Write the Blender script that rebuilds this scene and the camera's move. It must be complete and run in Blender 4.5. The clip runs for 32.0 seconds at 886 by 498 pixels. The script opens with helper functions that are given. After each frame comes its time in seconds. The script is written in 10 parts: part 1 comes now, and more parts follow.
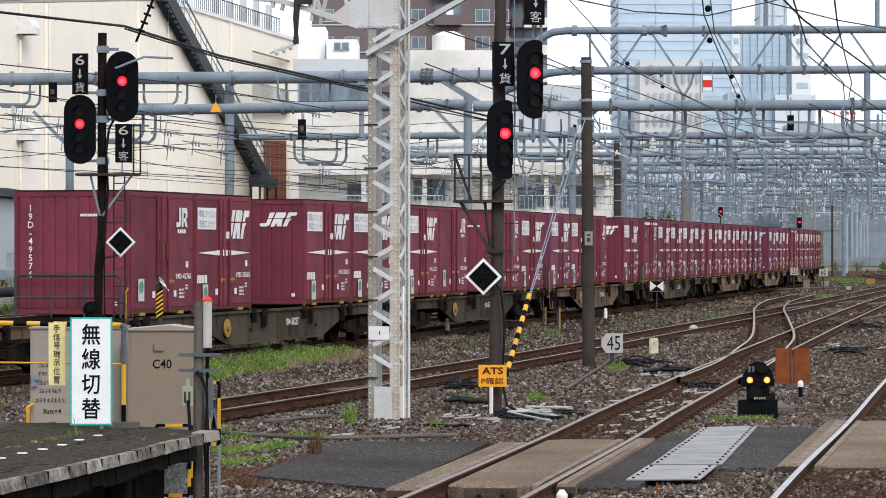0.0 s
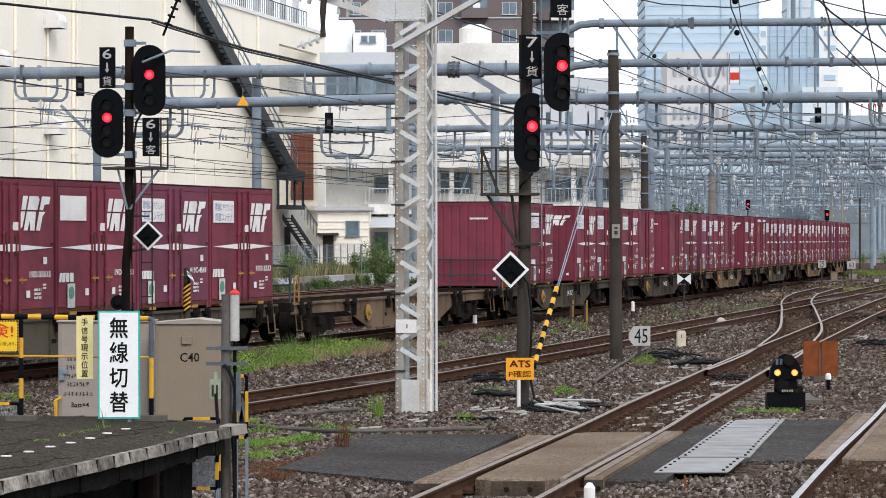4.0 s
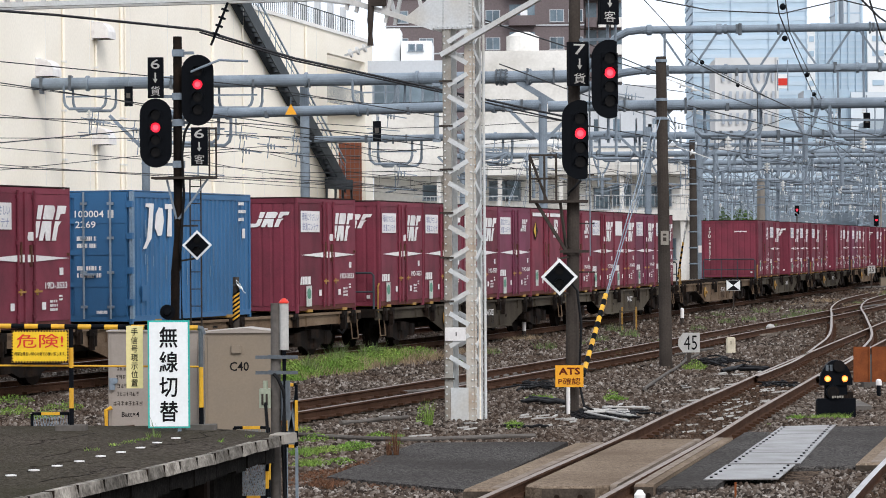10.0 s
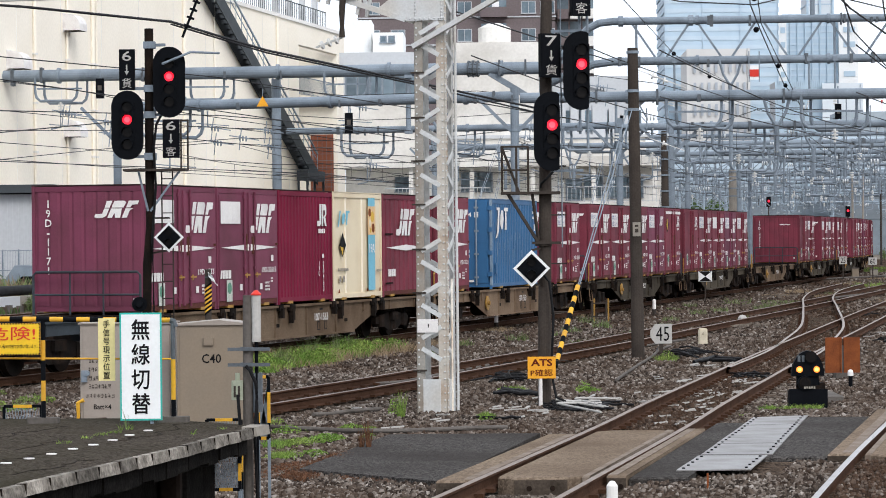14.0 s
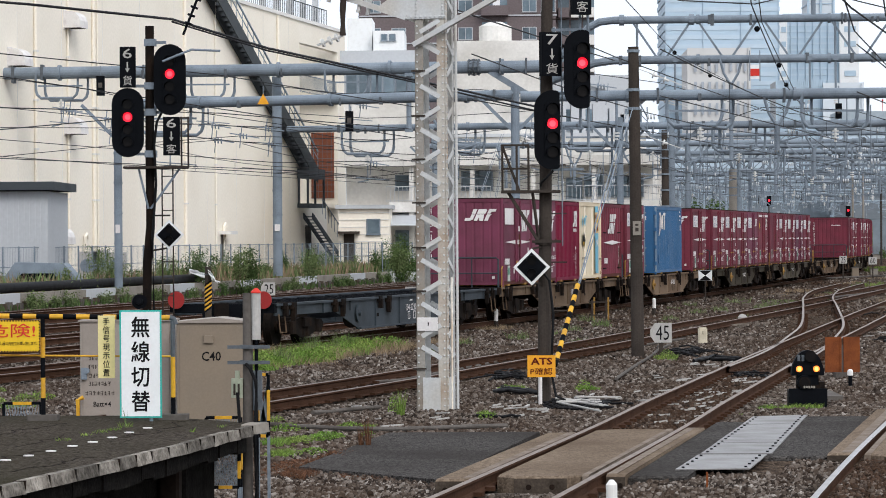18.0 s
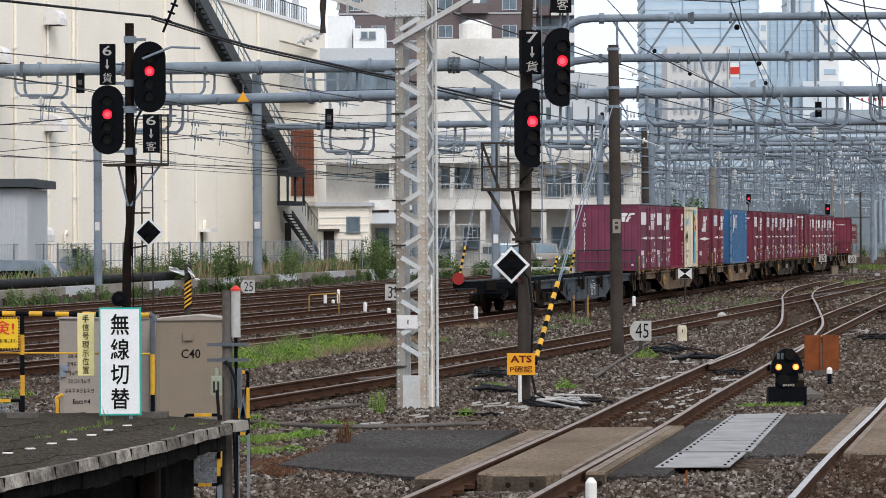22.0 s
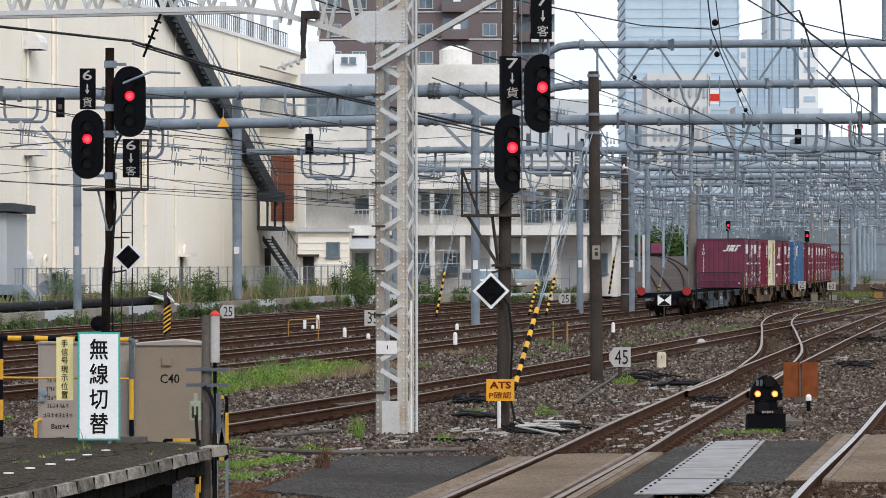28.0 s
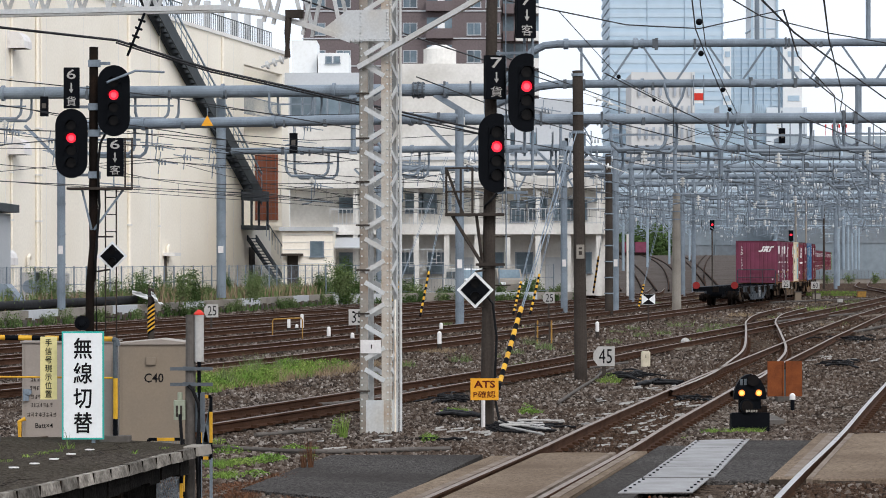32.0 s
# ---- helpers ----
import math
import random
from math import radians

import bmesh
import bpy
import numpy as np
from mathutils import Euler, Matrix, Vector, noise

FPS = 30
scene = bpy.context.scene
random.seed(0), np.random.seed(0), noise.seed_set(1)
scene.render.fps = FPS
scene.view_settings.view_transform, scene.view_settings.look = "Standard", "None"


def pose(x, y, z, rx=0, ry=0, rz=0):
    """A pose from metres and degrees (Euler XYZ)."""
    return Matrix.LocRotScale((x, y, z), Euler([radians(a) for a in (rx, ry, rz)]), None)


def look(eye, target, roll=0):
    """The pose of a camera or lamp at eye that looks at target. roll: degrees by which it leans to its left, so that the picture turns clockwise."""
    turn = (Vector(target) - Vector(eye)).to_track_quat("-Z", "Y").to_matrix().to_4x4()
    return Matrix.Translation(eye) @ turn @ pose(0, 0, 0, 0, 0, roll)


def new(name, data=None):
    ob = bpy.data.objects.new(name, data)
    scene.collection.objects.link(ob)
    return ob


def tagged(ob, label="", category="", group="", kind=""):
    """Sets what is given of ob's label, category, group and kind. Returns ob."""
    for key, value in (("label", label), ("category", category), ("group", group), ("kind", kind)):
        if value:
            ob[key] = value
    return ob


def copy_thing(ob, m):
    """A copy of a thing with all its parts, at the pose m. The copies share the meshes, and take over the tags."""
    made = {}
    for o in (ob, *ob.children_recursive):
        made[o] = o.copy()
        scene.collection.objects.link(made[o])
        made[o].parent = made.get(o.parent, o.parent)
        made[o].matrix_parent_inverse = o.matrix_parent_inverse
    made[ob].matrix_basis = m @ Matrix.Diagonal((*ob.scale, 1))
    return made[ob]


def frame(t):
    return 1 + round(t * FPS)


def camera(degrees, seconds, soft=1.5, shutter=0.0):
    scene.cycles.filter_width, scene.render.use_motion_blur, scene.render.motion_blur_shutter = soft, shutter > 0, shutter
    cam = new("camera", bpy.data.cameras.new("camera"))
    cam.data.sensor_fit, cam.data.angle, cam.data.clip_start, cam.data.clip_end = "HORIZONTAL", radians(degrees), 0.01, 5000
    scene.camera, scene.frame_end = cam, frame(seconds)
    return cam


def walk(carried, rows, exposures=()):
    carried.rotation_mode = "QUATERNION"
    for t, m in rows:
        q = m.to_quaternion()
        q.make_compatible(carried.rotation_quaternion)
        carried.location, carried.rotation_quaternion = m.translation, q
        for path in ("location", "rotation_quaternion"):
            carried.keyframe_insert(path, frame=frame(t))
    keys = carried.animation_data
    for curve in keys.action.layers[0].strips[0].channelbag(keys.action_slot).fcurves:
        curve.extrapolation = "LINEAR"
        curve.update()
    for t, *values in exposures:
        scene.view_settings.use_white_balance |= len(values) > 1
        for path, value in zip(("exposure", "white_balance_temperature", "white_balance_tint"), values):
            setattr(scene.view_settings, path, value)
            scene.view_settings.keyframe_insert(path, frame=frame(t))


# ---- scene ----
# ---- camera ----
EYE = (0.0, 0.0, 2.38)
cam = camera(16.957, 32.0, soft=0.95)
WAY = [
    (0.0, pose(*EYE, 89.967, -0.000, 0.000)), (0.5, pose(*EYE, 89.964, 0.028, 0.095)), (1.0, pose(*EYE, 89.863, 0.026, 0.166)),
    (1.5, pose(*EYE, 89.810, 0.042, 0.230)), (2.0, pose(*EYE, 89.778, 0.104, 0.363)), (2.5, pose(*EYE, 89.756, 0.155, 0.393)),
    (3.0, pose(*EYE, 89.750, 0.180, 0.459)), (3.5, pose(*EYE, 89.817, 0.136, 0.481)), (5.5, pose(*EYE, 89.846, 0.054, 0.687)),
    (6.0, pose(*EYE, 89.730, 0.154, 0.791)), (6.5, pose(*EYE, 89.709, 0.154, 0.963)), (7.0, pose(*EYE, 89.695, 0.152, 1.130)),
    (7.5, pose(*EYE, 89.759, 0.144, 1.262)), (8.0, pose(*EYE, 89.918, 0.232, 1.338)), (8.5, pose(*EYE, 89.982, 0.311, 1.420)),
    (9.0, pose(*EYE, 90.014, 0.315, 1.502)), (9.5, pose(*EYE, 90.006, 0.320, 1.502)), (10.0, pose(*EYE, 89.990, 0.426, 1.462)),
    (10.5, pose(*EYE, 89.917, 0.399, 1.486)), (11.0, pose(*EYE, 89.882, 0.390, 1.432)), (11.5, pose(*EYE, 89.854, 0.366, 1.361)),
    (12.0, pose(*EYE, 89.851, 0.402, 1.292)), (12.5, pose(*EYE, 89.824, 0.476, 1.128)), (13.0, pose(*EYE, 89.806, 0.470, 1.011)),
    (13.5, pose(*EYE, 89.826, 0.525, 0.954)), (14.0, pose(*EYE, 89.825, 0.539, 0.924)), (14.5, pose(*EYE, 89.811, 0.565, 0.901)),
    (16.5, pose(*EYE, 89.810, 0.406, 0.993)), (17.0, pose(*EYE, 89.826, 0.369, 1.059)), (17.5, pose(*EYE, 89.844, 0.351, 1.020)),
    (18.0, pose(*EYE, 89.793, 0.368, 0.927)), (18.5, pose(*EYE, 89.803, 0.379, 0.781)), (19.0, pose(*EYE, 89.809, 0.368, 0.522)),
    (19.5, pose(*EYE, 89.798, 0.358, 0.375)), (20.0, pose(*EYE, 89.776, 0.384, 0.316)), (20.5, pose(*EYE, 89.771, 0.336, 0.336)),
    (21.0, pose(*EYE, 89.775, 0.341, 0.367)), (21.5, pose(*EYE, 89.769, 0.295, 0.440)), (22.0, pose(*EYE, 89.748, 0.293, 0.538)),
    (22.5, pose(*EYE, 89.769, 0.287, 0.534)), (23.0, pose(*EYE, 89.796, 0.304, 0.446)), (23.5, pose(*EYE, 89.784, 0.348, 0.362)),
    (24.0, pose(*EYE, 89.777, 0.376, 0.315)), (24.5, pose(*EYE, 89.865, 0.438, 0.297)), (25.0, pose(*EYE, 89.987, 0.505, 0.262)),
    (25.5, pose(*EYE, 90.115, 0.430, 0.232)), (27.5, pose(*EYE, 90.269, 0.160, 0.167)), (28.0, pose(*EYE, 90.243, 0.097, 0.146)),
    (28.5, pose(*EYE, 90.221, 0.028, 0.097)), (29.0, pose(*EYE, 90.166, -0.026, -0.044)), (29.5, pose(*EYE, 90.139, 0.024, -0.203)),
    (30.0, pose(*EYE, 90.106, 0.113, -0.204)), (30.5, pose(*EYE, 90.179, 0.131, -0.069)), (31.0, pose(*EYE, 90.243, 0.098, -0.036)),
    (31.5, pose(*EYE, 90.260, 0.097, -0.086)), (32.0, pose(*EYE, 90.226, 0.098, -0.159)),
]
# the exposure drops a little once the train's tail has passed
walk(cam, WAY, [(0.0, 0.12, 6500, 12), (17.0, 0.14, 6500, 12), (17.9, -0.07, 6500, 12), (32.0, -0.07, 6500, 12)])

# ---- light: a bright overcast sky, with a weak, wide sun behind the cloud ----
world = bpy.data.worlds.new("overcast_sky")
scene.world = world
world.use_nodes = True
wt = world.node_tree
wt.nodes.clear()
w_out = wt.nodes.new("ShaderNodeOutputWorld")
w_bg = wt.nodes.new("ShaderNodeBackground")
w_sky = wt.nodes.new("ShaderNodeTexSky")
w_sky.sky_type = "NISHITA"
w_sky.sun_disc = False
w_sky.sun_elevation, w_sky.sun_rotation = radians(40), radians(153)
w_sky.dust_density, w_sky.air_density = 4.0, 1.0
w_cloud = wt.nodes.new("ShaderNodeTexNoise")
w_cloud.inputs["Scale"].default_value = 2.2
w_cloud.inputs["Detail"].default_value = 5
w_ramp = wt.nodes.new("ShaderNodeValToRGB")
w_ramp.color_ramp.elements[0].position, w_ramp.color_ramp.elements[1].position = 0.3, 0.75
w_ramp.color_ramp.elements[0].color = (9.0, 9.9, 11.0, 1)
w_ramp.color_ramp.elements[1].color = (11.2, 11.8, 12.6, 1)
w_mix = wt.nodes.new("ShaderNodeMixRGB")
w_mix.inputs[0].default_value = 0.9
wt.links.new(w_cloud.outputs["Fac"], w_ramp.inputs[0])
wt.links.new(w_sky.outputs[0], w_mix.inputs[1])
wt.links.new(w_ramp.outputs[0], w_mix.inputs[2])
wt.links.new(w_mix.outputs[0], w_bg.inputs[0])
w_bg.inputs[1].default_value = 0.117
wt.links.new(w_bg.outputs[0], w_out.inputs[0])

sun = new("sun", bpy.data.lights.new("sun", "SUN"))
sun.data.energy, sun.data.angle, sun.data.color = 1.65, radians(24), (1.0, 0.97, 0.93)
sun.matrix_basis = look((40, -60, 74), (0, 20, 0))


# ---- materials ----
def mat(name, color, rough=0.7, metal=0.0, var=0.18, size=1.5, grain=25.0, bump=0.15, second=None, amount=0.35, spread=0.0, islands=0.0, spec=None):
    """A surface with two scales of variation: broad stains of a second colour and fine grain with relief."""
    m = bpy.data.materials.new(name)
    m.use_nodes = True
    t = m.node_tree
    n, l = t.nodes, t.links
    p = n["Principled BSDF"]
    co = n.new("ShaderNodeTexCoord").outputs["Object"]
    big = n.new("ShaderNodeTexNoise")
    big.inputs["Scale"].default_value, big.inputs["Detail"].default_value = size, 5
    fine = n.new("ShaderNodeTexNoise")
    fine.inputs["Scale"].default_value, fine.inputs["Detail"].default_value = grain, 4
    l.new(co, big.inputs["Vector"])
    l.new(co, fine.inputs["Vector"])
    ramp = n.new("ShaderNodeValToRGB")
    ramp.color_ramp.elements[0].position, ramp.color_ramp.elements[1].position = 0.62 - amount * 0.5, 0.8
    ramp.color_ramp.elements[0].color, ramp.color_ramp.elements[1].color = (0, 0, 0, 1), (1, 1, 1, 1)
    l.new(big.outputs["Fac"], ramp.inputs[0])
    mix = n.new("ShaderNodeMixRGB")
    second = second or tuple(c * (1 - var * 1.6) for c in color)
    mix.inputs[1].default_value, mix.inputs[2].default_value = (*color, 1), (*second, 1)
    l.new(ramp.outputs[0], mix.inputs[0])
    hsv = n.new("ShaderNodeHueSaturation")
    l.new(mix.outputs[0], hsv.inputs["Color"])
    val = n.new("ShaderNodeMapRange")
    val.inputs[1].default_value, val.inputs[2].default_value = 0.25, 0.75
    val.inputs[3].default_value, val.inputs[4].default_value = 1 - var, 1 + var
    l.new(fine.outputs["Fac"], val.inputs[0])
    last = val.outputs[0]
    for source, much in ((("ShaderNodeObjectInfo", "Random"), spread), (("ShaderNodeNewGeometry", "Random Per Island"), islands)):
        if much:
            info = n.new(source[0])
            mr = n.new("ShaderNodeMapRange")
            mr.inputs[3].default_value, mr.inputs[4].default_value = 1 - much, 1 + much
            l.new(info.outputs[source[1]], mr.inputs[0])
            mul = n.new("ShaderNodeMath")
            mul.operation = "MULTIPLY"
            l.new(last, mul.inputs[0])
            l.new(mr.outputs[0], mul.inputs[1])
            last = mul.outputs[0]
    l.new(last, hsv.inputs["Value"])
    l.new(hsv.outputs[0], p.inputs["Base Color"])
    rr = n.new("ShaderNodeMapRange")
    rr.inputs[3].default_value, rr.inputs[4].default_value = max(0.02, rough - 0.1), min(1, rough + 0.12)
    l.new(big.outputs["Fac"], rr.inputs[0])
    l.new(rr.outputs[0], p.inputs["Roughness"])
    p.inputs["Metallic"].default_value = metal
    p.inputs["Specular IOR Level"].default_value = spec if spec is not None else (0.04 if rough >= 0.75 else 0.3)
    if bump:
        b = n.new("ShaderNodeBump")
        b.inputs["Strength"].default_value, b.inputs["Distance"].default_value = bump, 0.01
        l.new(fine.outputs["Fac"], b.inputs["Height"])
        l.new(b.outputs[0], p.inputs["Normal"])
    return m


def glow(name, color, strength):
    m = bpy.data.materials.new(name)
    m.use_nodes = True
    p = m.node_tree.nodes["Principled BSDF"]
    p.inputs["Base Color"].default_value = (*color, 1)
    p.inputs["Emission Color"].default_value = (*color, 1)
    p.inputs["Emission Strength"].default_value = strength
    return m


def stones(name, dark, light, rust, scale, relief=0.04):
    """Crushed stone: cells of single colours with deep gaps between them."""
    m = bpy.data.materials.new(name)
    m.use_nodes = True
    t = m.node_tree
    n, l = t.nodes, t.links
    p = n["Principled BSDF"]
    co = n.new("ShaderNodeTexCoord").outputs["Object"]
    cell = n.new("ShaderNodeTexVoronoi")
    cell.inputs["Scale"].default_value = scale
    l.new(co, cell.inputs["Vector"])
    big = n.new("ShaderNodeTexNoise")
    big.inputs["Scale"].default_value, big.inputs["Detail"].default_value = 0.45, 6
    l.new(co, big.inputs["Vector"])
    sep = n.new("ShaderNodeSeparateColor")
    l.new(cell.outputs["Color"], sep.inputs[0])
    a = n.new("ShaderNodeMixRGB")
    a.inputs[1].default_value, a.inputs[2].default_value = (*dark, 1), (*light, 1)
    l.new(sep.outputs[0], a.inputs[0])
    ramp = n.new("ShaderNodeValToRGB")
    ramp.color_ramp.elements[0].position, ramp.color_ramp.elements[1].position = 0.4, 0.68
    l.new(big.outputs["Fac"], ramp.inputs[0])
    k = n.new("ShaderNodeMath")
    k.operation = "MULTIPLY"
    k.inputs[1].default_value = 0.75
    l.new(ramp.outputs[0], k.inputs[0])
    b = n.new("ShaderNodeMixRGB")
    b.inputs[2].default_value = (*rust, 1)
    l.new(k.outputs[0], b.inputs[0])
    l.new(a.outputs[0], b.inputs[1])
    l.new(b.outputs[0], p.inputs["Base Color"])
    p.inputs["Roughness"].default_value = 0.95
    p.inputs["Specular IOR Level"].default_value = 0.02
    bump = n.new("ShaderNodeBump")
    bump.invert = True
    bump.inputs["Strength"].default_value, bump.inputs["Distance"].default_value = 0.9, relief
    l.new(cell.outputs["Distance"], bump.inputs["Height"])
    l.new(bump.outputs[0], p.inputs["Normal"])
    return m


def stone_mix(name, colours, stain, much):
    """Loose crushed stones: every stone its own colour, with broad stains of rust and brake dust over them."""
    m = bpy.data.materials.new(name)
    m.use_nodes = True
    n, l = m.node_tree.nodes, m.node_tree.links
    p = n["Principled BSDF"]
    one = n.new("ShaderNodeNewGeometry")
    ramp = n.new("ShaderNodeValToRGB")
    ramp.color_ramp.interpolation = "CONSTANT"
    el = ramp.color_ramp.elements
    while len(el) < len(colours):
        el.new(0.5)
    at = 0.0
    for e, (share, c) in zip(el, colours):
        e.position, e.color = at, (*c, 1)
        at += share
    l.new(one.outputs["Random Per Island"], ramp.inputs[0])
    co = n.new("ShaderNodeTexCoord").outputs["Object"]
    big, fine = n.new("ShaderNodeTexNoise"), n.new("ShaderNodeTexNoise")
    big.inputs["Scale"].default_value, big.inputs["Detail"].default_value = 0.55, 6
    fine.inputs["Scale"].default_value, fine.inputs["Detail"].default_value = 45, 3
    l.new(co, big.inputs["Vector"])
    l.new(co, fine.inputs["Vector"])
    k = n.new("ShaderNodeMapRange")
    k.inputs[1].default_value, k.inputs[2].default_value = 0.38, 0.66
    k.inputs[3].default_value, k.inputs[4].default_value = much[0], much[1]
    l.new(big.outputs["Fac"], k.inputs[0])
    mix = n.new("ShaderNodeMixRGB")
    mix.inputs[2].default_value = (*stain, 1)
    l.new(k.outputs[0], mix.inputs[0])
    l.new(ramp.outputs[0], mix.inputs[1])
    hsv = n.new("ShaderNodeHueSaturation")
    v = n.new("ShaderNodeMapRange")
    v.inputs[1].default_value, v.inputs[2].default_value, v.inputs[3].default_value, v.inputs[4].default_value = 0.25, 0.75, 0.7, 1.3
    l.new(fine.outputs["Fac"], v.inputs[0])
    l.new(v.outputs[0], hsv.inputs["Value"])
    l.new(mix.outputs[0], hsv.inputs["Color"])
    l.new(hsv.outputs[0], p.inputs["Base Color"])
    p.inputs["Roughness"].default_value, p.inputs["Specular IOR Level"].default_value = 0.85, 0.06
    return m


# BALLAST is kept dark: shade between the loose stones is in its colour.
BALLAST = stones("ballast", (0.005, 0.0035, 0.003), (0.15, 0.110, 0.082), (0.052, 0.027, 0.015), 22)
STONE = stone_mix("ballast_stone", ((0.22, (0.022, 0.017, 0.014)), (0.26, (0.062, 0.049, 0.040)), (0.22, (0.104, 0.083, 0.068)), (0.16, (0.158, 0.133, 0.114)), (0.10, (0.23, 0.202, 0.178)), (0.04, (0.33, 0.30, 0.27))), (0.072, 0.045, 0.030), (0.05, 0.5))
STONE_RUST = stone_mix("rust_stained_stone", ((0.25, (0.020, 0.014, 0.011)), (0.30, (0.050, 0.032, 0.022)), (0.25, (0.080, 0.052, 0.037)), (0.15, (0.125, 0.095, 0.075)), (0.05, (0.24, 0.20, 0.17))), (0.050, 0.028, 0.017), (0.2, 0.7))
RAIL_SIDE = mat("rusty_rail", (0.066, 0.034, 0.021), 0.85, 0.0, 0.3, 2, 40, 0.2, (0.036, 0.018, 0.011))
RAIL_TOP = mat("polished_rail_top", (0.44, 0.41, 0.39), 0.3, 0.9, 0.1, 3, 60, 0.05)
# Stone of the far bank, greyed so that its colour holds distance haze.
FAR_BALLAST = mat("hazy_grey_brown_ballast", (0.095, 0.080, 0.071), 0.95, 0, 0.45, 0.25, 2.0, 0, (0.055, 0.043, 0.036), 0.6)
RAIL_PALE = mat("worn_pale_rail_top", (0.27, 0.225, 0.195), 0.5, 0.2, 0.15, 3, 60, 0.05)
RAIL_WORN = mat("worn_brown_rail_top", (0.215, 0.165, 0.135), 0.5, 0.2, 0.15, 3, 60, 0.05)
RAIL_RUST = mat("dull_rail_top", (0.17, 0.12, 0.095), 0.5, 0.3, 0.15, 3, 60, 0.05)
SLEEPER_PALE = mat("worn_pale_sleeper", (0.23, 0.20, 0.17), 0.9, 0, 0.3, 6, 40, 0.3, (0.06, 0.043, 0.032), 0.75, spread=0.3)
SLEEPER = mat("concrete_sleeper", (0.10, 0.078, 0.06), 0.9, 0, 0.25, 3, 40, 0.2, (0.05, 0.036, 0.027), 0.5)
MAROON = mat("maroon_container_paint", (0.175, 0.036, 0.054), 0.6, 0, 0.12, 1.6, 30, 0.05, (0.105, 0.031, 0.041), 0.42, spread=0.2, spec=0.1)
VIOLET = mat("faded_violet_container_paint", (0.175, 0.046, 0.080), 0.6, 0, 0.1, 1.2, 45, 0.04, (0.11, 0.038, 0.052), 0.45, spread=0.18, spec=0.1)
REDDISH = mat("red_container_paint", (0.175, 0.014, 0.040), 0.6, 0, 0.1, 0.8, 45, 0.04, (0.12, 0.012, 0.028), 0.4, spec=0.1)
BLUE = mat("blue_container_paint", (0.030, 0.118, 0.255), 0.5, 0, 0.1, 0.8, 45, 0.05, (0.028, 0.092, 0.19), 0.4)
CREAM = mat("cream_container_paint", (0.72, 0.62, 0.44), 0.5, 0, 0.06, 0.8, 45, 0.04, (0.60, 0.48, 0.32), 0.4)
SKYBLUE = mat("sky_blue_paint", (0.16, 0.45, 0.58), 0.5, 0, 0.08)
LOGO = mat("white_marking", (0.76, 0.74, 0.72), 0.55, 0, 0.08, 2, 30, 0.02, (0.6, 0.56, 0.55), 0.35)
GALV = mat("galvanised_steel", (0.21, 0.255, 0.30), 0.6, 0.0, 0.18, 1.2, 25, 0.05, (0.12, 0.148, 0.178), 0.5)
# Paler and bluer than GALV: distance haze put into the steel's colour.
GALV_FAR = mat("haze_tinted_blue_grey_steel", (0.30, 0.37, 0.43), 0.6, 0.1, 0.12, 0.6, 12, 0, (0.22, 0.28, 0.33), 0.4)
WHITE_STEEL = mat("white_painted_steel", (0.56, 0.575, 0.575), 0.55, 0, 0.1, 2.0, 30, 0.08, (0.50, 0.47, 0.42), 0.35)
RUST_STEEL = mat("rust_streaked_white_steel", (0.60, 0.57, 0.51), 0.7, 0, 0.14, 2.4, 30, 0.12, (0.42, 0.285, 0.18), 0.42, spread=0.5)
CONCRETE = mat("grey_concrete", (0.125, 0.113, 0.103), 0.9, 0, 0.2, 1.3, 30, 0.2, (0.07, 0.062, 0.055), 0.4)
POLE = mat("dark_weathered_pole", (0.06, 0.05, 0.043), 0.85, 0, 0.2, 1.5, 30, 0.15, (0.03, 0.025, 0.022), 0.4)
POLE_PALE = mat("pale_concrete_pole", (0.30, 0.275, 0.24), 0.85, 0, 0.14, 1.0, 30, 0.15, (0.2, 0.18, 0.155), 0.4)
BLACK = mat("black_paint", (0.005, 0.006, 0.008), 0.6, 0, 0.2, 2, 30, 0.03, spec=0.04)
RUBBER = mat("black_rubber", (0.010, 0.010, 0.011), 0.6, 0, 0.2, 4, 40, 0.1, spec=0.1)
LENS_DARK = mat("dark_lens", (0.008, 0.007, 0.007), 0.25, 0, 0.1, 2, 30, 0, spec=0.12)
BEIGE = mat("beige_cabinet_paint", (0.225, 0.18, 0.132), 0.55, 0, 0.06, 1.5, 40, 0.04, (0.195, 0.16, 0.125), 0.35)
BEIGE_PALE = mat("pale_beige_cabinet_paint", (0.31, 0.27, 0.235), 0.55, 0, 0.06, 1.5, 40, 0.04, (0.25, 0.215, 0.185), 0.35)
ASPHALT = stones("worn_asphalt", (0.019, 0.0175, 0.0165), (0.114, 0.106, 0.100), (0.039, 0.035, 0.032), 48, 0.012)
PLAT_TOP = stones("platform_asphalt", (0.015, 0.0125, 0.010), (0.100, 0.084, 0.068), (0.034, 0.031, 0.019), 60, 0.012)
EDGE_STONE = mat("platform_edge_stone", (0.30, 0.275, 0.24), 0.9, 0, 0.5, 9, 45, 0.8, (0.045, 0.038, 0.031), 0.8, spread=0.5)
SLAB = stones("crossing_slab", (0.125, 0.094, 0.068), (0.265, 0.205, 0.152), (0.105, 0.076, 0.055), 38, 0.006)
PLATE = mat("steel_cover_plate", (0.27, 0.265, 0.262), 0.5, 0.15, 0.14, 2.2, 30, 0.06, (0.18, 0.165, 0.155), 0.5, spread=0.15)
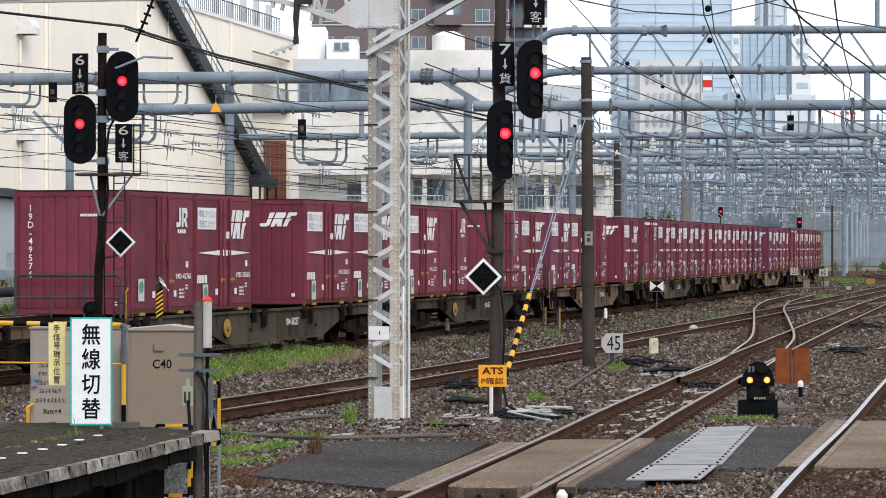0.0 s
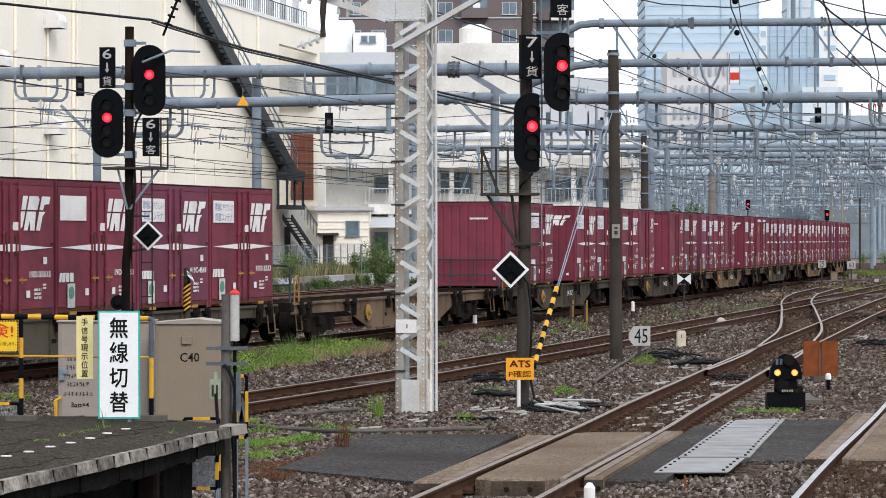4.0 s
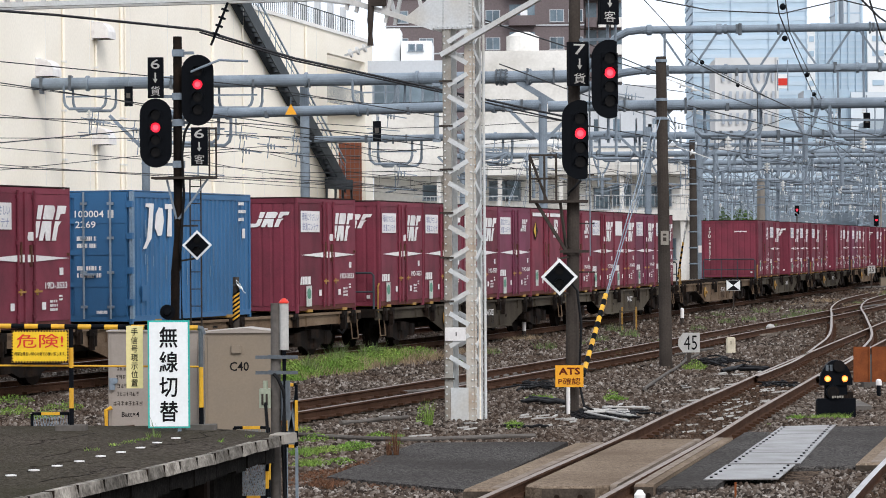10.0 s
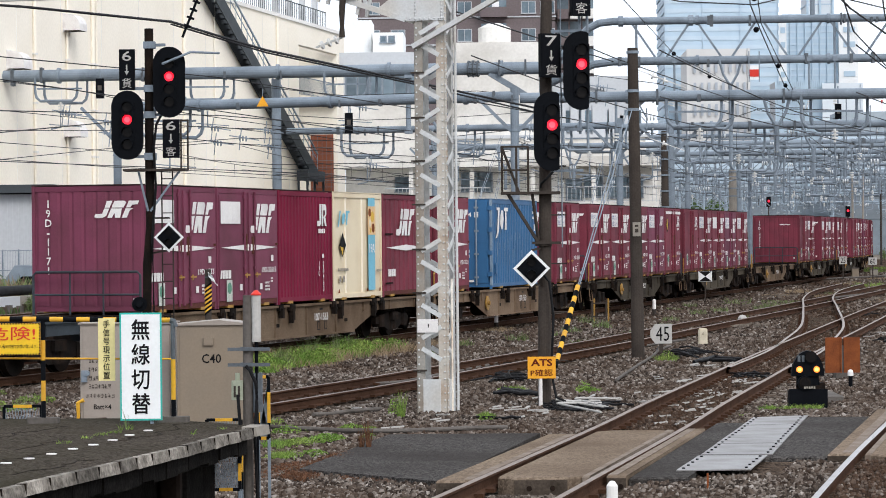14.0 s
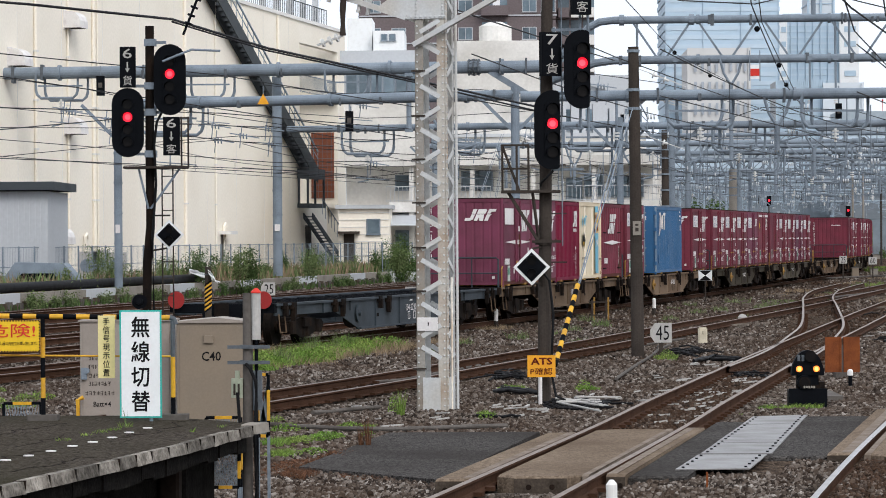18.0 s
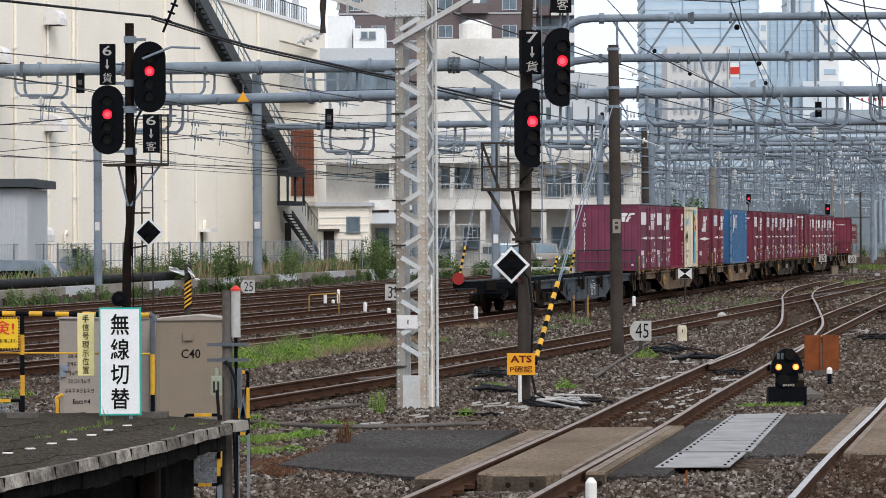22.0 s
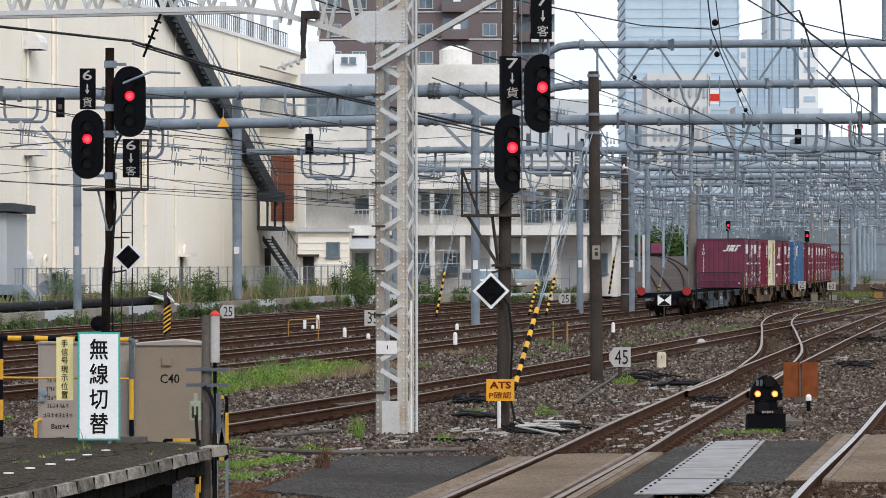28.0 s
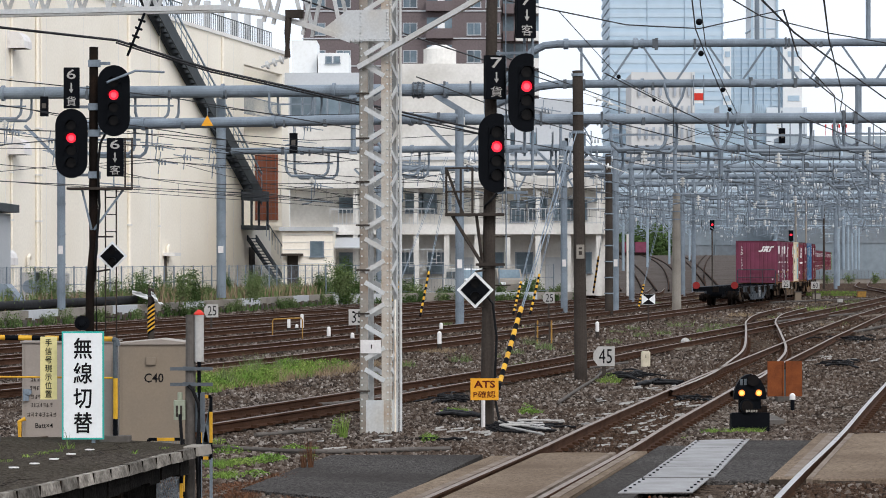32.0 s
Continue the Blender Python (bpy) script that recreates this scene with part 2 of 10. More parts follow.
YELLOW = mat("yellow_paint", (0.68, 0.37, 0.025), 0.55, 0, 0.12, 4, 40, 0.04, (0.45, 0.23, 0.03), 0.4)
PALE_YELLOW = mat("pale_yellow_board", (0.74, 0.64, 0.30), 0.6, 0, 0.06, 3, 40, 0.02)
DANGER_YELLOW = mat("danger_board_yellow", (0.78, 0.50, 0.02), 0.55, 0, 0.08, 4, 40, 0.02)
ORANGE = mat("orange_yellow_board", (0.80, 0.36, 0.02), 0.55, 0, 0.08, 4, 40, 0.02)
TEAL = mat("teal_board_edge", (0.03, 0.42, 0.36), 0.5, 0, 0.08, 4, 40, 0.02)
BOARD = mat("white_board", (0.80, 0.82, 0.82), 0.45, 0, 0.04, 3, 40, 0.01, (0.72, 0.73, 0.72), 0.3)
INK = mat("black_lettering", (0.008, 0.008, 0.009), 0.7, 0, 0.1, 4, 40, 0, spec=0.1)
RED = mat("red_paint", (0.62, 0.035, 0.02), 0.5, 0, 0.1, 4, 40, 0.02)
RUST_BOARD = mat("rusty_brown_steel", (0.22, 0.068, 0.025), 0.8, 0.1, 0.2, 5, 40, 0.15, (0.13, 0.042, 0.02), 0.45)
WAGON = mat("dusty_brown_wagon_steel", (0.170, 0.122, 0.084), 0.85, 0.0, 0.22, 1.1, 30, 0.1, (0.07, 0.042, 0.026), 0.5, spread=0.35)
TAIL_RED = mat("dull_red_tail_disc", (0.30, 0.022, 0.02), 0.6, 0, 0.12, 4, 40, 0.02)
DARK_RED_INK = mat("dark_red_lettering", (0.12, 0.018, 0.008), 0.7, 0, 0.1, 4, 40, 0, spec=0.1)
WAGON_BLUE = mat("blue_grey_wagon_steel", (0.038, 0.050, 0.061), 0.7, 0.0, 0.18, 1.5, 30, 0.1, (0.022, 0.026, 0.03), 0.45)
WAGON_DARK = mat("grimy_running_gear", (0.011, 0.009, 0.008), 0.85, 0.0, 0.25, 3, 30, 0.15, (0.028, 0.018, 0.013), 0.38)
WAGON_OLIVE = mat("olive_grey_wagon_steel", (0.078, 0.066, 0.050), 0.85, 0.0, 0.22, 1.1, 30, 0.1, (0.032, 0.024, 0.018), 0.45, spread=0.25)
WALL_CREAM = mat("cream_render_wall", (0.90, 0.845, 0.74), 0.9, 0, 0.05, 0.15, 6, 0.05, (0.83, 0.765, 0.65), 0.4)
CREAM_STONE = mat("cream_painted_stone", (0.60, 0.54, 0.42), 0.85, 0, 0.1, 6, 40, 0.1, (0.45, 0.39, 0.29), 0.4)
WALL_WHITE = mat("white_render_wall", (0.78, 0.77, 0.74), 0.9, 0, 0.05, 0.2, 6, 0.05, (0.68, 0.665, 0.63), 0.4)
OFFICE_WALL = mat("stained_off_white_render", (0.75, 0.735, 0.70), 0.9, 0, 0.08, 0.35, 5, 0.05, (0.47, 0.45, 0.41), 0.5)
WALL_GREY = mat("pale_grey_wall", (0.50, 0.52, 0.54), 0.9, 0, 0.05, 0.2, 6, 0.05)
WALL_BROWN = mat("brown_tile_wall", (0.175, 0.146, 0.148), 0.8, 0, 0.12, 0.2, 5, 0.05, (0.135, 0.112, 0.116), 0.4)
STAIR = mat("dark_grey_stair_steel", (0.058, 0.067, 0.074), 0.7, 0.0, 0.1, 1, 20, 0.05, spec=0.15)
GLASS = mat("window_glass", (0.10, 0.14, 0.17), 0.08, 0, 0.1, 0.6, 5, 0, (0.2, 0.26, 0.3), 0.4, spread=0.4)
BRICK_RED = mat("red_brown_panel", (0.24, 0.085, 0.05), 0.85, 0, 0.15, 0.6, 6, 0.1)
# Far towers: distance haze is mixed into these base colours.
TOWER_BLUE = mat("haze_tinted_curtain_wall", (0.44, 0.565, 0.665), 0.5, 0, 0.05, 0.03, 0.3, 0)
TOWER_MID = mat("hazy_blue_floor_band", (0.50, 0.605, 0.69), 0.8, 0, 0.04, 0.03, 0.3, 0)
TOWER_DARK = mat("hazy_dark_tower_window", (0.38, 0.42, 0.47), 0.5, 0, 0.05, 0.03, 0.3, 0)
TOWER_PALE = mat("haze_tinted_tower_cladding", (0.64, 0.70, 0.745), 0.7, 0, 0.04, 0.03, 0.3, 0)
TOWER_BEIGE = mat("haze_tinted_beige_cladding", (0.62, 0.62, 0.61), 0.8, 0, 0.04, 0.03, 0.3, 0)
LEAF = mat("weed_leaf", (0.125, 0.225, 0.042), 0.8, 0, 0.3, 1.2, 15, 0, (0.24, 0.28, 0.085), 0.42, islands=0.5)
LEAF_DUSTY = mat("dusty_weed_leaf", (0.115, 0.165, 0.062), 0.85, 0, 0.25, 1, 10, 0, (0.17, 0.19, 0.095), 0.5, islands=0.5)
# Haze of distance is put into the far buildings' and far fence's colours.
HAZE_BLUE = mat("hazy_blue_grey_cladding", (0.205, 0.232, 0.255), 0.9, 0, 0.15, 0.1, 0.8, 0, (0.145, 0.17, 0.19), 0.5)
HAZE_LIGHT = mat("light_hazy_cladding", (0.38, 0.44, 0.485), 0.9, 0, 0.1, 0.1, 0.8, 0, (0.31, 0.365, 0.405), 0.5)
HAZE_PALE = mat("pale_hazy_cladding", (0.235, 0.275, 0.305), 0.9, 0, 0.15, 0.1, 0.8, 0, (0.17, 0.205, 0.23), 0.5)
DULL_WHITE = mat("dull_white_plastic", (0.44, 0.43, 0.41), 0.7, 0, 0.1, 4, 40, 0.05, (0.34, 0.32, 0.30), 0.4)
LEAF_DARK = mat("bush_leaf", (0.06, 0.10, 0.034), 0.8, 0, 0.25, 1, 10, 0, (0.075, 0.12, 0.04), 0.45, islands=0.45)
LEAF_DRY = mat("dry_grass_blade", (0.28, 0.215, 0.14), 0.9, 0, 0.2, 2, 15, 0, (0.2, 0.14, 0.09), 0.45, islands=0.35)
LEAF_RED = mat("reddish_dry_weed", (0.14, 0.068, 0.04), 0.9, 0, 0.2, 2, 15, 0, (0.09, 0.05, 0.03), 0.45, islands=0.4)
WIRE = mat("dark_overhead_wire", (0.022, 0.023, 0.026), 0.7, 0.0, 0.1, 1, 10, 0)
PALE_GLAZE = mat("pale_glazed_insulator", (0.52, 0.55, 0.57), 0.4, 0, 0.1, 3, 20, 0)
PORCELAIN = mat("white_insulator", (0.62, 0.62, 0.60), 0.3, 0, 0.05, 3, 20, 0)
RED_LAMP = glow("lit_red_lamp", (1.0, 0.012, 0.035), 1.25)
RED_CORE = glow("lit_red_lamp_core", (1.0, 0.06, 0.085), 1.8)
ORANGE_LAMP = glow("lit_orange_lamp", (1.0, 0.24, 0.03), 1.5)
ORANGE_CORE = glow("lit_orange_lamp_core", (1.0, 0.42, 0.10), 2.2)


# ---- building blocks ----
class Shape:
    """Collects boxes, tubes and prisms into one bmesh."""

    def __init__(self):
        self.bm = bmesh.new()

    def face(self, points):
        self.bm.faces.new([self.bm.verts.new(p) for p in points])
        return self

    def hexa(self, low, high):
        lo, hi = [self.bm.verts.new(p) for p in low], [self.bm.verts.new(p) for p in high]
        n = len(lo)
        self.bm.faces.new(lo[::-1])
        self.bm.faces.new(hi)
        for i in range(n):
            self.bm.faces.new((lo[i], lo[(i + 1) % n], hi[(i + 1) % n], hi[i]))
        return self

    def box(self, x0, x1, y0, y1, z0, z1, m=None, cut=0.0):
        c = min(cut, (x1 - x0) * 0.3, (y1 - y0) * 0.3)
        if c > 0:
            ring = [(x0 + c, y0), (x1 - c, y0), (x1, y0 + c), (x1, y1 - c), (x1 - c, y1), (x0 + c, y1), (x0, y1 - c), (x0, y0 + c)]
        else:
            ring = [(x0, y0), (x1, y0), (x1, y1), (x0, y1)]
        low, high = [Vector((x, y, z0)) for x, y in ring], [Vector((x, y, z1)) for x, y in ring]
        if m is not None:
            low, high = [m @ v for v in low], [m @ v for v in high]
        return self.hexa(low, high)

    def beam(self, a, b, w, h=None, up=(0, 0, 1)):
        """A bar of the section w by h from a to b."""
        a, b = Vector(a), Vector(b)
        d = (b - a).normalized()
        side = d.cross(Vector(up))
        side = side.normalized() if side.length > 1e-4 else Vector((1, 0, 0))
        top = side.cross(d)
        h = w if h is None else h
        q = [side * (sx * w / 2) + top * (sy * h / 2) for sx, sy in ((-1, -1), (1, -1), (1, 1), (-1, 1))]
        return self.hexa([a + v for v in q], [b + v for v in q])

    def tube(self, a, b, r, n=10, r2=None):
        a, b = Vector(a), Vector(b)
        d = (b - a).normalized()
        side = d.cross(Vector((0, 0, 1)))
        side = side.normalized() if side.length > 1e-4 else Vector((1, 0, 0))
        top = side.cross(d)
        r2 = r if r2 is None else r2
        ring = [(math.cos(2 * math.pi * i / n), math.sin(2 * math.pi * i / n)) for i in range(n)]
        return self.hexa([a + side * c * r + top * s * r for c, s in ring], [b + side * c * r2 + top * s * r2 for c, s in ring])

    def pipe(self, points, r, n=6):
        """A bent pipe through the points."""
        points = [Vector(p) for p in points]
        rows = []
        for i, p in enumerate(points):
            d = (points[min(i + 1, len(points) - 1)] - points[max(i - 1, 0)]).normalized()
            side = d.cross(Vector((0, 0, 1)))
            side = side.normalized() if side.length > 1e-3 else Vector((1, 0, 0))
            top = side.cross(d)
            rows.append([self.bm.verts.new(p + side * r * math.cos(2 * math.pi * k / n) + top * r * math.sin(2 * math.pi * k / n)) for k in range(n)])
        for a, b in zip(rows, rows[1:]):
            for k in range(n):
                self.bm.faces.new((a[k], a[(k + 1) % n], b[(k + 1) % n], b[k]))
        self.bm.faces.new(rows[0][::-1])
        self.bm.faces.new(rows[-1])
        return self

    def plate(self, outline, y0, y1):
        """An outline in x and z, thick from y0 to y1."""
        return self.hexa([Vector((x, y0, z)) for x, z in outline], [Vector((x, y1, z)) for x, z in outline])

    def ball(self, c, r, n=10, squash=1.0):
        m = Matrix.Translation(c) @ Matrix.Diagonal((r, r, r * squash, 1))
        bmesh.ops.create_uvsphere(self.bm, u_segments=n, v_segments=max(5, n // 2 + 1), radius=1, matrix=m)
        return self

    def mesh(self, name, material, smooth=False):
        bmesh.ops.recalc_face_normals(self.bm, faces=self.bm.faces)
        me = bpy.data.meshes.new(name)
        self.bm.to_mesh(me)
        self.bm.free()
        me.materials.append(material)
        if smooth:
            me.polygons.foreach_set("use_smooth", [True] * len(me.polygons))
        return me


def part(name, shape, material, parent, label="", m=None, smooth=False):
    """Links a shape as one mesh object under a thing or a part."""
    data = shape if isinstance(shape, bpy.types.Mesh) else shape.mesh(name, material, smooth)
    ob = new(name, data)
    ob.parent = parent
    if m is not None:
        ob.matrix_basis = m
    return tagged(ob, label)


def thing(name, m, label, category, group="", kind=""):
    ob = new(name)
    ob.empty_display_size = 0.2
    ob.matrix_basis = m
    return tagged(ob, label, category, group, kind)


def solid(name, shape, material, label, category, group="", kind="", m=None, smooth=False):
    """A thing of one mesh."""
    data = shape if isinstance(shape, bpy.types.Mesh) else shape.mesh(name, material, smooth)
    ob = new(name, data)
    if m is not None:
        ob.matrix_basis = m
    return tagged(ob, label, category, group, kind)


def lettering(body, height, material, width=None, depth=0.002, upright=False, gap=1.0, bold=0.012):
    """A mesh of the words in the built-in font, centred, in the x-z plane and facing -y. upright: one character above another."""
    c = bpy.data.curves.new("words", "FONT")
    c.body = "\n".join(body) if upright else body
    c.size, c.align_x, c.align_y, c.extrude, c.space_line = 1.0, "CENTER", "CENTER", 0.0, gap
    c.resolution_u = 2
    c.offset = bold
    ob = new("words", c)
    me = bpy.data.meshes.new_from_object(ob.evaluated_get(bpy.context.evaluated_depsgraph_get()))
    bpy.data.objects.remove(ob)
    if not me.vertices:
        return me
    co = np.empty(len(me.vertices) * 3, np.float32)
    me.vertices.foreach_get("co", co)
    co = co.reshape(-1, 3)
    low, high = co.min(0), co.max(0)
    mid = (low + high) / 2
    k = height / (high[1] - low[1])
    kx = width / (high[0] - low[0]) if width else k
    out = np.zeros_like(co)
    out[:, 0], out[:, 2], out[:, 1] = (co[:, 0] - mid[0]) * kx, (co[:, 1] - mid[1]) * k, -depth
    me.vertices.foreach_set("co", out.ravel())
    me.materials.clear()
    me.materials.append(material)
    return me


def stuff_mesh(name, verts, faces, material):
    me = bpy.data.meshes.new(name)
    me.from_pydata(verts, [], faces)
    me.materials.append(material)
    return me


# ---- the plan: the line of the goods track, from which the yard is laid out ----
STEP = 0.5
LINE_S = np.arange(-90, 520, STEP)
bend = np.interp(LINE_S, [-60, -20, 10, 40, 75, 112, 128, 150, 165, 180, 200, 225, 240, 520], [-0.0021, -0.001819, -0.002655, 8.7e-05, -0.00045, 0.000364, -0.001493, -0.002758, -0.003457, 0.000137, 0.001647, 0.0015, 0.0, 0.0])
turn = np.concatenate([[0], np.cumsum((bend[1:] + bend[:-1]) / 2 * STEP)])
zero = int(np.argmin(abs(LINE_S)))
LINE_H = turn - turn[zero] + 0.2832
LINE_X = np.concatenate([[0], np.cumsum(np.sin((LINE_H[1:] + LINE_H[:-1]) / 2) * STEP)])
LINE_Y = np.concatenate([[0], np.cumsum(np.cos((LINE_H[1:] + LINE_H[:-1]) / 2) * STEP)])
LINE_X, LINE_Y = LINE_X - LINE_X[zero] - 7.076, LINE_Y - LINE_Y[zero] + 60.448
LINE_Z = np.zeros_like(LINE_S)


def on_line(s, left=0.0):
    """Place and heading at s metres along the goods track, set off to its left."""
    h = float(np.interp(s, LINE_S, LINE_H))
    x, y, z = (float(np.interp(s, LINE_S, a)) for a in (LINE_X, LINE_Y, LINE_Z))
    return Vector((x - left * math.cos(h), y + left * math.sin(h), z)), h


# ---- ground and tracks ----
GROUND = -0.22


def swell(x, y):
    """The ballast lies higher round the far half of the crossing."""
    o = x - (0.26 + 0.182 * (y - 28.7))
    step = lambda v: np.clip(v, 0, 1) ** 2 * (3 - 2 * np.clip(v, 0, 1))
    return 0.1 * step((o - 0.55) / 0.6) * step((10 - o) / 2) * step((y - 23) / 3) * step((45 - y) / 3)


def ground():
    """One sheet of crushed stone with shallow unevenness, out to the horizon."""
    ys = [-3000, -600, -100, -20, 0, 10, 18] + [20 + i * 0.5 for i in range(161)] + [105, 110, 120, 130, 145, 160, 180, 200, 230, 270, 320, 400, 520, 700, 1000, 2000, 4500]
    us = [-60, -6, -2, -0.8] + [-0.4 + i * 0.01 for i in range(81)] + [0.8, 2, 6, 60]
    verts, faces = [], []
    for y in ys:
        for u in us:
            x = u * (abs(y) + 8)
            bumpy = noise.noise((x * 0.35, y * 0.35, 0)) * 0.035 + noise.noise((x * 1.3, y * 1.3, 5)) * 0.02 if 18 < y < 120 else 0
            verts.append((x, y, GROUND + bumpy + float(swell(x, y))))
    w = len(us)
    for j in range(len(ys) - 1):
        for i in range(w - 1):
            a = j * w + i
            faces.append((a, a + 1, a + w + 1, a + w))
    solid("ground", stuff_mesh("ground", verts, faces, BALLAST), BALLAST, "brown-grey crushed stone ballast over the yard", "ground", kind="structure")


PROFILE = [(-0.065, -0.15), (0.065, -0.15), (0.065, -0.138), (0.012, -0.118), (0.010, -0.045), (0.034, -0.03), (0.034, -0.006), (0.026, 0.0), (-0.026, 0.0), (-0.034, -0.006), (-0.034, -0.03), (-0.010, -0.045), (-0.012, -0.118), (-0.065, -0.138)]


def rail_mesh(points, top):
    """A rail of the common flat-footed section swept along the points (x, y, z, heading)."""
    verts, faces, mats = [], [], []
    n = len(PROFILE)
    for x, y, z, h in points:
        c, s = math.cos(h), math.sin(h)
        verts += [(x + u * c, y - u * s, z + v) for u, v in PROFILE]
    for j in range(len(points) - 1):
        for i in range(n):
            a, b = j * n + i, j * n + (i + 1) % n
            faces.append((a, b, b + n, a + n))
            mats.append(1 if i in (6, 7, 8) else 0)
    me = stuff_mesh("rail", verts, faces, RAIL_SIDE)
    me.materials.append(top)
    me.polygons.foreach_set("material_index", mats)
    return me


def track(name, centre, label, top=RAIL_RUST, sleepers=(0, 0), step=0.75, wood=None):
    """Two rails on sleepers along a centre line of (x, y, z, heading)."""
    t = thing(name, pose(0, 0, 0), label, "railway track", kind="structure")
    for side in (-1, 1):
        pts = [(x + side * 0.567 * math.cos(h), y - side * 0.567 * math.sin(h), z, h) for x, y, z, h in centre]
        part("rail", rail_mesh(pts, top), None, t)
    run = [0.0]
    for a, b in zip(centre, centre[1:]):
        run.append(run[-1] + math.hypot(b[0] - a[0], b[1] - a[1]))
    ar = np.array(centre)
    box = Shape().box(-1.0, 1.0, -0.11, 0.11, -0.33, -0.185, cut=0.02).mesh("sleeper", wood or SLEEPER)
    clip = Shape()
    for side in (-1, 1):
        for s in (-0.1, 0.1):
            clip.box(side * 0.567 + s - 0.045, side * 0.567 + s + 0.045, -0.06, 0.06, -0.15, -0.11)
    clip = clip.mesh("rail_fastening", RAIL_SIDE)
    d = 0.2
    while d < run[-1]:
        x, y, z, h = (float(np.interp(d, run, ar[:, k])) for k in range(4))
        if sleepers[0] < y < sleepers[1]:
            m = pose(x, y, z, 0, 0, -math.degrees(h))
            part("sleeper", box, None, t, m=m)
            part("rail_fastening", clip, None, t, m=m)
        d += step
    return t


def smooth_line(points, step=1.0):
    """A centre line of (x, y, 0, heading) through a few plan points."""
    pts = [Vector((x, y, 0)) for x, y in points]
    out = []
    for i in range(len(pts) - 1):
        p0, p1, p2, p3 = pts[max(i - 1, 0)], pts[i], pts[i + 1], pts[min(i + 2, len(pts) - 1)]
        n = max(2, int((p2 - p1).length / step))
        for k in range(n):
            t = k / n
            out.append(0.5 * ((2 * p1) + (p2 - p0) * t + (2 * p0 - 5 * p1 + 4 * p2 - p3) * t * t + (3 * p1 - p0 - 3 * p2 + p3) * t ** 3))
    out.append(pts[-1])
    res = []
    for i, p in enumerate(out):
        d = out[min(i + 1, len(out) - 1)] - out[max(i - 1, 0)]
        res.append((p.x, p.y, 0.0, math.atan2(d.x, d.y)))
    return res


def line_track(left, s0, s1, step=2.0):
    out = []
    for s in np.arange(s0, s1, step):
        p, h = on_line(s, left)
        out.append((p.x, p.y, p.z, h))
    return out


ground()
track("track_goods", line_track(0, -60, 500), "rusty goods track on ballast where the freight train runs", sleepers=(35, 80))
for off in (3.7, 7.2, 10.8, 14.4, 18.0):
    track("track_yard", line_track(off, -40, 480, 3.0), "rusty yard track on brown ballast")
far_b = [tuple(on_line(s, -7.0)[0].xy) for s in (100, 120, 140, 160, 180, 200, 220, 240, 270, 300, 340)]
line_b = smooth_line([(-12.6, 15), (-9.0, 26), (-2.87, 47.1), (-0.3, 56.9), (2.65, 68.8), (4.95, 79), (8.4, 94), (11.8, 109)] + far_b)
track("track_siding", line_b, "rusty siding track with dark brown rails", sleepers=(26, 80))
line_c = smooth_line([(-2.6, 13), (0.26, 28.7), (1.79, 37.1), (2.81, 43.1), (4.2, 50.9), (5.9, 60.4), (10.1, 83), (13.3, 100), (21.7, 143)] + [tuple(on_line(s, -10.8)[0].xy) for s in (160, 180, 200, 220, 240, 270, 300)])
track("track_crossing", line_c, "track with worn rails through the paved crossing", RAIL_WORN, sleepers=(18, 75), step=0.62, wood=SLEEPER_PALE)
line_d = smooth_line([(0.9, 13), (4.06, 30.1), (6.1, 40.5), (8.4, 52.7), (14.6, 85), (21.5, 120), (33, 170)])
track("track_platform", line_d, "bright-railed running track beside the crossing", RAIL_TOP, sleepers=(18, 60), step=0.62)
line_x = smooth_line([(4.9, 54.5), (6.3, 62), (7.5, 70), (9.0, 81), (11.2, 101.5), (12.85, 117), (15.0, 132.6), (18.2, 150)])
track("track_crossover", line_x, "crossover track with pale worn rails between two tracks", RAIL_PALE, sleepers=(60, 95))


# ---- buildings behind the yard ----
HALL = pose(-11.5, 228, 0, 0, 0, math.degrees(math.atan2(-0.984, -0.176)))  # its x runs along the wall, back towards the platform; y points out of it


def window(parent, x, z, w, h, y=0.0, frame_m=None, rows=1):
    """A glazed opening with a frame and a sill, on a wall that faces +y (out=1) or -y."""
    f = part("window", Shape().box(x - w / 2 - 0.06, x + w / 2 + 0.06, y - 0.05, y + 0.02, z - 0.06, z + h + 0.06), frame_m or GALV, parent)
    n = max(1, round(w / 0.9))
    for k in range(n):
        part("pane", Shape().box(x - w / 2 + w * k / n + 0.03, x - w / 2 + w * (k + 1) / n - 0.03, y - 0.07, y - 0.052, z, z + h), GLASS, f)
    part("sill", Shape().box(x - w / 2 - 0.1, x + w / 2 + 0.1, y - 0.16, y, z - 0.12, z - 0.06), frame_m or GALV, f)
    return f


def railing(parent, a, b, h=1.1, gap=0.35, r=0.02, material=None):
    """A rail with upright bars from a to b."""
    a, b = Vector(a), Vector(b)
    s = Shape().beam(a + Vector((0, 0, h)), b + Vector((0, 0, h)), 0.06).beam(a + Vector((0, 0, 0.1)), b + Vector((0, 0, 0.1)), 0.04)
    n = max(2, int((b - a).length / gap))
    for k in range(n + 1):
        p = a.lerp(b, k / n)
        s.beam(p, p + Vector((0, 0, h)), r * 1.6)
    return tagged(part("railing", s, material or GALV, parent))


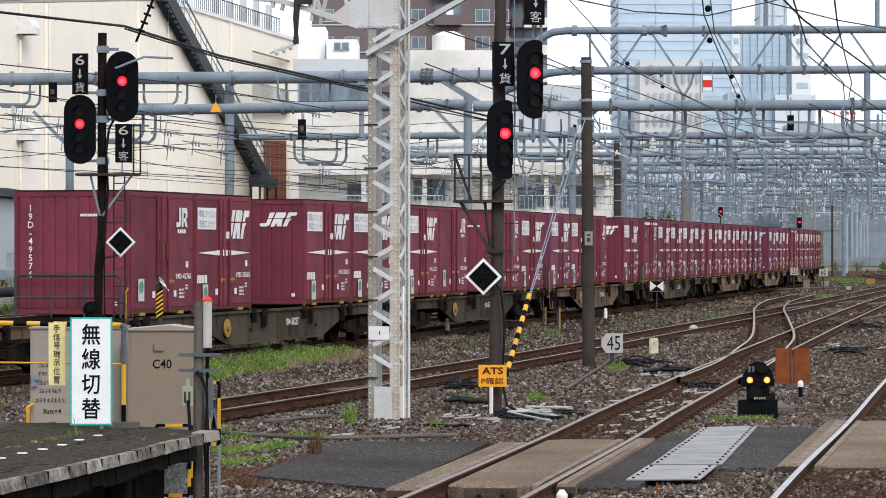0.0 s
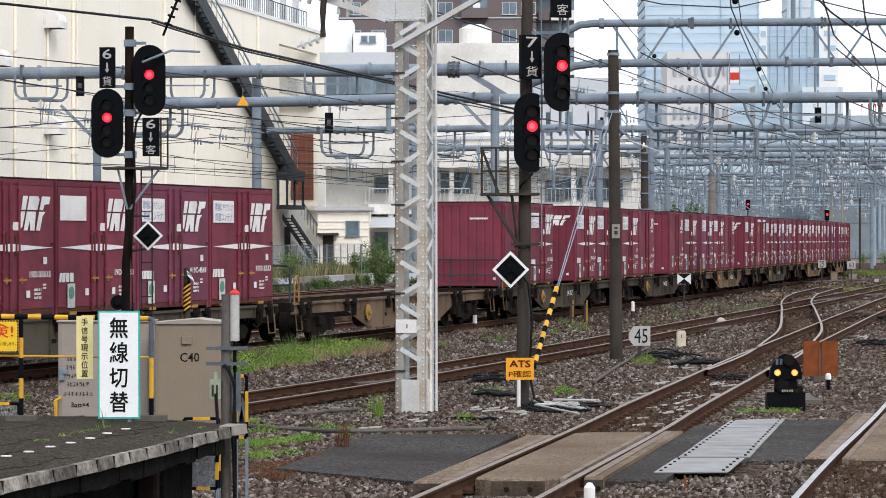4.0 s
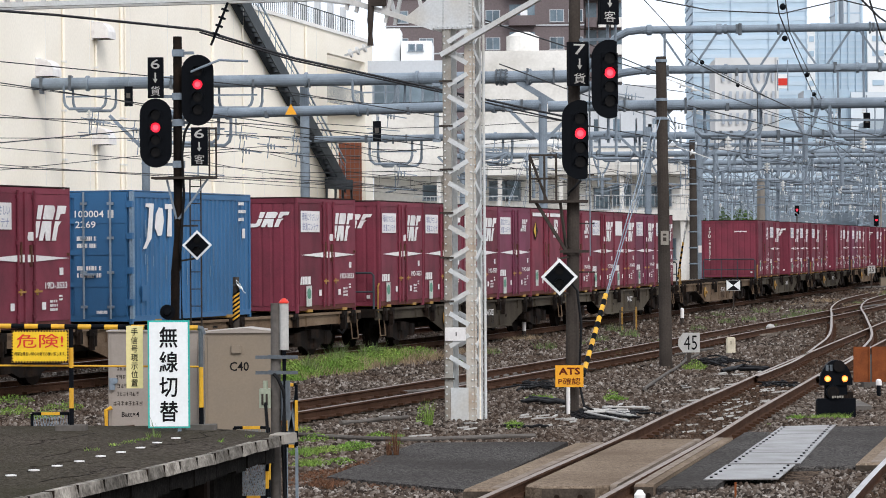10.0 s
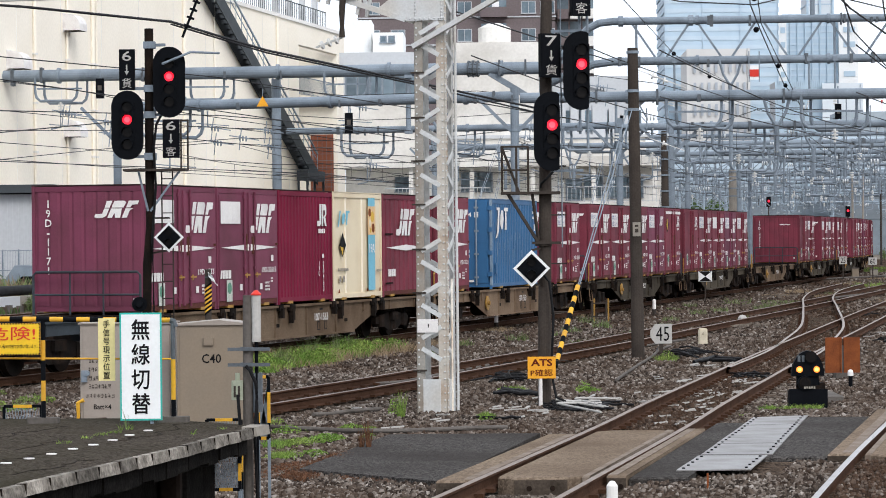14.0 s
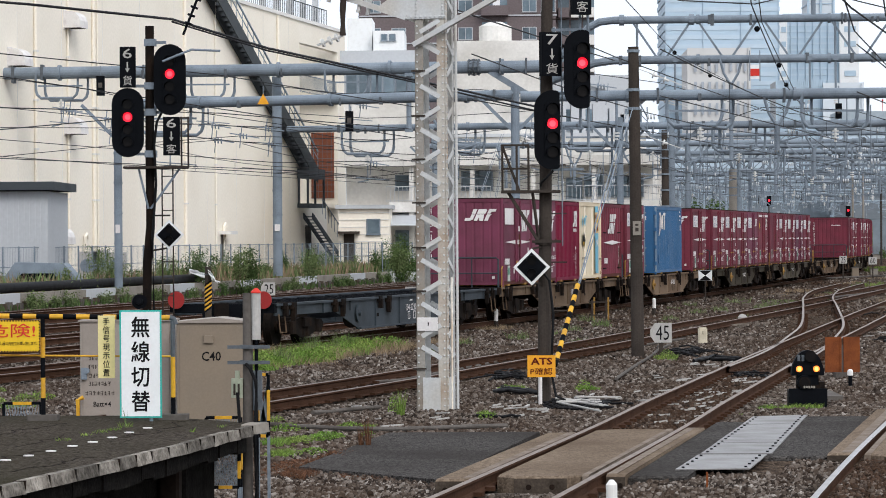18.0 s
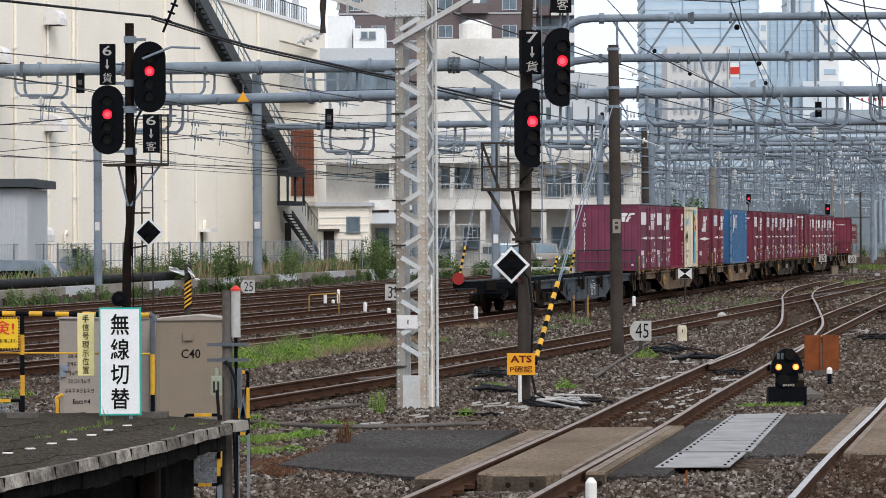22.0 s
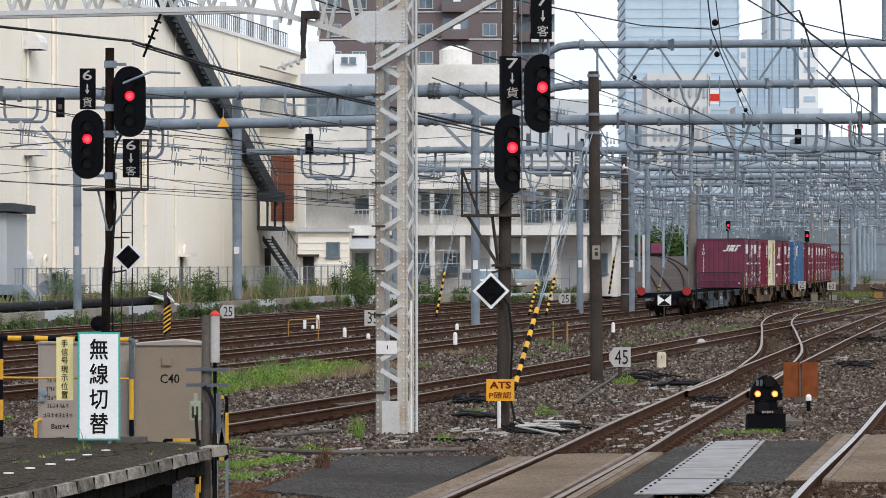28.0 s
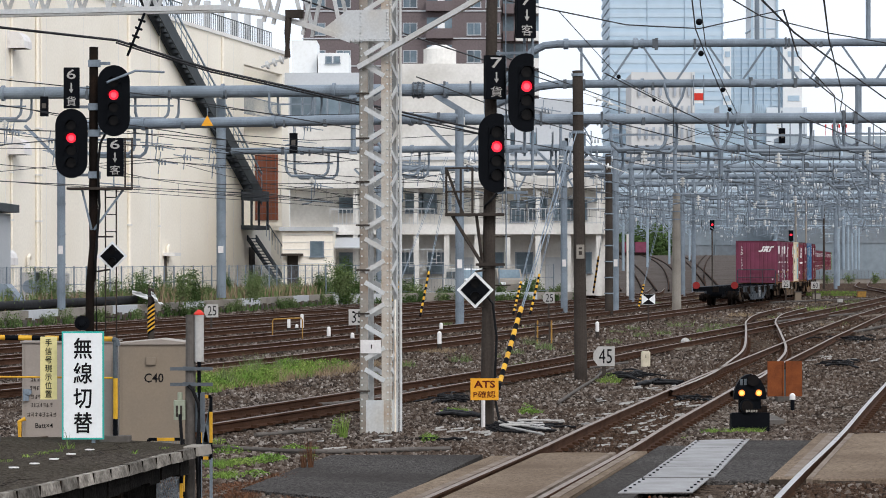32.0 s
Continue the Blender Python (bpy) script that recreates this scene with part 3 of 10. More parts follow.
def hall():
    """The long cream hall: wall, pipes, hoods, door, roof rail and the steel stair down its side."""
    h = thing("hall", HALL, "long cream rendered hall with drain pipes and an outdoor steel stair", "building")
    u0 = 13.10
    top = 18.2
    part("wall", Shape().box(u0, 95, -25, 0.0, 0, top), WALL_CREAM, h)
    part("parapet", Shape().box(-1.0, 95, -0.3, 0.12, top, top + 0.25), WALL_WHITE, h)
    # stairwell bay at the far end
    part("end_pillar", Shape().box(-1.7, 0.9, -3.5, 0.0, 0, top), WALL_CREAM, h)
    part("back_wall", Shape().box(-0.6, u0, -25, -3.5, 0, top), WALL_WHITE, h)
    part("lintel", Shape().box(0.9, u0, -0.5, 0.0, 16.64, top), WALL_CREAM, h)
    for z in (13.06, 5.07):
        part("floor_slab", Shape().box(0.9, 1.5, -3.5, 0.0, z - 0.35, z), WALL_CREAM, h)
    railing(h, (1.0, -0.1, 13.06), (u0, -0.1, 13.06), 1.3, 0.3)
    part("bay_wall", Shape().box(3.4, 13.1, -0.6, -0.3, 0, 4.72), WALL_CREAM, h)
    part("bay_opening", Shape().box(8.6, 10.4, -0.3, -0.27, 0.6, 3.4), POLE, h, "dark doorway under the stair")
    pa, pb, p0, p1 = -2.09, -0.32, 5.48, 10.53
    part("brown_panel", Shape().box(0.9, 1.0, pa, pb, p0, p1), BRICK_RED, h, "red-brown tiled panel")
    for k in range(10):
        z = p0 + (p1 - p0) * k / 10
        part("panel_joint", Shape().box(1.0, 1.02, pa, pb, z, z + 0.05), WALL_BROWN, h)
    for k in range(5):
        y = pa + (pb - pa) * (k + 0.5) / 5
        part("panel_joint", Shape().box(1.0, 1.025, y, y + 0.03, p0, p1), WALL_BROWN, h)
    for u, r in ((61.95, 0.11), (61.23, 0.05), (43.35, 0.12), (36.25, 0.05), (19.68, 0.1), (66.49, 0.07), (71.95, 0.1)):
        part("drain_pipe", Shape().tube((u, 0.1, 0.4), (u, 0.1, top - 0.1), r, 8), WALL_CREAM, h)
        for z in np.arange(2, 15, 2.6):
            part("pipe_clip", Shape().box(u - r * 1.5, u + r * 1.5, 0.0, 0.1 + r * 1.2, z, z + 0.1), WALL_WHITE, h)
    for k in range(11):
        part("wall_joint", Shape().box(u0 + 3.1 + k * 7.3, u0 + 3.13 + k * 7.3, 0.0, 0.012, 0.4, top - 0.2), WALL_WHITE, h)
    for x, y, k in (((66.26, 14.45), 1.2, 1), ((66.28, 8.64), 1.2, 1), ((75.49, 11.86), 1.2, 1), ((68.67, 2.61), 1.0, 1)):
        u, z = x
        side = [(0.0, z + 0.48), (0.42, z + 0.47), (0.66, z + 0.38), (0.84, z + 0.2), (0.94, z - 0.05), (0.96, z - 0.42), (0.0, z - 0.42)]
        s = Shape().hexa([(u - 0.66, v, w) for v, w in side], [(u + 0.66, v, w) for v, w in side])
        s.box(u - 0.72, u + 0.72, 0.0, 0.04, z - 0.5, z + 0.55)
        part("vent_hood", s, LOGO, h, "white metal vent hood")
        part("hood_mouth", Shape().box(u - 0.58, u + 0.58, 0.1, 0.9, z - 0.435, z - 0.42), POLE, h)
    for x, z in ((34.52, 3.3), (66.29, 2.6), (63.82, 2.6)):
        part("outlet_pipe", Shape().pipe([(x, 0.15, 0.5), (x, 0.15, z), (x - 0.25, 0.15, z + 0.15), (x - 0.5, 0.15, z - 0.1)], 0.09, 6), WALL_CREAM, h)
    part("door", Shape().box(34.39 - 0.5, 34.39 + 0.5, 0.0, 0.06, 0.6, 2.72), CONCRETE, h, "grey-brown steel door")
    part("door_canopy", Shape().box(34.39 - 0.8, 34.39 + 0.8, 0.0, 0.8, 2.72, 2.84 + 0.1), WALL_WHITE, h)
    # roof rail
    railing(h, (0.2, -1.0, top + 0.2), (40, -1.0, top + 0.2), 1.5, 0.55, 0.025, STAIR)
    for k in range(5):
        part("roof_post", Shape().box(2 + k * 4.0, 2.4 + k * 4.0, -1.6, -1.2, top, top + 2.6), WALL_GREY, h)
    # the stair: from the high landing down to the low one, then the last flight
    ua, za, ub, zb = 43.32, 20.65, 10.88, 7.29
    st = part("stair", Shape().box(ua - 0.3, ua + 2.6, 0.05, 0.8, za - 0.1, za + 0.35), STAIR, h, "dark grey steel stair")
    n = 46
    for y in (0.06, 0.75):
        part("stringer", Shape().hexa([(ua, y, za - 0.8), (ub, y, zb - 0.8), (ub, y, zb + 0.3), (ua, y, za + 0.3)], [(ua, y + 0.08, za - 0.8), (ub, y + 0.08, zb - 0.8), (ub, y + 0.08, zb + 0.3), (ua, y + 0.08, za + 0.3)]), STAIR, st)
    for k in range(n):
        t = (k + 0.5) / n
        u, z = ua + (ub - ua) * t, za + (zb - za) * t
        part("tread", Shape().box(u - 0.28, u + 0.28, 0.14, 0.75, z - 0.12, z - 0.04), STAIR, st)
    rr = Shape()
    for k in range(n // 2 + 1):
        t = k / (n // 2)
        u, z = ua + (ub - ua) * t, za + (zb - za) * t
        rr.beam((u, 0.8, z), (u, 0.8, z + 1.4), 0.04)
    rr.beam((ua, 0.8, za + 1.5), (ub, 0.8, zb + 1.5), 0.1).beam((ua, 0.8, za + 0.95), (ub, 0.8, zb + 0.95), 0.05)
    part("stair_rail", rr, GALV_FAR, st)
    zl = 4.96
    la, lb = 8.96, 14.15
    part("landing", Shape().box(la, lb, 0.05, 0.9, zl - 0.3, zl), STAIR, st)
    for u in (la + 0.1, lb - 0.1):
        for y in (0.15, 0.8):
            part("landing_post", Shape().beam((u, y, zl), (u, y, zb + 0.2), 0.14), STAIR, st)
    part("landing", Shape().box(la, lb, 0.05, 0.9, zb - 0.5, zb + 0.2), STAIR, st)
    uc, zc = 2.43, 0.6
    ud, zd = 12.62, 4.18
    for y in (0.1, 0.75):
        part("stringer", Shape().hexa([(ud, y, zd - 0.3), (uc, y, zc - 0.2), (uc, y, zc + 0.15), (ud, y, zd + 0.1)], [(ud, y + 0.08, zd - 0.3), (uc, y + 0.08, zc - 0.2), (uc, y + 0.08, zc + 0.15), (ud, y + 0.08, zd + 0.1)]), STAIR, st)
    for k in range(16):
        t = (k + 0.5) / 16
        u, z = ud + (uc - ud) * t, zd + (zc - zd) * t
        part("tread", Shape().box(u - 0.28, u + 0.28, 0.18, 0.75, z - 0.1, z - 0.03), STAIR, st)
    r2 = Shape().beam((ud, 1.55, zd + 1.1), (uc, 1.55, zc + 1.1), 0.05)
    for k in range(12):
        t = k / 11
        u, z = ud + (uc - ud) * t, zd + (zc - zd) * t
        r2.beam((u, 1.55, z), (u, 1.55, z + 1.1), 0.035)
    part("stair_rail", r2, GALV, st)
    return h


hall()


def office():
    """The white low office with a deep balcony band, columns and set-back upper blocks; its front faces the yard."""
    o = thing("office", pose(0, 200, 0), "white low office block with long balconies and columns", "building")
    x0, x1 = -9.85, 11.73
    z1, z2, zr = 4.15, 4.72, 7.26
    top = 7.91
    part("back_wall", Shape().box(x0, x1, 2.4, 16, 0, top), OFFICE_WALL, o)
    part("balcony_slab", Shape().box(-6.86, x1, 0, 2.4, z1, z2 + 0.1), OFFICE_WALL, o)
    part("roof_slab", Shape().box(x0, x1, -0.2, 16, zr, top), OFFICE_WALL, o)
    for k in range(10):
        x = -5.34 + k * 2.05
        part("column", Shape().box(x - 0.18, x + 0.18, 0.15, 0.55, 0, z1), OFFICE_WALL, o)
        if k % 2 == 0:
            part("column", Shape().box(x - 0.15, x + 0.15, 0.15, 0.5, z2, zr), OFFICE_WALL, o)
    railing(o, (-7.05, 0.1, z2 + 0.1), (-0.03, 0.1, z2 + 0.1), 1.05, 0.28, 0.02, WALL_GREY)
    railing(o, (3.76, 0.1, z2 + 0.1), (x1, 0.1, z2 + 0.1), 1.05, 0.28, 0.02, WALL_GREY)
    for u, z, w, hh in ((-6.01, 6.20, 0.9, 0.9), (-1.35, 6.31, 1.2, 1.2), (-0.40, 6.31, 1.0, 1.2), (5.67, 5.73, 1.0, 1.3), (7.00, 5.92, 1.2, 1.3), (8.70, 5.84, 1.2, 1.3), (9.84, 5.84, 1.0, 1.2)):
        window(o, u, z - hh / 2, w, hh, 2.35)
    for k in range(9):
        u = -5.91 + k * 2.0
        if k in (0, 2, 3, 5, 6, 8):
            window(o, u, 1.6, 1.1, 1.3, 2.35)
        else:
            part("shutter_door", Shape().box(u - 0.55, u + 0.55, 2.3, 2.42, 0.2, 2.6), WALL_GREY, o)
    st = part("outdoor_stair", Shape().box(-1.73, -0.79, 0.6, 1.8, z1 - 2.2, z1 - 2.0), WALL_GREY, o)
    for k in range(12):
        x = -2.11 + 0.22 * k
        part("tread", Shape().box(x, x + 0.26, 0.6, 1.8, 0.3 + 0.24 * k, 0.36 + 0.24 * k), WALL_GREY, st)
    railing(o, (-2.61, 0.5, z1 - 2.0), (0.73, 0.5, z1 - 2.0), 1.0, 0.3, 0.02, WALL_GREY)
    # low front annex with lapped boards, lean-to roofs
    ax0, ax1, az = -10.00, -6.66, 4.35
    part("annex_wall", Shape().box(ax0, ax1, -5, 0, 0, az), WALL_CREAM, o)
    for k in range(9):
        z = 0.3 + k * 0.47
        part("lap_board", Shape().box(ax0, ax1, -5.04, -5.0, z, z + 0.06), OFFICE_WALL, o)
    part("annex_roof", Shape().box(ax0 - 0.2, ax1 + 0.2, -5.3, 0.2, az, az + 0.25), WALL_GREY, o)
    window(o, -7.72, 2.72, 0.8, 0.9, -5.0)
    part("annex_door", Shape().box(-9.32 - 0.35, -9.32 + 0.35, -5.06, -5.0, 0.2, 2.72), POLE, o)
    part("annex_canopy", Shape().box(-9.32 - 0.7, -9.32 + 0.7, -5.8, -5.0, 2.72, 2.87), POLE, o)
    s = Shape().hexa([(-6.78, -3, 3.21), (-4.58, -3, 3.21), (-4.58, 1, 4.04), (-6.78, 1, 4.04)],
                     [(-6.78, -3, 3.28), (-4.58, -3, 3.28), (-4.58, 1, 4.12), (-6.78, 1, 4.12)])
    part("lean_to_roof", s, WALL_GREY, o)
    # upper storeys
    up = part("upper_block", Shape().box(-2.73, 4.28, 5, 16, top, 15.98), OFFICE_WALL, o)
    part("upper_band", Shape().box(-2.43, 10.62, 3, 16, top, 9.27), OFFICE_WALL, o)
    part("roof_edge", Shape().box(-2.43 - 0.2, 10.62 + 0.3, 2.8, 16, 9.27, 9.49), WALL_GREY, o)
    part("wing", Shape().box(-10.02, -4.94, 4, 16, top, 14.27), WALL_GREY, o)
    part("wing_upper", Shape().box(-10.44, -4.94, 7, 16, 14.27, 15.49), WALL_GREY, o)
    part("wing_front", Shape().box(-10.02, -4.94, 3.4, 4, top, 12.0), OFFICE_WALL, o)
    part("wing_sill", Shape().box(-10.02, -4.94, 3.3, 4, 12.0, 12.12), WALL_GREY, o)
    part("wing_parapet", Shape().box(-10.02, -4.94, 3.8, 4.2, 14.27, 14.43), OFFICE_WALL, o)
    for k in range(6):
        window(o, -9.49 + k * 0.85, 12.20, 0.7, 1.4, 4.0)
    ph = part("penthouse", Shape().box(-8.16, -6.00, 8, 14, 15.49, 16.94), BOARD, o)
    for u in (-7.40, -6.83):
        window(o, u, 16.30, 0.35, 0.35, 8.0)
    part("penthouse", Shape().box(-10.02, -8.27, 9, 14, 15.49, 17.89), BOARD, o)
    part("roof_tank", Shape().tube(((0.38), 9, 15.98), ((0.38), 9, 17.23), 1.15, 18), OFFICE_WALL, o)
    part("roof_tank", Shape().tube(((0.38), 9, 17.23), ((0.38), 9, 17.54), 1.15, 18, 0.5), OFFICE_WALL, o)
    for u, z in ((4.73, 12.37), (6.06, 12.75), (7.58, 11.61), (8.71, 11.30), (9.47, 10.84)):
        part("roof_box", Shape().box(u - 0.5, u + 0.5, 5, 7, 9.27, z), WALL_GREY, o)
    return o


office()


def right_block():
    b = thing("side_block", pose(0, 215, 0), "white building with a stepped roof behind the signal post", "building")
    x0, x1 = 4.54, 10.61
    part("wall", Shape().box(x0, x1, 0, 12, 0, 14.1), WALL_GREY, b)
    part("roof", Shape().hexa([(x0, -0.3, 14.1), (x1 + 0.6, -0.3, 12.2), (x1 + 0.6, 12, 12.2), (x0, 12, 14.1)], [(x0, -0.3, 14.4), (x1 + 0.6, -0.3, 12.5), (x1 + 0.6, 12, 12.5), (x0, 12, 14.4)]), WALL_GREY, b)
    for k in range(4):
        for j in range(3):
            window(b, x0 + 1.0 + k * 1.6, 4.2 + j * 3.0, 1.1, 1.4, 0.0)
    return b


right_block()


def apartment():
    """The brown tiled apartment house: windows, balconies with pale fronts and a setback corner."""
    a = thing("apartment_house", pose(0, 330, 0), "brown tiled apartment house with balconies and pale windows", "building")
    x0, x1 = -14.55, 7.36
    part("wall", Shape().box(x0, x1, 0, 15, 0, 44), WALL_BROWN, a)
    part("side_wing", Shape().box(x1, 11.68, 2.5, 15, 0, 42), WALL_BROWN, a)
    for j in range(7):
        z = 24.45 + (j - 2) * 3.05
        part("floor_band", Shape().box(x0 - 0.1, x1 + 0.1, -0.12, 0, z - 0.5, z - 0.35), WALL_GREY, a)
        for x in (-12.9, -10.1, -2.7, 4.4, 6.5):
            window(a, x, z, 1.5, 1.25, 0.0, WALL_GREY)
        u = 0.55
        part("balcony", Shape().box(u - 1.5, u + 1.5, -1.2, 0, z - 0.5, z + 0.6), WALL_BROWN, a)
        part("balcony_recess", Shape().box(u - 1.4, u + 1.4, -0.04, 0.0, z + 0.6, z + 1.9), GLASS, a)
        part("cooler_unit", Shape().box(u - 0.2, u + 0.6, -1.0, -0.6, z + 0.6, z + 1.2), BOARD, a)
        for k in range(3):
            v = x1 + 0.3 + k * 1.4
            part("balcony", Shape().box(v, v + 1.2, 1.3, 2.5, z - 0.6, z + 0.5), WALL_WHITE if k else WALL_BROWN, a)
            part("balcony_recess", Shape().box(v, v + 1.2, 2.44, 2.5, z + 0.5, z + 2.2), GLASS, a)
    return a


apartment()


def tower(x0, x1, y, deep, high, material, label, floors, bands, mullions, band_m, fin=0.35):
    """A tall office tower: a core with floor bands and fins standing proud of it."""
    t = thing("office_tower", pose(0, y, 0), label, "building", "office towers")
    part("core", Shape().box(x0, x1, 0, deep, 0, high), material, t)
    for k in range(floors):
        z = 6 + (high - 6) * k / floors
        part("floor_band", Shape().box(x0 - 0.3, x1 + 0.3, -0.15, deep, z, z + bands), band_m, t)
    for k in range(mullions + 1):
        x = x0 + (x1 - x0) * k / max(1, mullions)
        part("fin", Shape().box(x - fin, x + fin, -0.6, 0, 0, high), band_m, t)
    return t


tower(53.19, 87.33, 900, 40, 118, TOWER_BLUE, "hazy pale blue glass office tower with white floor bands", 40, 1.3, 3, TOWER_MID, 0.08)
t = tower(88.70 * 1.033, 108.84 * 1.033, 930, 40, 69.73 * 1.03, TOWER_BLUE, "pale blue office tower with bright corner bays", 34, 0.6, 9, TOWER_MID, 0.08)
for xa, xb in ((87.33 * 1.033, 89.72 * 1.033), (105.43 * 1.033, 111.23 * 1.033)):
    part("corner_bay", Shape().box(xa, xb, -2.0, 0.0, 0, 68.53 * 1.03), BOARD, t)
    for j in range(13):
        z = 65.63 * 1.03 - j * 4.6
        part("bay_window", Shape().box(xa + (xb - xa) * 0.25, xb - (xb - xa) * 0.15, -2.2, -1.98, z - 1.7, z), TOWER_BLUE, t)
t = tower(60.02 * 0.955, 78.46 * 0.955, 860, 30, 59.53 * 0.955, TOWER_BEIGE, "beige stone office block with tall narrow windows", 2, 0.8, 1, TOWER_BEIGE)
for k in range(8):
    for j in range(7):
        x, z = 61.72 * 0.955 + k * 2.05, 57.48 * 0.955 - 2.6 - j * 6.2
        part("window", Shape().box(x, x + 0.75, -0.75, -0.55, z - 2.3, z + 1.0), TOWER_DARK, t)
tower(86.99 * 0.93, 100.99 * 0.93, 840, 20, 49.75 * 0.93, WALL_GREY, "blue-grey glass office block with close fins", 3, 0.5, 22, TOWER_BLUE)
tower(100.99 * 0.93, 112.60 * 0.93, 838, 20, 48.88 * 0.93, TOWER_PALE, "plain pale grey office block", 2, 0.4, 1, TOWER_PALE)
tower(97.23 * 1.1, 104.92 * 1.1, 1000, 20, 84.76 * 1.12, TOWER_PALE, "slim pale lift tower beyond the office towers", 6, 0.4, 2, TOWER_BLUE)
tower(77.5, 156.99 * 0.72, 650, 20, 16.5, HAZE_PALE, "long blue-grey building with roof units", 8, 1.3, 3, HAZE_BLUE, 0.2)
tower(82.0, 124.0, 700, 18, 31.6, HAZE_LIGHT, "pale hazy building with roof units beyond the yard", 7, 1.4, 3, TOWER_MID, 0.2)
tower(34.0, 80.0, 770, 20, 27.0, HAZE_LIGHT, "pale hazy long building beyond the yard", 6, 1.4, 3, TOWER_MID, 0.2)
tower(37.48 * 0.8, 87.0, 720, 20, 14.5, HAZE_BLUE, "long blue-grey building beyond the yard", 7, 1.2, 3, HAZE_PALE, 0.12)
# Small roof cranes, simplified to thin red posts with a block on top.
for k in range(4):
    x = 92.3 + k * 1.6
    solid("roof_crane", Shape().tube((x, 701, 31.6), (x, 701, 34.2), 0.06, 6).box(x - 0.18, x + 0.18, 700.8, 701.2, 33.6, 34.4), RED, "small red roof crane drawn as a thin post", "post", "roof marker posts")


# ---- kerb wall, fence and planting at the foot of the hall ----
def side_line(d, off):
    """A point of the line along the kerb wall, d metres on from its near end, set off to its left."""
    c, s = 0.9848, 0.1736
    return Vector((-19.0 + s * d - c * off, 103.0 + c * d + s * off, 0))


def kerb_wall():
    k = thing("kerb_wall", pose(0, 0, 0), "low pale concrete kerb wall along the yard's edge", "wall", kind="structure")
    for i in range(24):
        a, b = side_line(i * 4 - 8, 0), side_line(i * 4 - 4.03, 0)
        n = Vector((-0.9848, 0.1736, 0)) * 0.35
        q = [a, b, b + n, a + n]
        part("wall_length", Shape().hexa([p + Vector((0, 0, GROUND)) for p in q], [p + Vector((0, 0, 0.42)) for p in q]), POLE_PALE if i % 3 else WALL_GREY, k)
    for i in range(150):
        a, b = side_line(i * 0.62 - 8, -0.12), side_line(i * 0.62 - 7.5, -0.12)
        n = Vector((-0.9848, 0.1736, 0)) * 0.115
        q = [a, b, b + n, a + n]
        h = 0.02 + 0.05 * ((i * 7) % 3)
        part("foot_stone", Shape().hexa([p + Vector((0, 0, GROUND)) for p in q], [p + Vector((0, 0, h)) for p in q]), CONCRETE if i % 2 else SLEEPER, k)
    for i in range(5):
        a, b = Vector((-6 + i * 3.1, 176 + i * 2.2, 0)), Vector((-2.92 + i * 3.1, 178.17 + i * 2.2, 0))
        n = Vector((-0.58, 0.81, 0)) * 0.35
        q = [a, b, b + n, a + n]
        part("wall_length", Shape().hexa([p + Vector((0, 0, GROUND)) for p in q], [p + Vector((0, 0, 0.42)) for p in q]), POLE_PALE if i % 3 else WALL_GREY, k)
    q = [side_line(-12, 0.3), side_line(96, 0.3), side_line(96, 7.2), side_line(-12, 7.2)]
    part("raised_ground", Shape().hexa([p + Vector((0, 0, GROUND)) for p in q], [p + Vector((0, 0, 0.36)) for p in q]), SLEEPER, k)


kerb_wall()


def mesh_fence():
    f = thing("mesh_fence", pose(0, 0, 0), "grey wire mesh fence with thin posts", "fence")
    n = 40
    net = Shape()
    for i in range(n + 1):
        p = side_line(14 + i * 2.0, 4.2)
        part("post", Shape().tube(p + Vector((0, 0, 0.3)), p + Vector((0, 0, 2.15)), 0.035, 6), GALV, f)
        if i < n:
            q = side_line(16 + i * 2.0, 4.2)
            for z in (0.5, 1.3, 2.1):
                net.beam(p + Vector((0, 0, z)), q + Vector((0, 0, z)), 0.03)
            for k in range(10):
                a = p.lerp(q, k / 10)
                net.beam(a + Vector((0, 0, 0.4)), a + Vector((0, 0, 2.1)), 0.008)
    for i in range(9):
        p = Vector((-6.5 + i * 1.75, 177.5 + i * 1.24, 0))
        part("post", Shape().tube(p + Vector((0, 0, GROUND)), p + Vector((0, 0, 2.15)), 0.035, 6), GALV, f)
        if i < 8:
            q = p + Vector((1.75, 1.24, 0))
            for z in (0.5, 1.3, 2.1):
                net.beam(p + Vector((0, 0, z)), q + Vector((0, 0, z)), 0.03)
            for k in range(10):
                a = p.lerp(q, k / 10)
                net.beam(a + Vector((0, 0, 0.4)), a + Vector((0, 0, 2.1)), 0.008)
    tagged(part("mesh", net, GALV, f), kind="stuff")


mesh_fence()


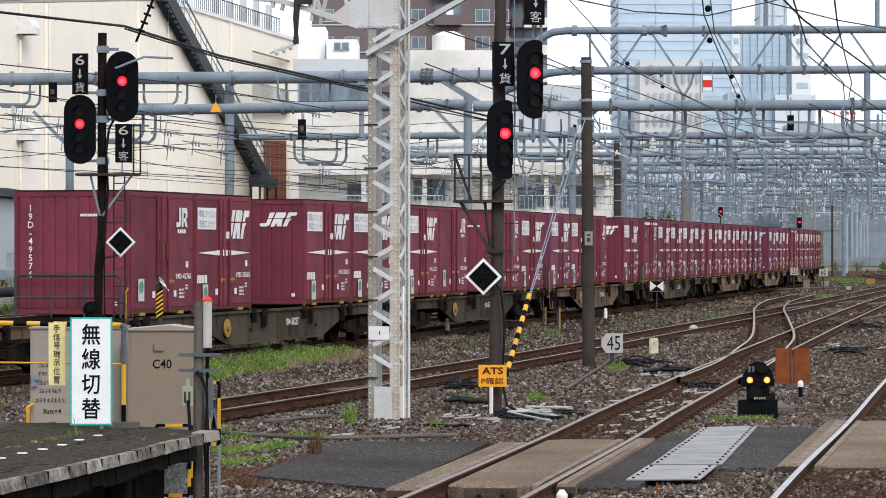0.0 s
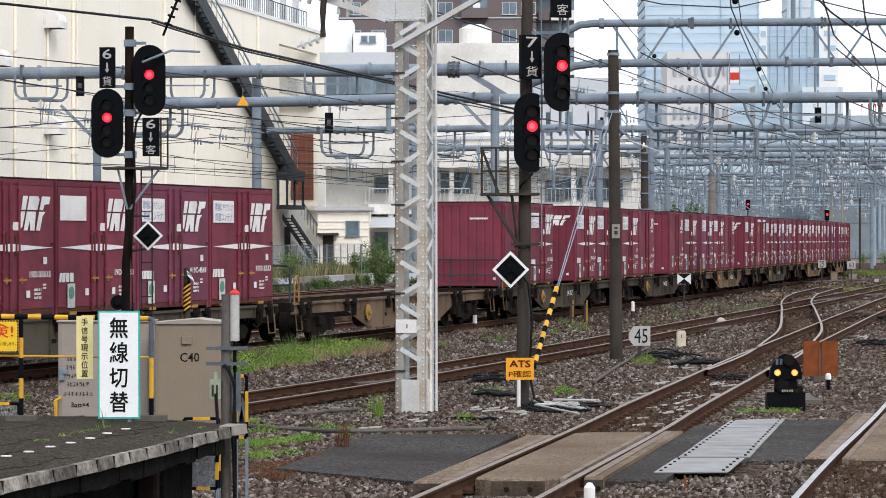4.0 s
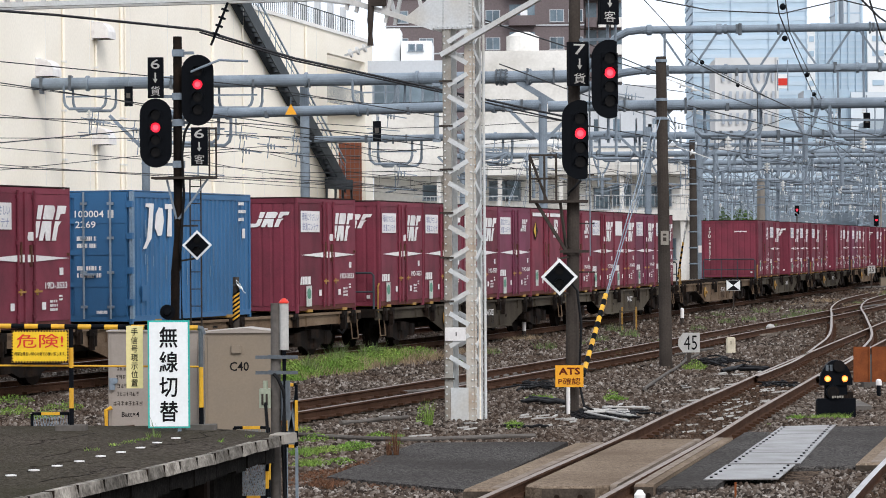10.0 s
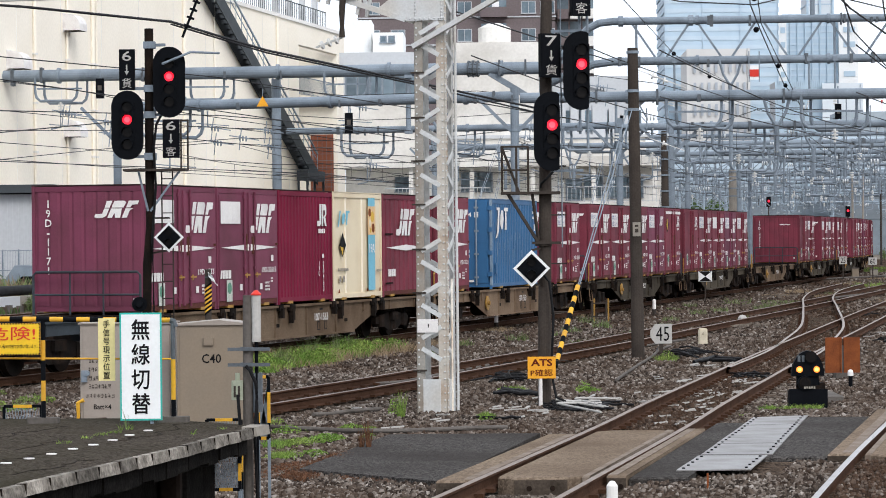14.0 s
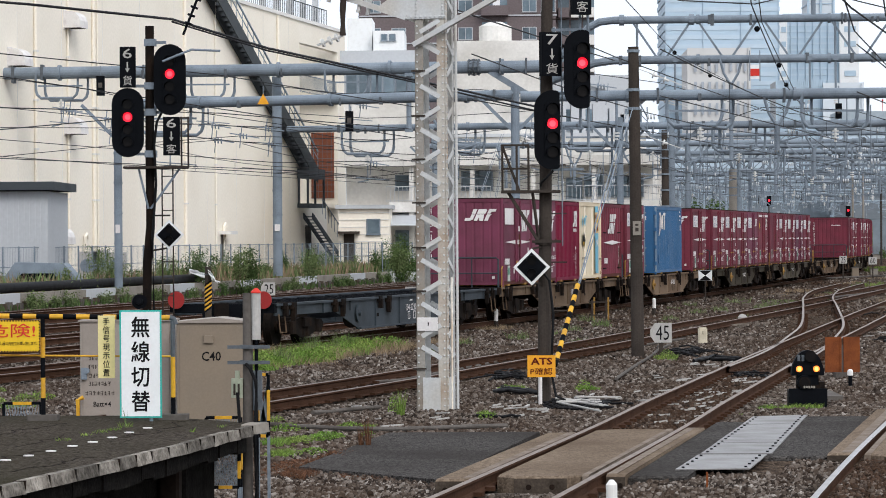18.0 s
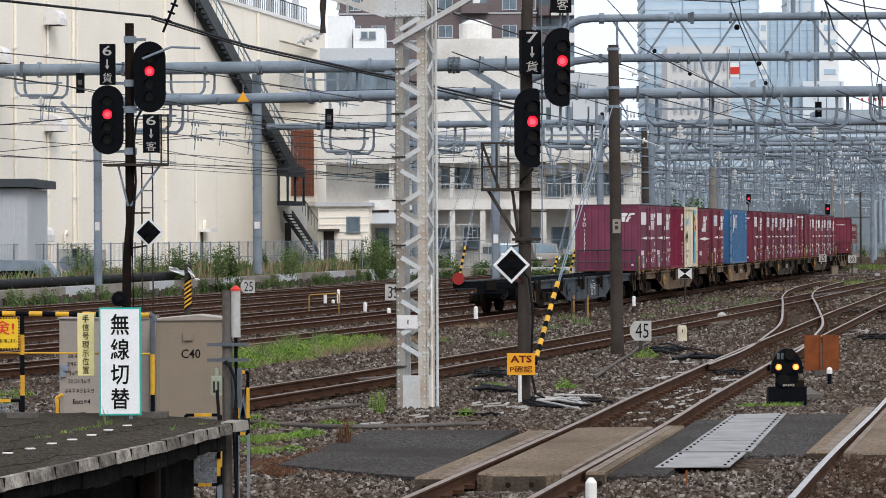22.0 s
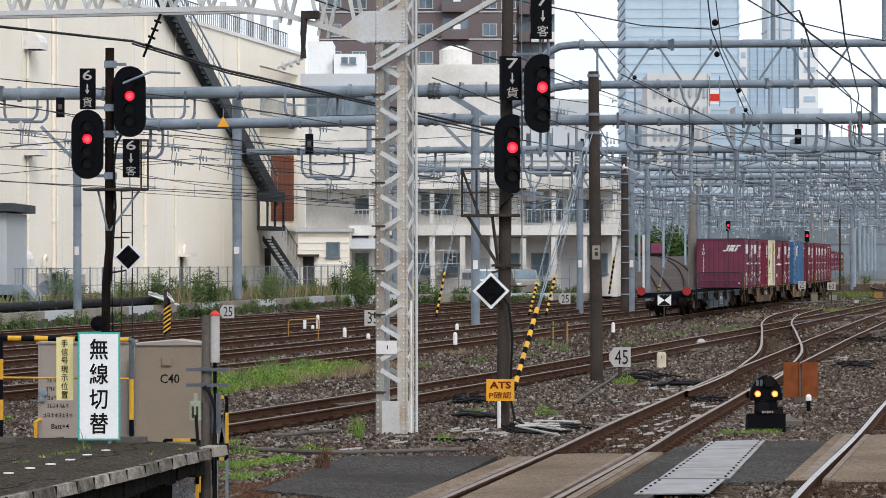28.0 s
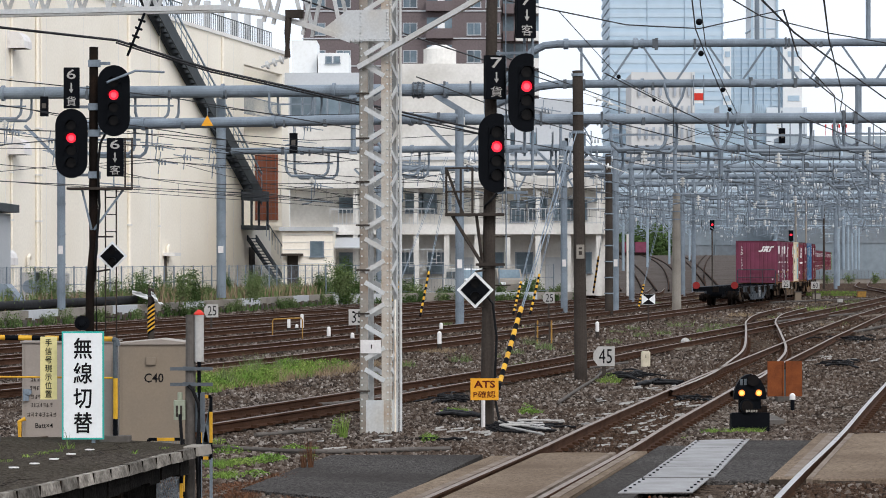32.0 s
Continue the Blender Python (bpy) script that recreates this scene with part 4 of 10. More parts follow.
def shrub(name, c, wide, high, n, seed, material=None, leaf=1.0, label="leafy green shrub by the fence"):
    """A bush of many small leaves on bent twigs, with gaps and an uneven outline."""
    r = random.Random(seed)
    b = thing(name, pose(*c), label, "shrub", "shrubs along the kerb")
    tw, verts, faces = Shape(), [], []
    tips = []
    for _ in range(max(4, int(wide * 5))):
        a, d = r.uniform(0, 6.28), wide * 0.5 * r.random()
        x, y = math.cos(a) * d, math.sin(a) * d
        z = high * r.uniform(0.55, 1.05)
        tw.pipe([(x * 0.5, y * 0.5, 0), (x * 0.8, y * 0.8, z * 0.5), (x, y, z * 0.95)], 0.012, 4)
        tips.append((x, y, z))
    for _ in range(n):
        x, y, z = r.choice(tips)
        t = r.uniform(0.15, 1.0)
        s = 0.16 + 0.1 * wide
        px, py, pz = x * (0.5 + 0.5 * t) + r.gauss(0, s * 0.5), y * (0.5 + 0.5 * t) + r.gauss(0, s * 0.5), z * t + r.gauss(0, 0.08)
        pz = max(0.02, pz)
        w, u, v = leaf * r.uniform(0.05, 0.11), Vector((r.gauss(0, 1), r.gauss(0, 1), r.gauss(0, 0.6))).normalized(), Vector((r.gauss(0, 1), r.gauss(0, 1), r.gauss(0, 1))).normalized()
        p = Vector((px, py, pz))
        i = len(verts)
        verts += [p - u * w, p + v * w * 0.45, p + u * w, p - v * w * 0.45]
        faces.append((i, i + 1, i + 2, i + 3))
    tagged(part("twig_work", tw, LEAF_DARK, b), kind="stuff")
    tagged(part("leaves", stuff_mesh("leaves", verts, faces, material or LEAF_DARK), None, b), kind="stuff")
    return b


r = random.Random(8)
for i in range(125):
    d = 5 + i * 0.72 + r.uniform(-0.6, 0.6)
    off = r.choice((-0.3, -0.35, 0.9, 1.8, 2.8, 3.6, 4.0, 4.7))
    p = side_line(d, off)
    high = r.choice((0.3, 0.5, 0.7, 0.9, 1.3, 1.7)) * r.uniform(0.8, 1.15) if off > 0 else r.uniform(0.35, 0.7)
    shrub("shrub", (p.x, p.y, 0.3 if off > 0 else GROUND), r.uniform(0.35, 1.1), high, int(260 + 330 * high), i, r.choice((LEAF_DARK, LEAF_DUSTY, LEAF_DUSTY)), 0.6, "thin dusty green weeds by the fence")
for x, d, w, h, k in ((-5.14, 168, 2.2, 2.4, 900), (-5.4, 166, 1.8, 1.9, 700), (-9.3, 150, 1.6, 1.7, 500), (-11.47, 140, 1.5, 1.6, 500), (-11.92, 139, 1.4, 1.8, 450), (-13.2, 136, 1.3, 1.6, 450), (-3.96, 172, 1.8, 1.5, 500)):
    shrub("shrub", (x, d, 0.3), w, h, k * 3, d, LEAF_DUSTY if d % 4 else LEAF_DARK, 0.75)

for i in range(64):
    t, back = i / 63, r.choice((-0.4, -0.3, 0.8, 1.2, 2.0))
    high = r.choice((0.7, 1.0, 1.3, 1.6)) * r.uniform(0.8, 1.15) if back > 0 else r.uniform(0.4, 0.9)
    shrub("shrub", (-6 + 15 * t - 0.58 * back, 176 + 10.6 * t + 0.81 * back, GROUND), r.uniform(0.6, 1.3), high, int(260 + 330 * high), 400 + i, r.choice((LEAF_DARK, LEAF_DUSTY)), 0.8, "thin dusty green weeds by the fence")
for j, (material, label, high) in enumerate(((LEAF_DUSTY, "dusty green weeds along the kerb and fence", 0.75), (LEAF_DRY, "dry brown stalks along the kerb and fence", 0.8), (LEAF_DARK, "dark green weeds at the foot of the kerb", 0.45))):
    verts, faces = [], []
    for _ in range(5200):
        d, off = r.uniform(2, 95), (r.choice((-0.25, -0.4)) if j == 2 else r.uniform(0.6, 4.4))
        c = side_line(d, off) + Vector((r.gauss(0, 0.15), r.gauss(0, 0.15), 0))
        thick = 0.5 + 0.5 * noise.noise((d * 0.35, off * 0.3, j * 9.0))
        if r.random() > thick * (0.35 if j == 2 else 1.1):
            continue
        z, h = (GROUND if off < 0 else 0.36), high * (0.3 + 1.1 * thick) * r.uniform(0.35, 1.1)
        bx, by, w, a = r.uniform(-0.35, 0.35) * h, r.uniform(-0.35, 0.35) * h, r.uniform(0.015, 0.035), r.uniform(0, 3.14)
        dx, dy, i = math.cos(a) * w, math.sin(a) * w, len(verts)
        verts += [(c.x - dx, c.y - dy, z), (c.x + dx, c.y + dy, z), (c.x + dx + bx * 0.5, c.y + dy + by * 0.5, z + h * 0.6), (c.x - dx + bx * 0.5, c.y - dy + by * 0.5, z + h * 0.6), (c.x + bx, c.y + by, z + h)]
        faces += [(i, i + 1, i + 2, i + 3), (i + 3, i + 2, i + 4)]
    solid("kerb_weeds", stuff_mesh("kerb_weeds", verts, faces, material), material, label, "weeds", kind="stuff")
units = ((-19.51, 0.95, 1.5), (-18.85, 0.8, 1.55), (-18.21, 0.95, 1.45))
for x, w, h in units:
    u = thing("outdoor_unit", pose(x, 140, 0.36), "pale grey box of an outdoor air unit by the hall", "air conditioner", "outdoor air units")
    part("casing", Shape().box(0, w, 0, 0.5, 0, h, cut=0.02), DULL_WHITE, u)
    part("grille", Shape().tube((w * 0.45, -0.012, h * 0.55), (w * 0.45, 0.01, h * 0.55), 0.33, 20), GALV, u)
cx, cz = -20.95, 2.85
hood = thing("vent_cowl", pose(0, 0, 0), "bright round sheet-metal duct elbow on a duct by the hall", "duct")
part("elbow", Shape().pipe([(cx - 1.2, 136, cz), (cx + 0.1, 136, cz), (cx + 0.4, 136, cz - 0.08), (cx + 0.6, 136, cz - 0.3), (cx + 0.66, 136, cz - 0.55)], 0.42, 18), DULL_WHITE, hood)
part("riser", Shape().tube((cx - 1.1, 136, 0.3), (cx - 1.1, 136, cz), 0.3, 14), GALV, hood)

pipe = thing("black_pipe", pose(0, 0, 0), "long black pipe on the kerb, a white sheet at its end", "pipe")
pa, pb = side_line(-8, 0.55) + Vector((0, 0, 0.62)), side_line(34, 0.55) + Vector((0, 0, 0.62))
part("pipe", Shape().tube(pa, pb, 0.19, 16), RUBBER, pipe)
for k in range(7):
    q = pa.lerp(pb, (k + 0.5) / 7)
    part("support", Shape().box(q.x - 0.12, q.x + 0.12, q.y - 0.12, q.y + 0.12, 0.3, 0.46), CONCRETE, pipe)
sheet = Shape()
rs = random.Random(2)
last = None
for k in range(9):
    row = [pb + Vector((0.22 * k * 0.17 + rs.uniform(-0.04, 0.04), 0.22 * k, 0.35 * math.cos(a) * (1 - k * 0.05) + rs.uniform(-0.06, 0.06))) + Vector((0.35 * math.sin(a), 0, 0)) for a in np.linspace(-2.2, 2.2, 9)]
    row = [sheet.bm.verts.new(v) for v in row]
    if last:
        for i in range(8):
            sheet.bm.faces.new((last[i], last[i + 1], row[i + 1], row[i]))
    last = row
part("white_sheet", sheet, BOARD, pipe, "crumpled white plastic sheet")
PIPE, PIPE_END = pipe, pb.copy()

sh = thing("shed", pose(0, 0, 0), "grey corrugated shed with a dark flat roof beside the hall", "shed")
sx0, sx1, sd = -23.04, -18.83, 126
part("wall", Shape().box(sx0, sx1, sd, sd + 6, 0.3, 4.49), WALL_GREY, sh)
for k in range(18):
    x = sx0 + (sx1 - sx0) * (k + 0.5) / 18
    part("rib", Shape().box(x - 0.05, x + 0.05, sd - 0.04, sd, 0.3, 4.49), WALL_GREY, sh)
part("roof", Shape().box(sx0 - 0.3, sx1 + 0.35, sd - 0.5, sd + 6.3, 4.54, 4.89), STAIR, sh)
du = thing("grey_hood", pose(-18.48, 122, 0.3), "sloping grey metal hood on the ground by the hall", "hood")
part("shell", Shape().plate([(-1.9, 0), (1.9, 0), (1.7, 0.35), (1.0, 1.15), (-1.0, 1.2), (-1.5, 0.5)], -0.8, 0.8), GALV, du)
for x in (-1.3, -0.75, -0.2, 0.35):
    part("round_fitting", Shape().tube((x, -0.84, 0.14), (x, -0.8, 0.14), 0.12, 14), DULL_WHITE, du)
part("opening", Shape().plate([(-1.2, 0.3), (0.9, 0.3), (0.6, 0.75), (-0.7, 0.75)], -0.83, -0.8), BLACK, du)


def parked_van(x, y, paint, label, yaw):
    v = thing("parked_car", pose(x, y, 0.08, 0, 0, yaw), label, "car", "parked cars")
    body = [(-2.0, 0.35), (2.0, 0.35), (2.05, 0.8), (1.9, 1.05), (1.3, 1.15), (0.75, 1.75), (-1.8, 1.8), (-2.05, 1.1)]
    part("body", Shape().plate(body, -0.8, 0.8), paint, v)
    part("windscreen", Shape().hexa([(1.25, -0.7, 1.17), (1.25, 0.7, 1.17), (0.8, 0.7, 1.7), (0.8, -0.7, 1.7)], [(1.28, -0.7, 1.19), (1.28, 0.7, 1.19), (0.83, 0.7, 1.72), (0.83, -0.7, 1.72)]), GLASS, v)
    for k in (-1.2, -0.1):
        part("side_window", Shape().box(k - 0.5, k + 0.5, -0.82, -0.8, 1.15, 1.6), GLASS, v)
    for kx in (-1.25, 1.3):
        for sy in (-1, 1):
            w = part("wheel", Shape().tube((kx, sy * 0.62, 0.3), (kx, sy * 0.82, 0.3), 0.3, 18), RUBBER, v)
            part("rim", Shape().tube((kx, sy * 0.8, 0.3), (kx, sy * 0.83, 0.3), 0.17, 14), GALV, w)
    for sy in (-1, 1):
        part("headlight", Shape().box(1.95, 2.06, sy * 0.6 - 0.15, sy * 0.6 + 0.15, 0.75, 0.92), BOARD, v)
    return v


parked_van(2.10, 189, BOARD, "white van parked behind the fence", -70)
parked_van(4.63, 193, POLE_PALE, "silver car parked behind the fence", -80)
for i in range(11):
    x = 46.02 * 0.62 + i * 1.6
    shrub("far_tree", (x * 1.1, 625 + (i * 37) % 30, GROUND), 7.0, 7.6 + (i * 13 % 7) * 0.6, 900, 300 + i, LEAF_DARK, 7.0, "dark green trees beyond the far tracks")


def far_wagons():
    """A row of red container wagons standing on a bank beyond the yard."""
    bank = thing("rail_bank", pose(0, 0, 0), "long ramp of brown ballast carrying far tracks", "bank", kind="structure")
    slope = Shape().hexa([(10.5, 236, GROUND - 0.1), (25.0, 236, GROUND - 0.1), (66, 612, GROUND - 0.1), (21, 612, GROUND - 0.1)], [(10.5, 236, GROUND), (25.0, 236, GROUND), (66, 612, 3.4), (21, 612, 3.4)])
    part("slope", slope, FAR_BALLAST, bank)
    part("edge_kerb", Shape().hexa([(25.0, 236, GROUND), (25.5, 236, GROUND), (66.5, 612, GROUND), (66, 612, GROUND)], [(25.0, 236, GROUND + 0.25), (25.5, 236, GROUND + 0.25), (66.5, 612, 3.75), (66, 612, 3.75)]), POLE_PALE, bank, "pale concrete edge of the bank")
    for a, b, c in (((17.5, 242), (26.4, 386), (37.8, 607)), ((14.6, 242), (21.5, 380), (31.0, 607)), ((19.6, 242), (35.4, 441), (42.7, 607)), ((23.2, 246), (43.2, 500), (49.5, 607)), ((21.6, 242), (36.0, 410), (56.0, 607)), ((12.2, 242), (17.5, 380), (25.0, 607))):
        for side in (-0.55, 0.55):
            pts = []
            for t in np.linspace(0, 1, 22):
                q = Vector(a).lerp(Vector(b), t).lerp(Vector(b).lerp(Vector(c), t), t)
                pts.append(Vector((q.x + side, q.y, GROUND + 0.05 + (q.y - 236) * 0.00963)))
            part("rail", Shape().pipe([q + Vector((0, 0, 0.02)) for q in pts], 0.1, 5), WAGON_DARK, bank)
            part("rail_head", Shape().pipe([q + Vector((0, 0, 0.12)) for q in pts], 0.04, 5), RAIL_SIDE, bank)
    wall = thing("far_fence", pose(0, 0, 0), "pale blue-grey boundary fence beyond the far tracks", "fence")
    part("kerb", Shape().box(40.63, 58.78, 330, 330.4, GROUND, 0.35), POLE_PALE, wall)
    for k in range(44):
        x = 40.63 + k * 0.42
        part("board", Shape().box(x + 0.02, x + 0.40, 329.9, 330.0, 0.3, 1.25 + 0.06 * (k % 3)), HAZE_PALE, wall)
    for k in range(7):
        x = 40.63 + k * 2.4
        shrub("shrub", (x, 324 + k % 3, GROUND), 1.6, 1.2, 420, 900 + k, LEAF_DUSTY, 1.2, "low dusty bushes before the far fence")
    for k in range(-4, 9):
        x = 31.4 + k * 2.62
        if k in (-3, 0, 1) or k > 4:
            continue
        w = thing("far_wagon", pose(x, 604, 3.4), "red container wagon standing on the far bank", "wagon", "far container wagons")
        part("container", Shape().box(-1.25, 1.25, -1.2, 1.2, 0.6, 2.7, cut=0.05), (MAROON, VIOLET, WAGON_OLIVE)[k % 3], w)
        part("frame", Shape().box(-1.25, 1.25, -1.1, 1.1, 0.0, 0.6), WAGON_DARK, w)


far_wagons()


# ---- platform end with its fence and boards ----
EDGE_Y, EDGE_X = (1.0, 12.0, 16.0, 17.4, 18.7, 19.7, 20.2, 20.6, 20.82), (-5.2, -3.26, -2.50, -2.20, -1.96, -1.79, -1.71, -1.64, -1.58)


# Near black: the shade under the platform edge is put into this colour.
FASCIA = mat("shade_black_concrete_fascia", (0.0045, 0.004, 0.0035), 0.9, 0, 0.5, 8, 40, 0.5, (0.016, 0.0145, 0.013), 0.5, spread=0.3)


def platform():
    p = thing("platform", pose(0, 0, 0), "old asphalt platform end with worn edge stones", "platform", kind="structure")
    edge = [Vector((x, y, 0)) for x, y in zip(EDGE_X, EDGE_Y)]
    ring = [(v.x - 0.035, v.y) for v in edge] + [(-1.95, 21.25), (-2.6, 21.9), (-14, 22.6), (-14, 1.0)]
    s = Shape().hexa([(x - 0.25, y, 1.02) for x, y in ring], [(x, y, 1.085) for x, y in ring])
    part("deck", s, PLAT_TOP, p)
    inner = [(x - 0.3, y - 0.4 * (y > 20)) for x, y in ring[:-2]] + [(-14, 21.2), (-14, 1.0)]
    # the wall below takes the same painted overhang shade
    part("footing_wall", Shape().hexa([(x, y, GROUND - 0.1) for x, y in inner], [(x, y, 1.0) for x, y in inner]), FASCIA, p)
    # piers coloured dark as well, to sit in the deck's shade
    for y in (13.2, 16.0, 19.4):
        x = float(np.interp(y, EDGE_Y, EDGE_X))
        part("support_pier", Shape().box(x - 0.34, x - 0.2, y - 0.1, y + 0.1, GROUND, 0.98, cut=0.02), WAGON_DARK, p)
    rnd = random.Random(4)
    run = 12.0
    while run < 20.42:
        d = min(rnd.uniform(0.3, 0.4), 20.56 - run)
        xs = [float(np.interp(q, EDGE_Y, EDGE_X)) for q in (run, run + d - 0.012)]
        lift, out = rnd.uniform(-0.004, 0.005), rnd.uniform(-0.005, 0.005)
        e = Shape().hexa([(xs[0] - 0.04, run, 1.03), (xs[0] + 0.015 + out, run, 1.025 - lift), (xs[1] + 0.015 + out, run + d - 0.014, 1.025 + lift), (xs[1] - 0.04, run + d - 0.014, 1.03)],
                         [(xs[0] - 0.04, run, 1.094 + lift), (xs[0] + out, run, 1.092 + lift), (xs[1] + out, run + d - 0.014, 1.092 + lift), (xs[1] - 0.04, run + d - 0.014, 1.094 + lift)])
        part("edge_stone", e, EDGE_STONE, p)
        part("joint", Shape().box(xs[1] - 0.05, xs[1] + 0.012 + out, run + d - 0.014, run + d - 0.001, 1.03, 1.094), WAGON_DARK, p)
        run += d
    part("end_cap", Shape().hexa([(-1.74, 20.57, 1.03), (-1.632, 20.57, 1.03), (-1.562, 20.83, 1.03), (-1.7, 20.83, 1.03)], [(-1.74, 20.57, 1.098), (-1.64, 20.57, 1.096), (-1.57, 20.83, 1.096), (-1.7, 20.83, 1.098)]), POLE_PALE, p, "white-painted end block")
    for k in range(34):
        q = [12.0 + k * 0.25, 12.0 + k * 0.25 + 0.249]
        u = [float(np.interp(v, EDGE_Y, EDGE_X)) - rnd.uniform(0.03, 0.045) for v in q]
        low = 0.93 - rnd.uniform(0.0, 0.03)
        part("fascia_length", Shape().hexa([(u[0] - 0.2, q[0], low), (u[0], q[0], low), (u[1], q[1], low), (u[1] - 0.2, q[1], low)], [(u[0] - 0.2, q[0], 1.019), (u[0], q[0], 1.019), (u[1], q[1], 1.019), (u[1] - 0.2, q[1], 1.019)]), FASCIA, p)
    for x, y in ((-2.37, 20.40), (-2.44, 19.93), (-2.49, 19.43), (-2.56, 19.00), (-2.64, 18.64), (-2.71, 18.20), (-2.79, 17.83), (-2.87, 17.47), (-2.94, 17.08), (-3.00, 16.67)):
        part("white_spot", Shape().tube((x, y, 1.086), (x, y, 1.092), 0.033, 14), LOGO, p, "white painted spot")
    return p


platform()


CLAMP = mat("weathered_clamp_steel", (0.10, 0.115, 0.13), 0.7, 0.1, 0.2, 6, 40, 0.1)


def fence():
    f = thing("platform_fence", pose(0, 0, 0), "yellow and black pipe fence along the platform end", "fence")
    d = 21.4
    top = 1.83
    a, b = Vector((-4.83, 21.40, 1.86)), Vector((-2.32, 21.40, 1.82))
    n = 26
    for k in range(n):
        part("rail_length", Shape().tube(a.lerp(b, k / n), a.lerp(b, (k + 1) / n), 0.019, 10), YELLOW if k % 2 else BLACK, f)
    part("elbow", Shape().pipe([b, b + Vector((0.025, 0, -0.006)), b + Vector((0.04, 0, -0.05))], 0.02, 10), CLAMP, f)
    part("lower_rail", Shape().tube((-4.83, 21.40, 1.57), (-2.30, 21.40, 1.54), 0.007, 8), YELLOW, f)
    for x in (-3.24, -2.30, -4.38):
        for k in range(5):
            z0, z1 = 1.1 + (top - 1.1) * k / 5, 1.1 + (top - 1.1) * (k + 1) / 5
            part("post_length", Shape().tube((x, d, z0), (x, d, z1), 0.017, 10), (BLACK if k % 2 == 0 else YELLOW) if x < -2.54 else (BLACK, YELLOW, YELLOW, CLAMP, CLAMP)[k], f)
        part("foot_block", Shape().box(x - 0.11, x + 0.11, d - 0.07, d + 0.07, 1.08, 1.125, cut=0.01), CONCRETE, f)
    return f


fence()


def board(name, x0, x1, z0, z1, y, face, edge, label, border=0.0, words=(), thick=0.012):
    """A flat notice with a coloured edge and lettering; words: (text, x, z, height, material, upright, gap, width)."""
    b = thing(name, pose((x0 + x1) / 2, y, z0), label, "sign")
    w, h = (x1 - x0) / 2, z1 - z0
    part("panel", Shape().box(-w, w, 0, thick, 0, h), edge or face, b)
    if border:
        part("face", Shape().box(-w + border, w - border, -0.003, 0.001, border, h - border), face, b)
    for text, x, z, hh, m, up, gap, ww in words:
        part("lettering", lettering(text, hh, m, ww, 0.006, up, gap, 0.015 if hh > 0.5 else 0.006), None, b, "lettering", Matrix.Translation((x, 0, z)))
    return b


sx0, sx1, sz0, sz1 = -2.66, -2.36, 1.11, 1.88
b = board("notice_board", sx0, sx1, sz0, sz1, 21.2, BOARD, TEAL, "white upright notice board edged in teal with black lettering", 0.012, (("無線切替", 0, (sz1 - sz0) / 2, 0.68, INK, True, 1.12, 0.135),))
part("stake", Shape().box(0.06, 0.085, 0.013, 0.03, -0.03, 0.6), GALV, b)
sx0, sx1, sz0, sz1 = -2.83, -2.71, 1.39, 1.84
board("hand_signal_board", sx0, sx1, sz0, sz1, 21.32, PALE_YELLOW, None, "pale yellow upright board with black lettering on the fence", 0, (("手信号現示位置", 0, (sz1 - sz0) / 2, 0.42, INK, True, 1.06, 0.05),))
sx0, sx1, sz0, sz1 = -3.66, -3.25, 1.58, 1.81
b = board("danger_board", sx0, sx1, sz0, sz1, 21.34, DANGER_YELLOW, YELLOW, "yellow danger board with red lettering and a dashed black edge", 0.01, (("危険!", 0, 0.155, 0.10, RED, False, 1, 0.34), ("撮影は黄色い線の内側でお願い致します。", 0, 0.062, 0.028, INK, False, 1, 0.37)))
w, h = (sx1 - sx0) / 2, sz1 - sz0
dash = Shape()
for k in range(20):
    x = -w + 2 * w * (k + 0.5) / 20
    for z in (0.006, h - 0.006):
        dash.box(x - 0.005, x + 0.005, -0.002, 0.001, z - 0.006, z + 0.006)
for k in range(11):
    z = h * (k + 0.5) / 11
    for x in (-w + 0.006, w - 0.006):
        dash.box(x - 0.006, x + 0.006, -0.002, 0.001, z - 0.005, z + 0.005)
tagged(part("dashed_edge", dash, INK, b, "dashed black edge"), kind="stuff")


# ---- cabinets and small posts behind the platform ----
def cabinet(x0, x1, y, top, material, label, ridge):
    c = thing("relay_cabinet", pose((x0 + x1) / 2, y, GROUND), label, "cabinet", "relay cabinets")
    w, h = (x1 - x0) / 2, top - GROUND
    part("body", Shape().box(-w, w, 0, 0.75, 0, h, cut=0.01), material, c)
    s = Shape().plate([(-w - 0.02, h), (w + 0.02, h), (w + 0.02, h + 0.02), (0.1, h + 0.02 + ridge), (-w - 0.02, h + 0.02)], -0.03, 0.8)
    part("roof", s, BEIGE_PALE, c)
    part("door", Shape().box(-w + 0.04, w - 0.04, -0.012, 0.001, 0.1, h - 0.05, cut=0.004), material, c)
    return c, w, h


c, w, h = cabinet(-4.25, -3.31, 40, 1.26, BEIGE, "beige steel relay cabinet with a low ridged roof", 0.05)
part("vent_hood", Shape().box(-0.11, 0.03, -0.05, -0.01, h - 0.27, h - 0.17, cut=0.015), BEIGE, c)
part("lettering", lettering("C40", 0.125, INK, 0.26, 0.016), None, c, "black lettering", Matrix.Translation((-0.0, 0, h - 0.45)))
c, w, h = cabinet(-5.64, -4.37, 40.6, 1.27, BEIGE_PALE, "pale beige relay cabinet with black notes on its door", 0.0)
part("lettering", lettering("Batt×4", 0.07, INK, 0.24, 0.016), None, c, "black lettering", Matrix.Translation((-0.33, 0, 0.36)))
part("lettering", lettering("列", 0.14, INK, None, 0.016), None, c, "black lettering", Matrix.Translation((-0.02, 0, h - 0.42)))
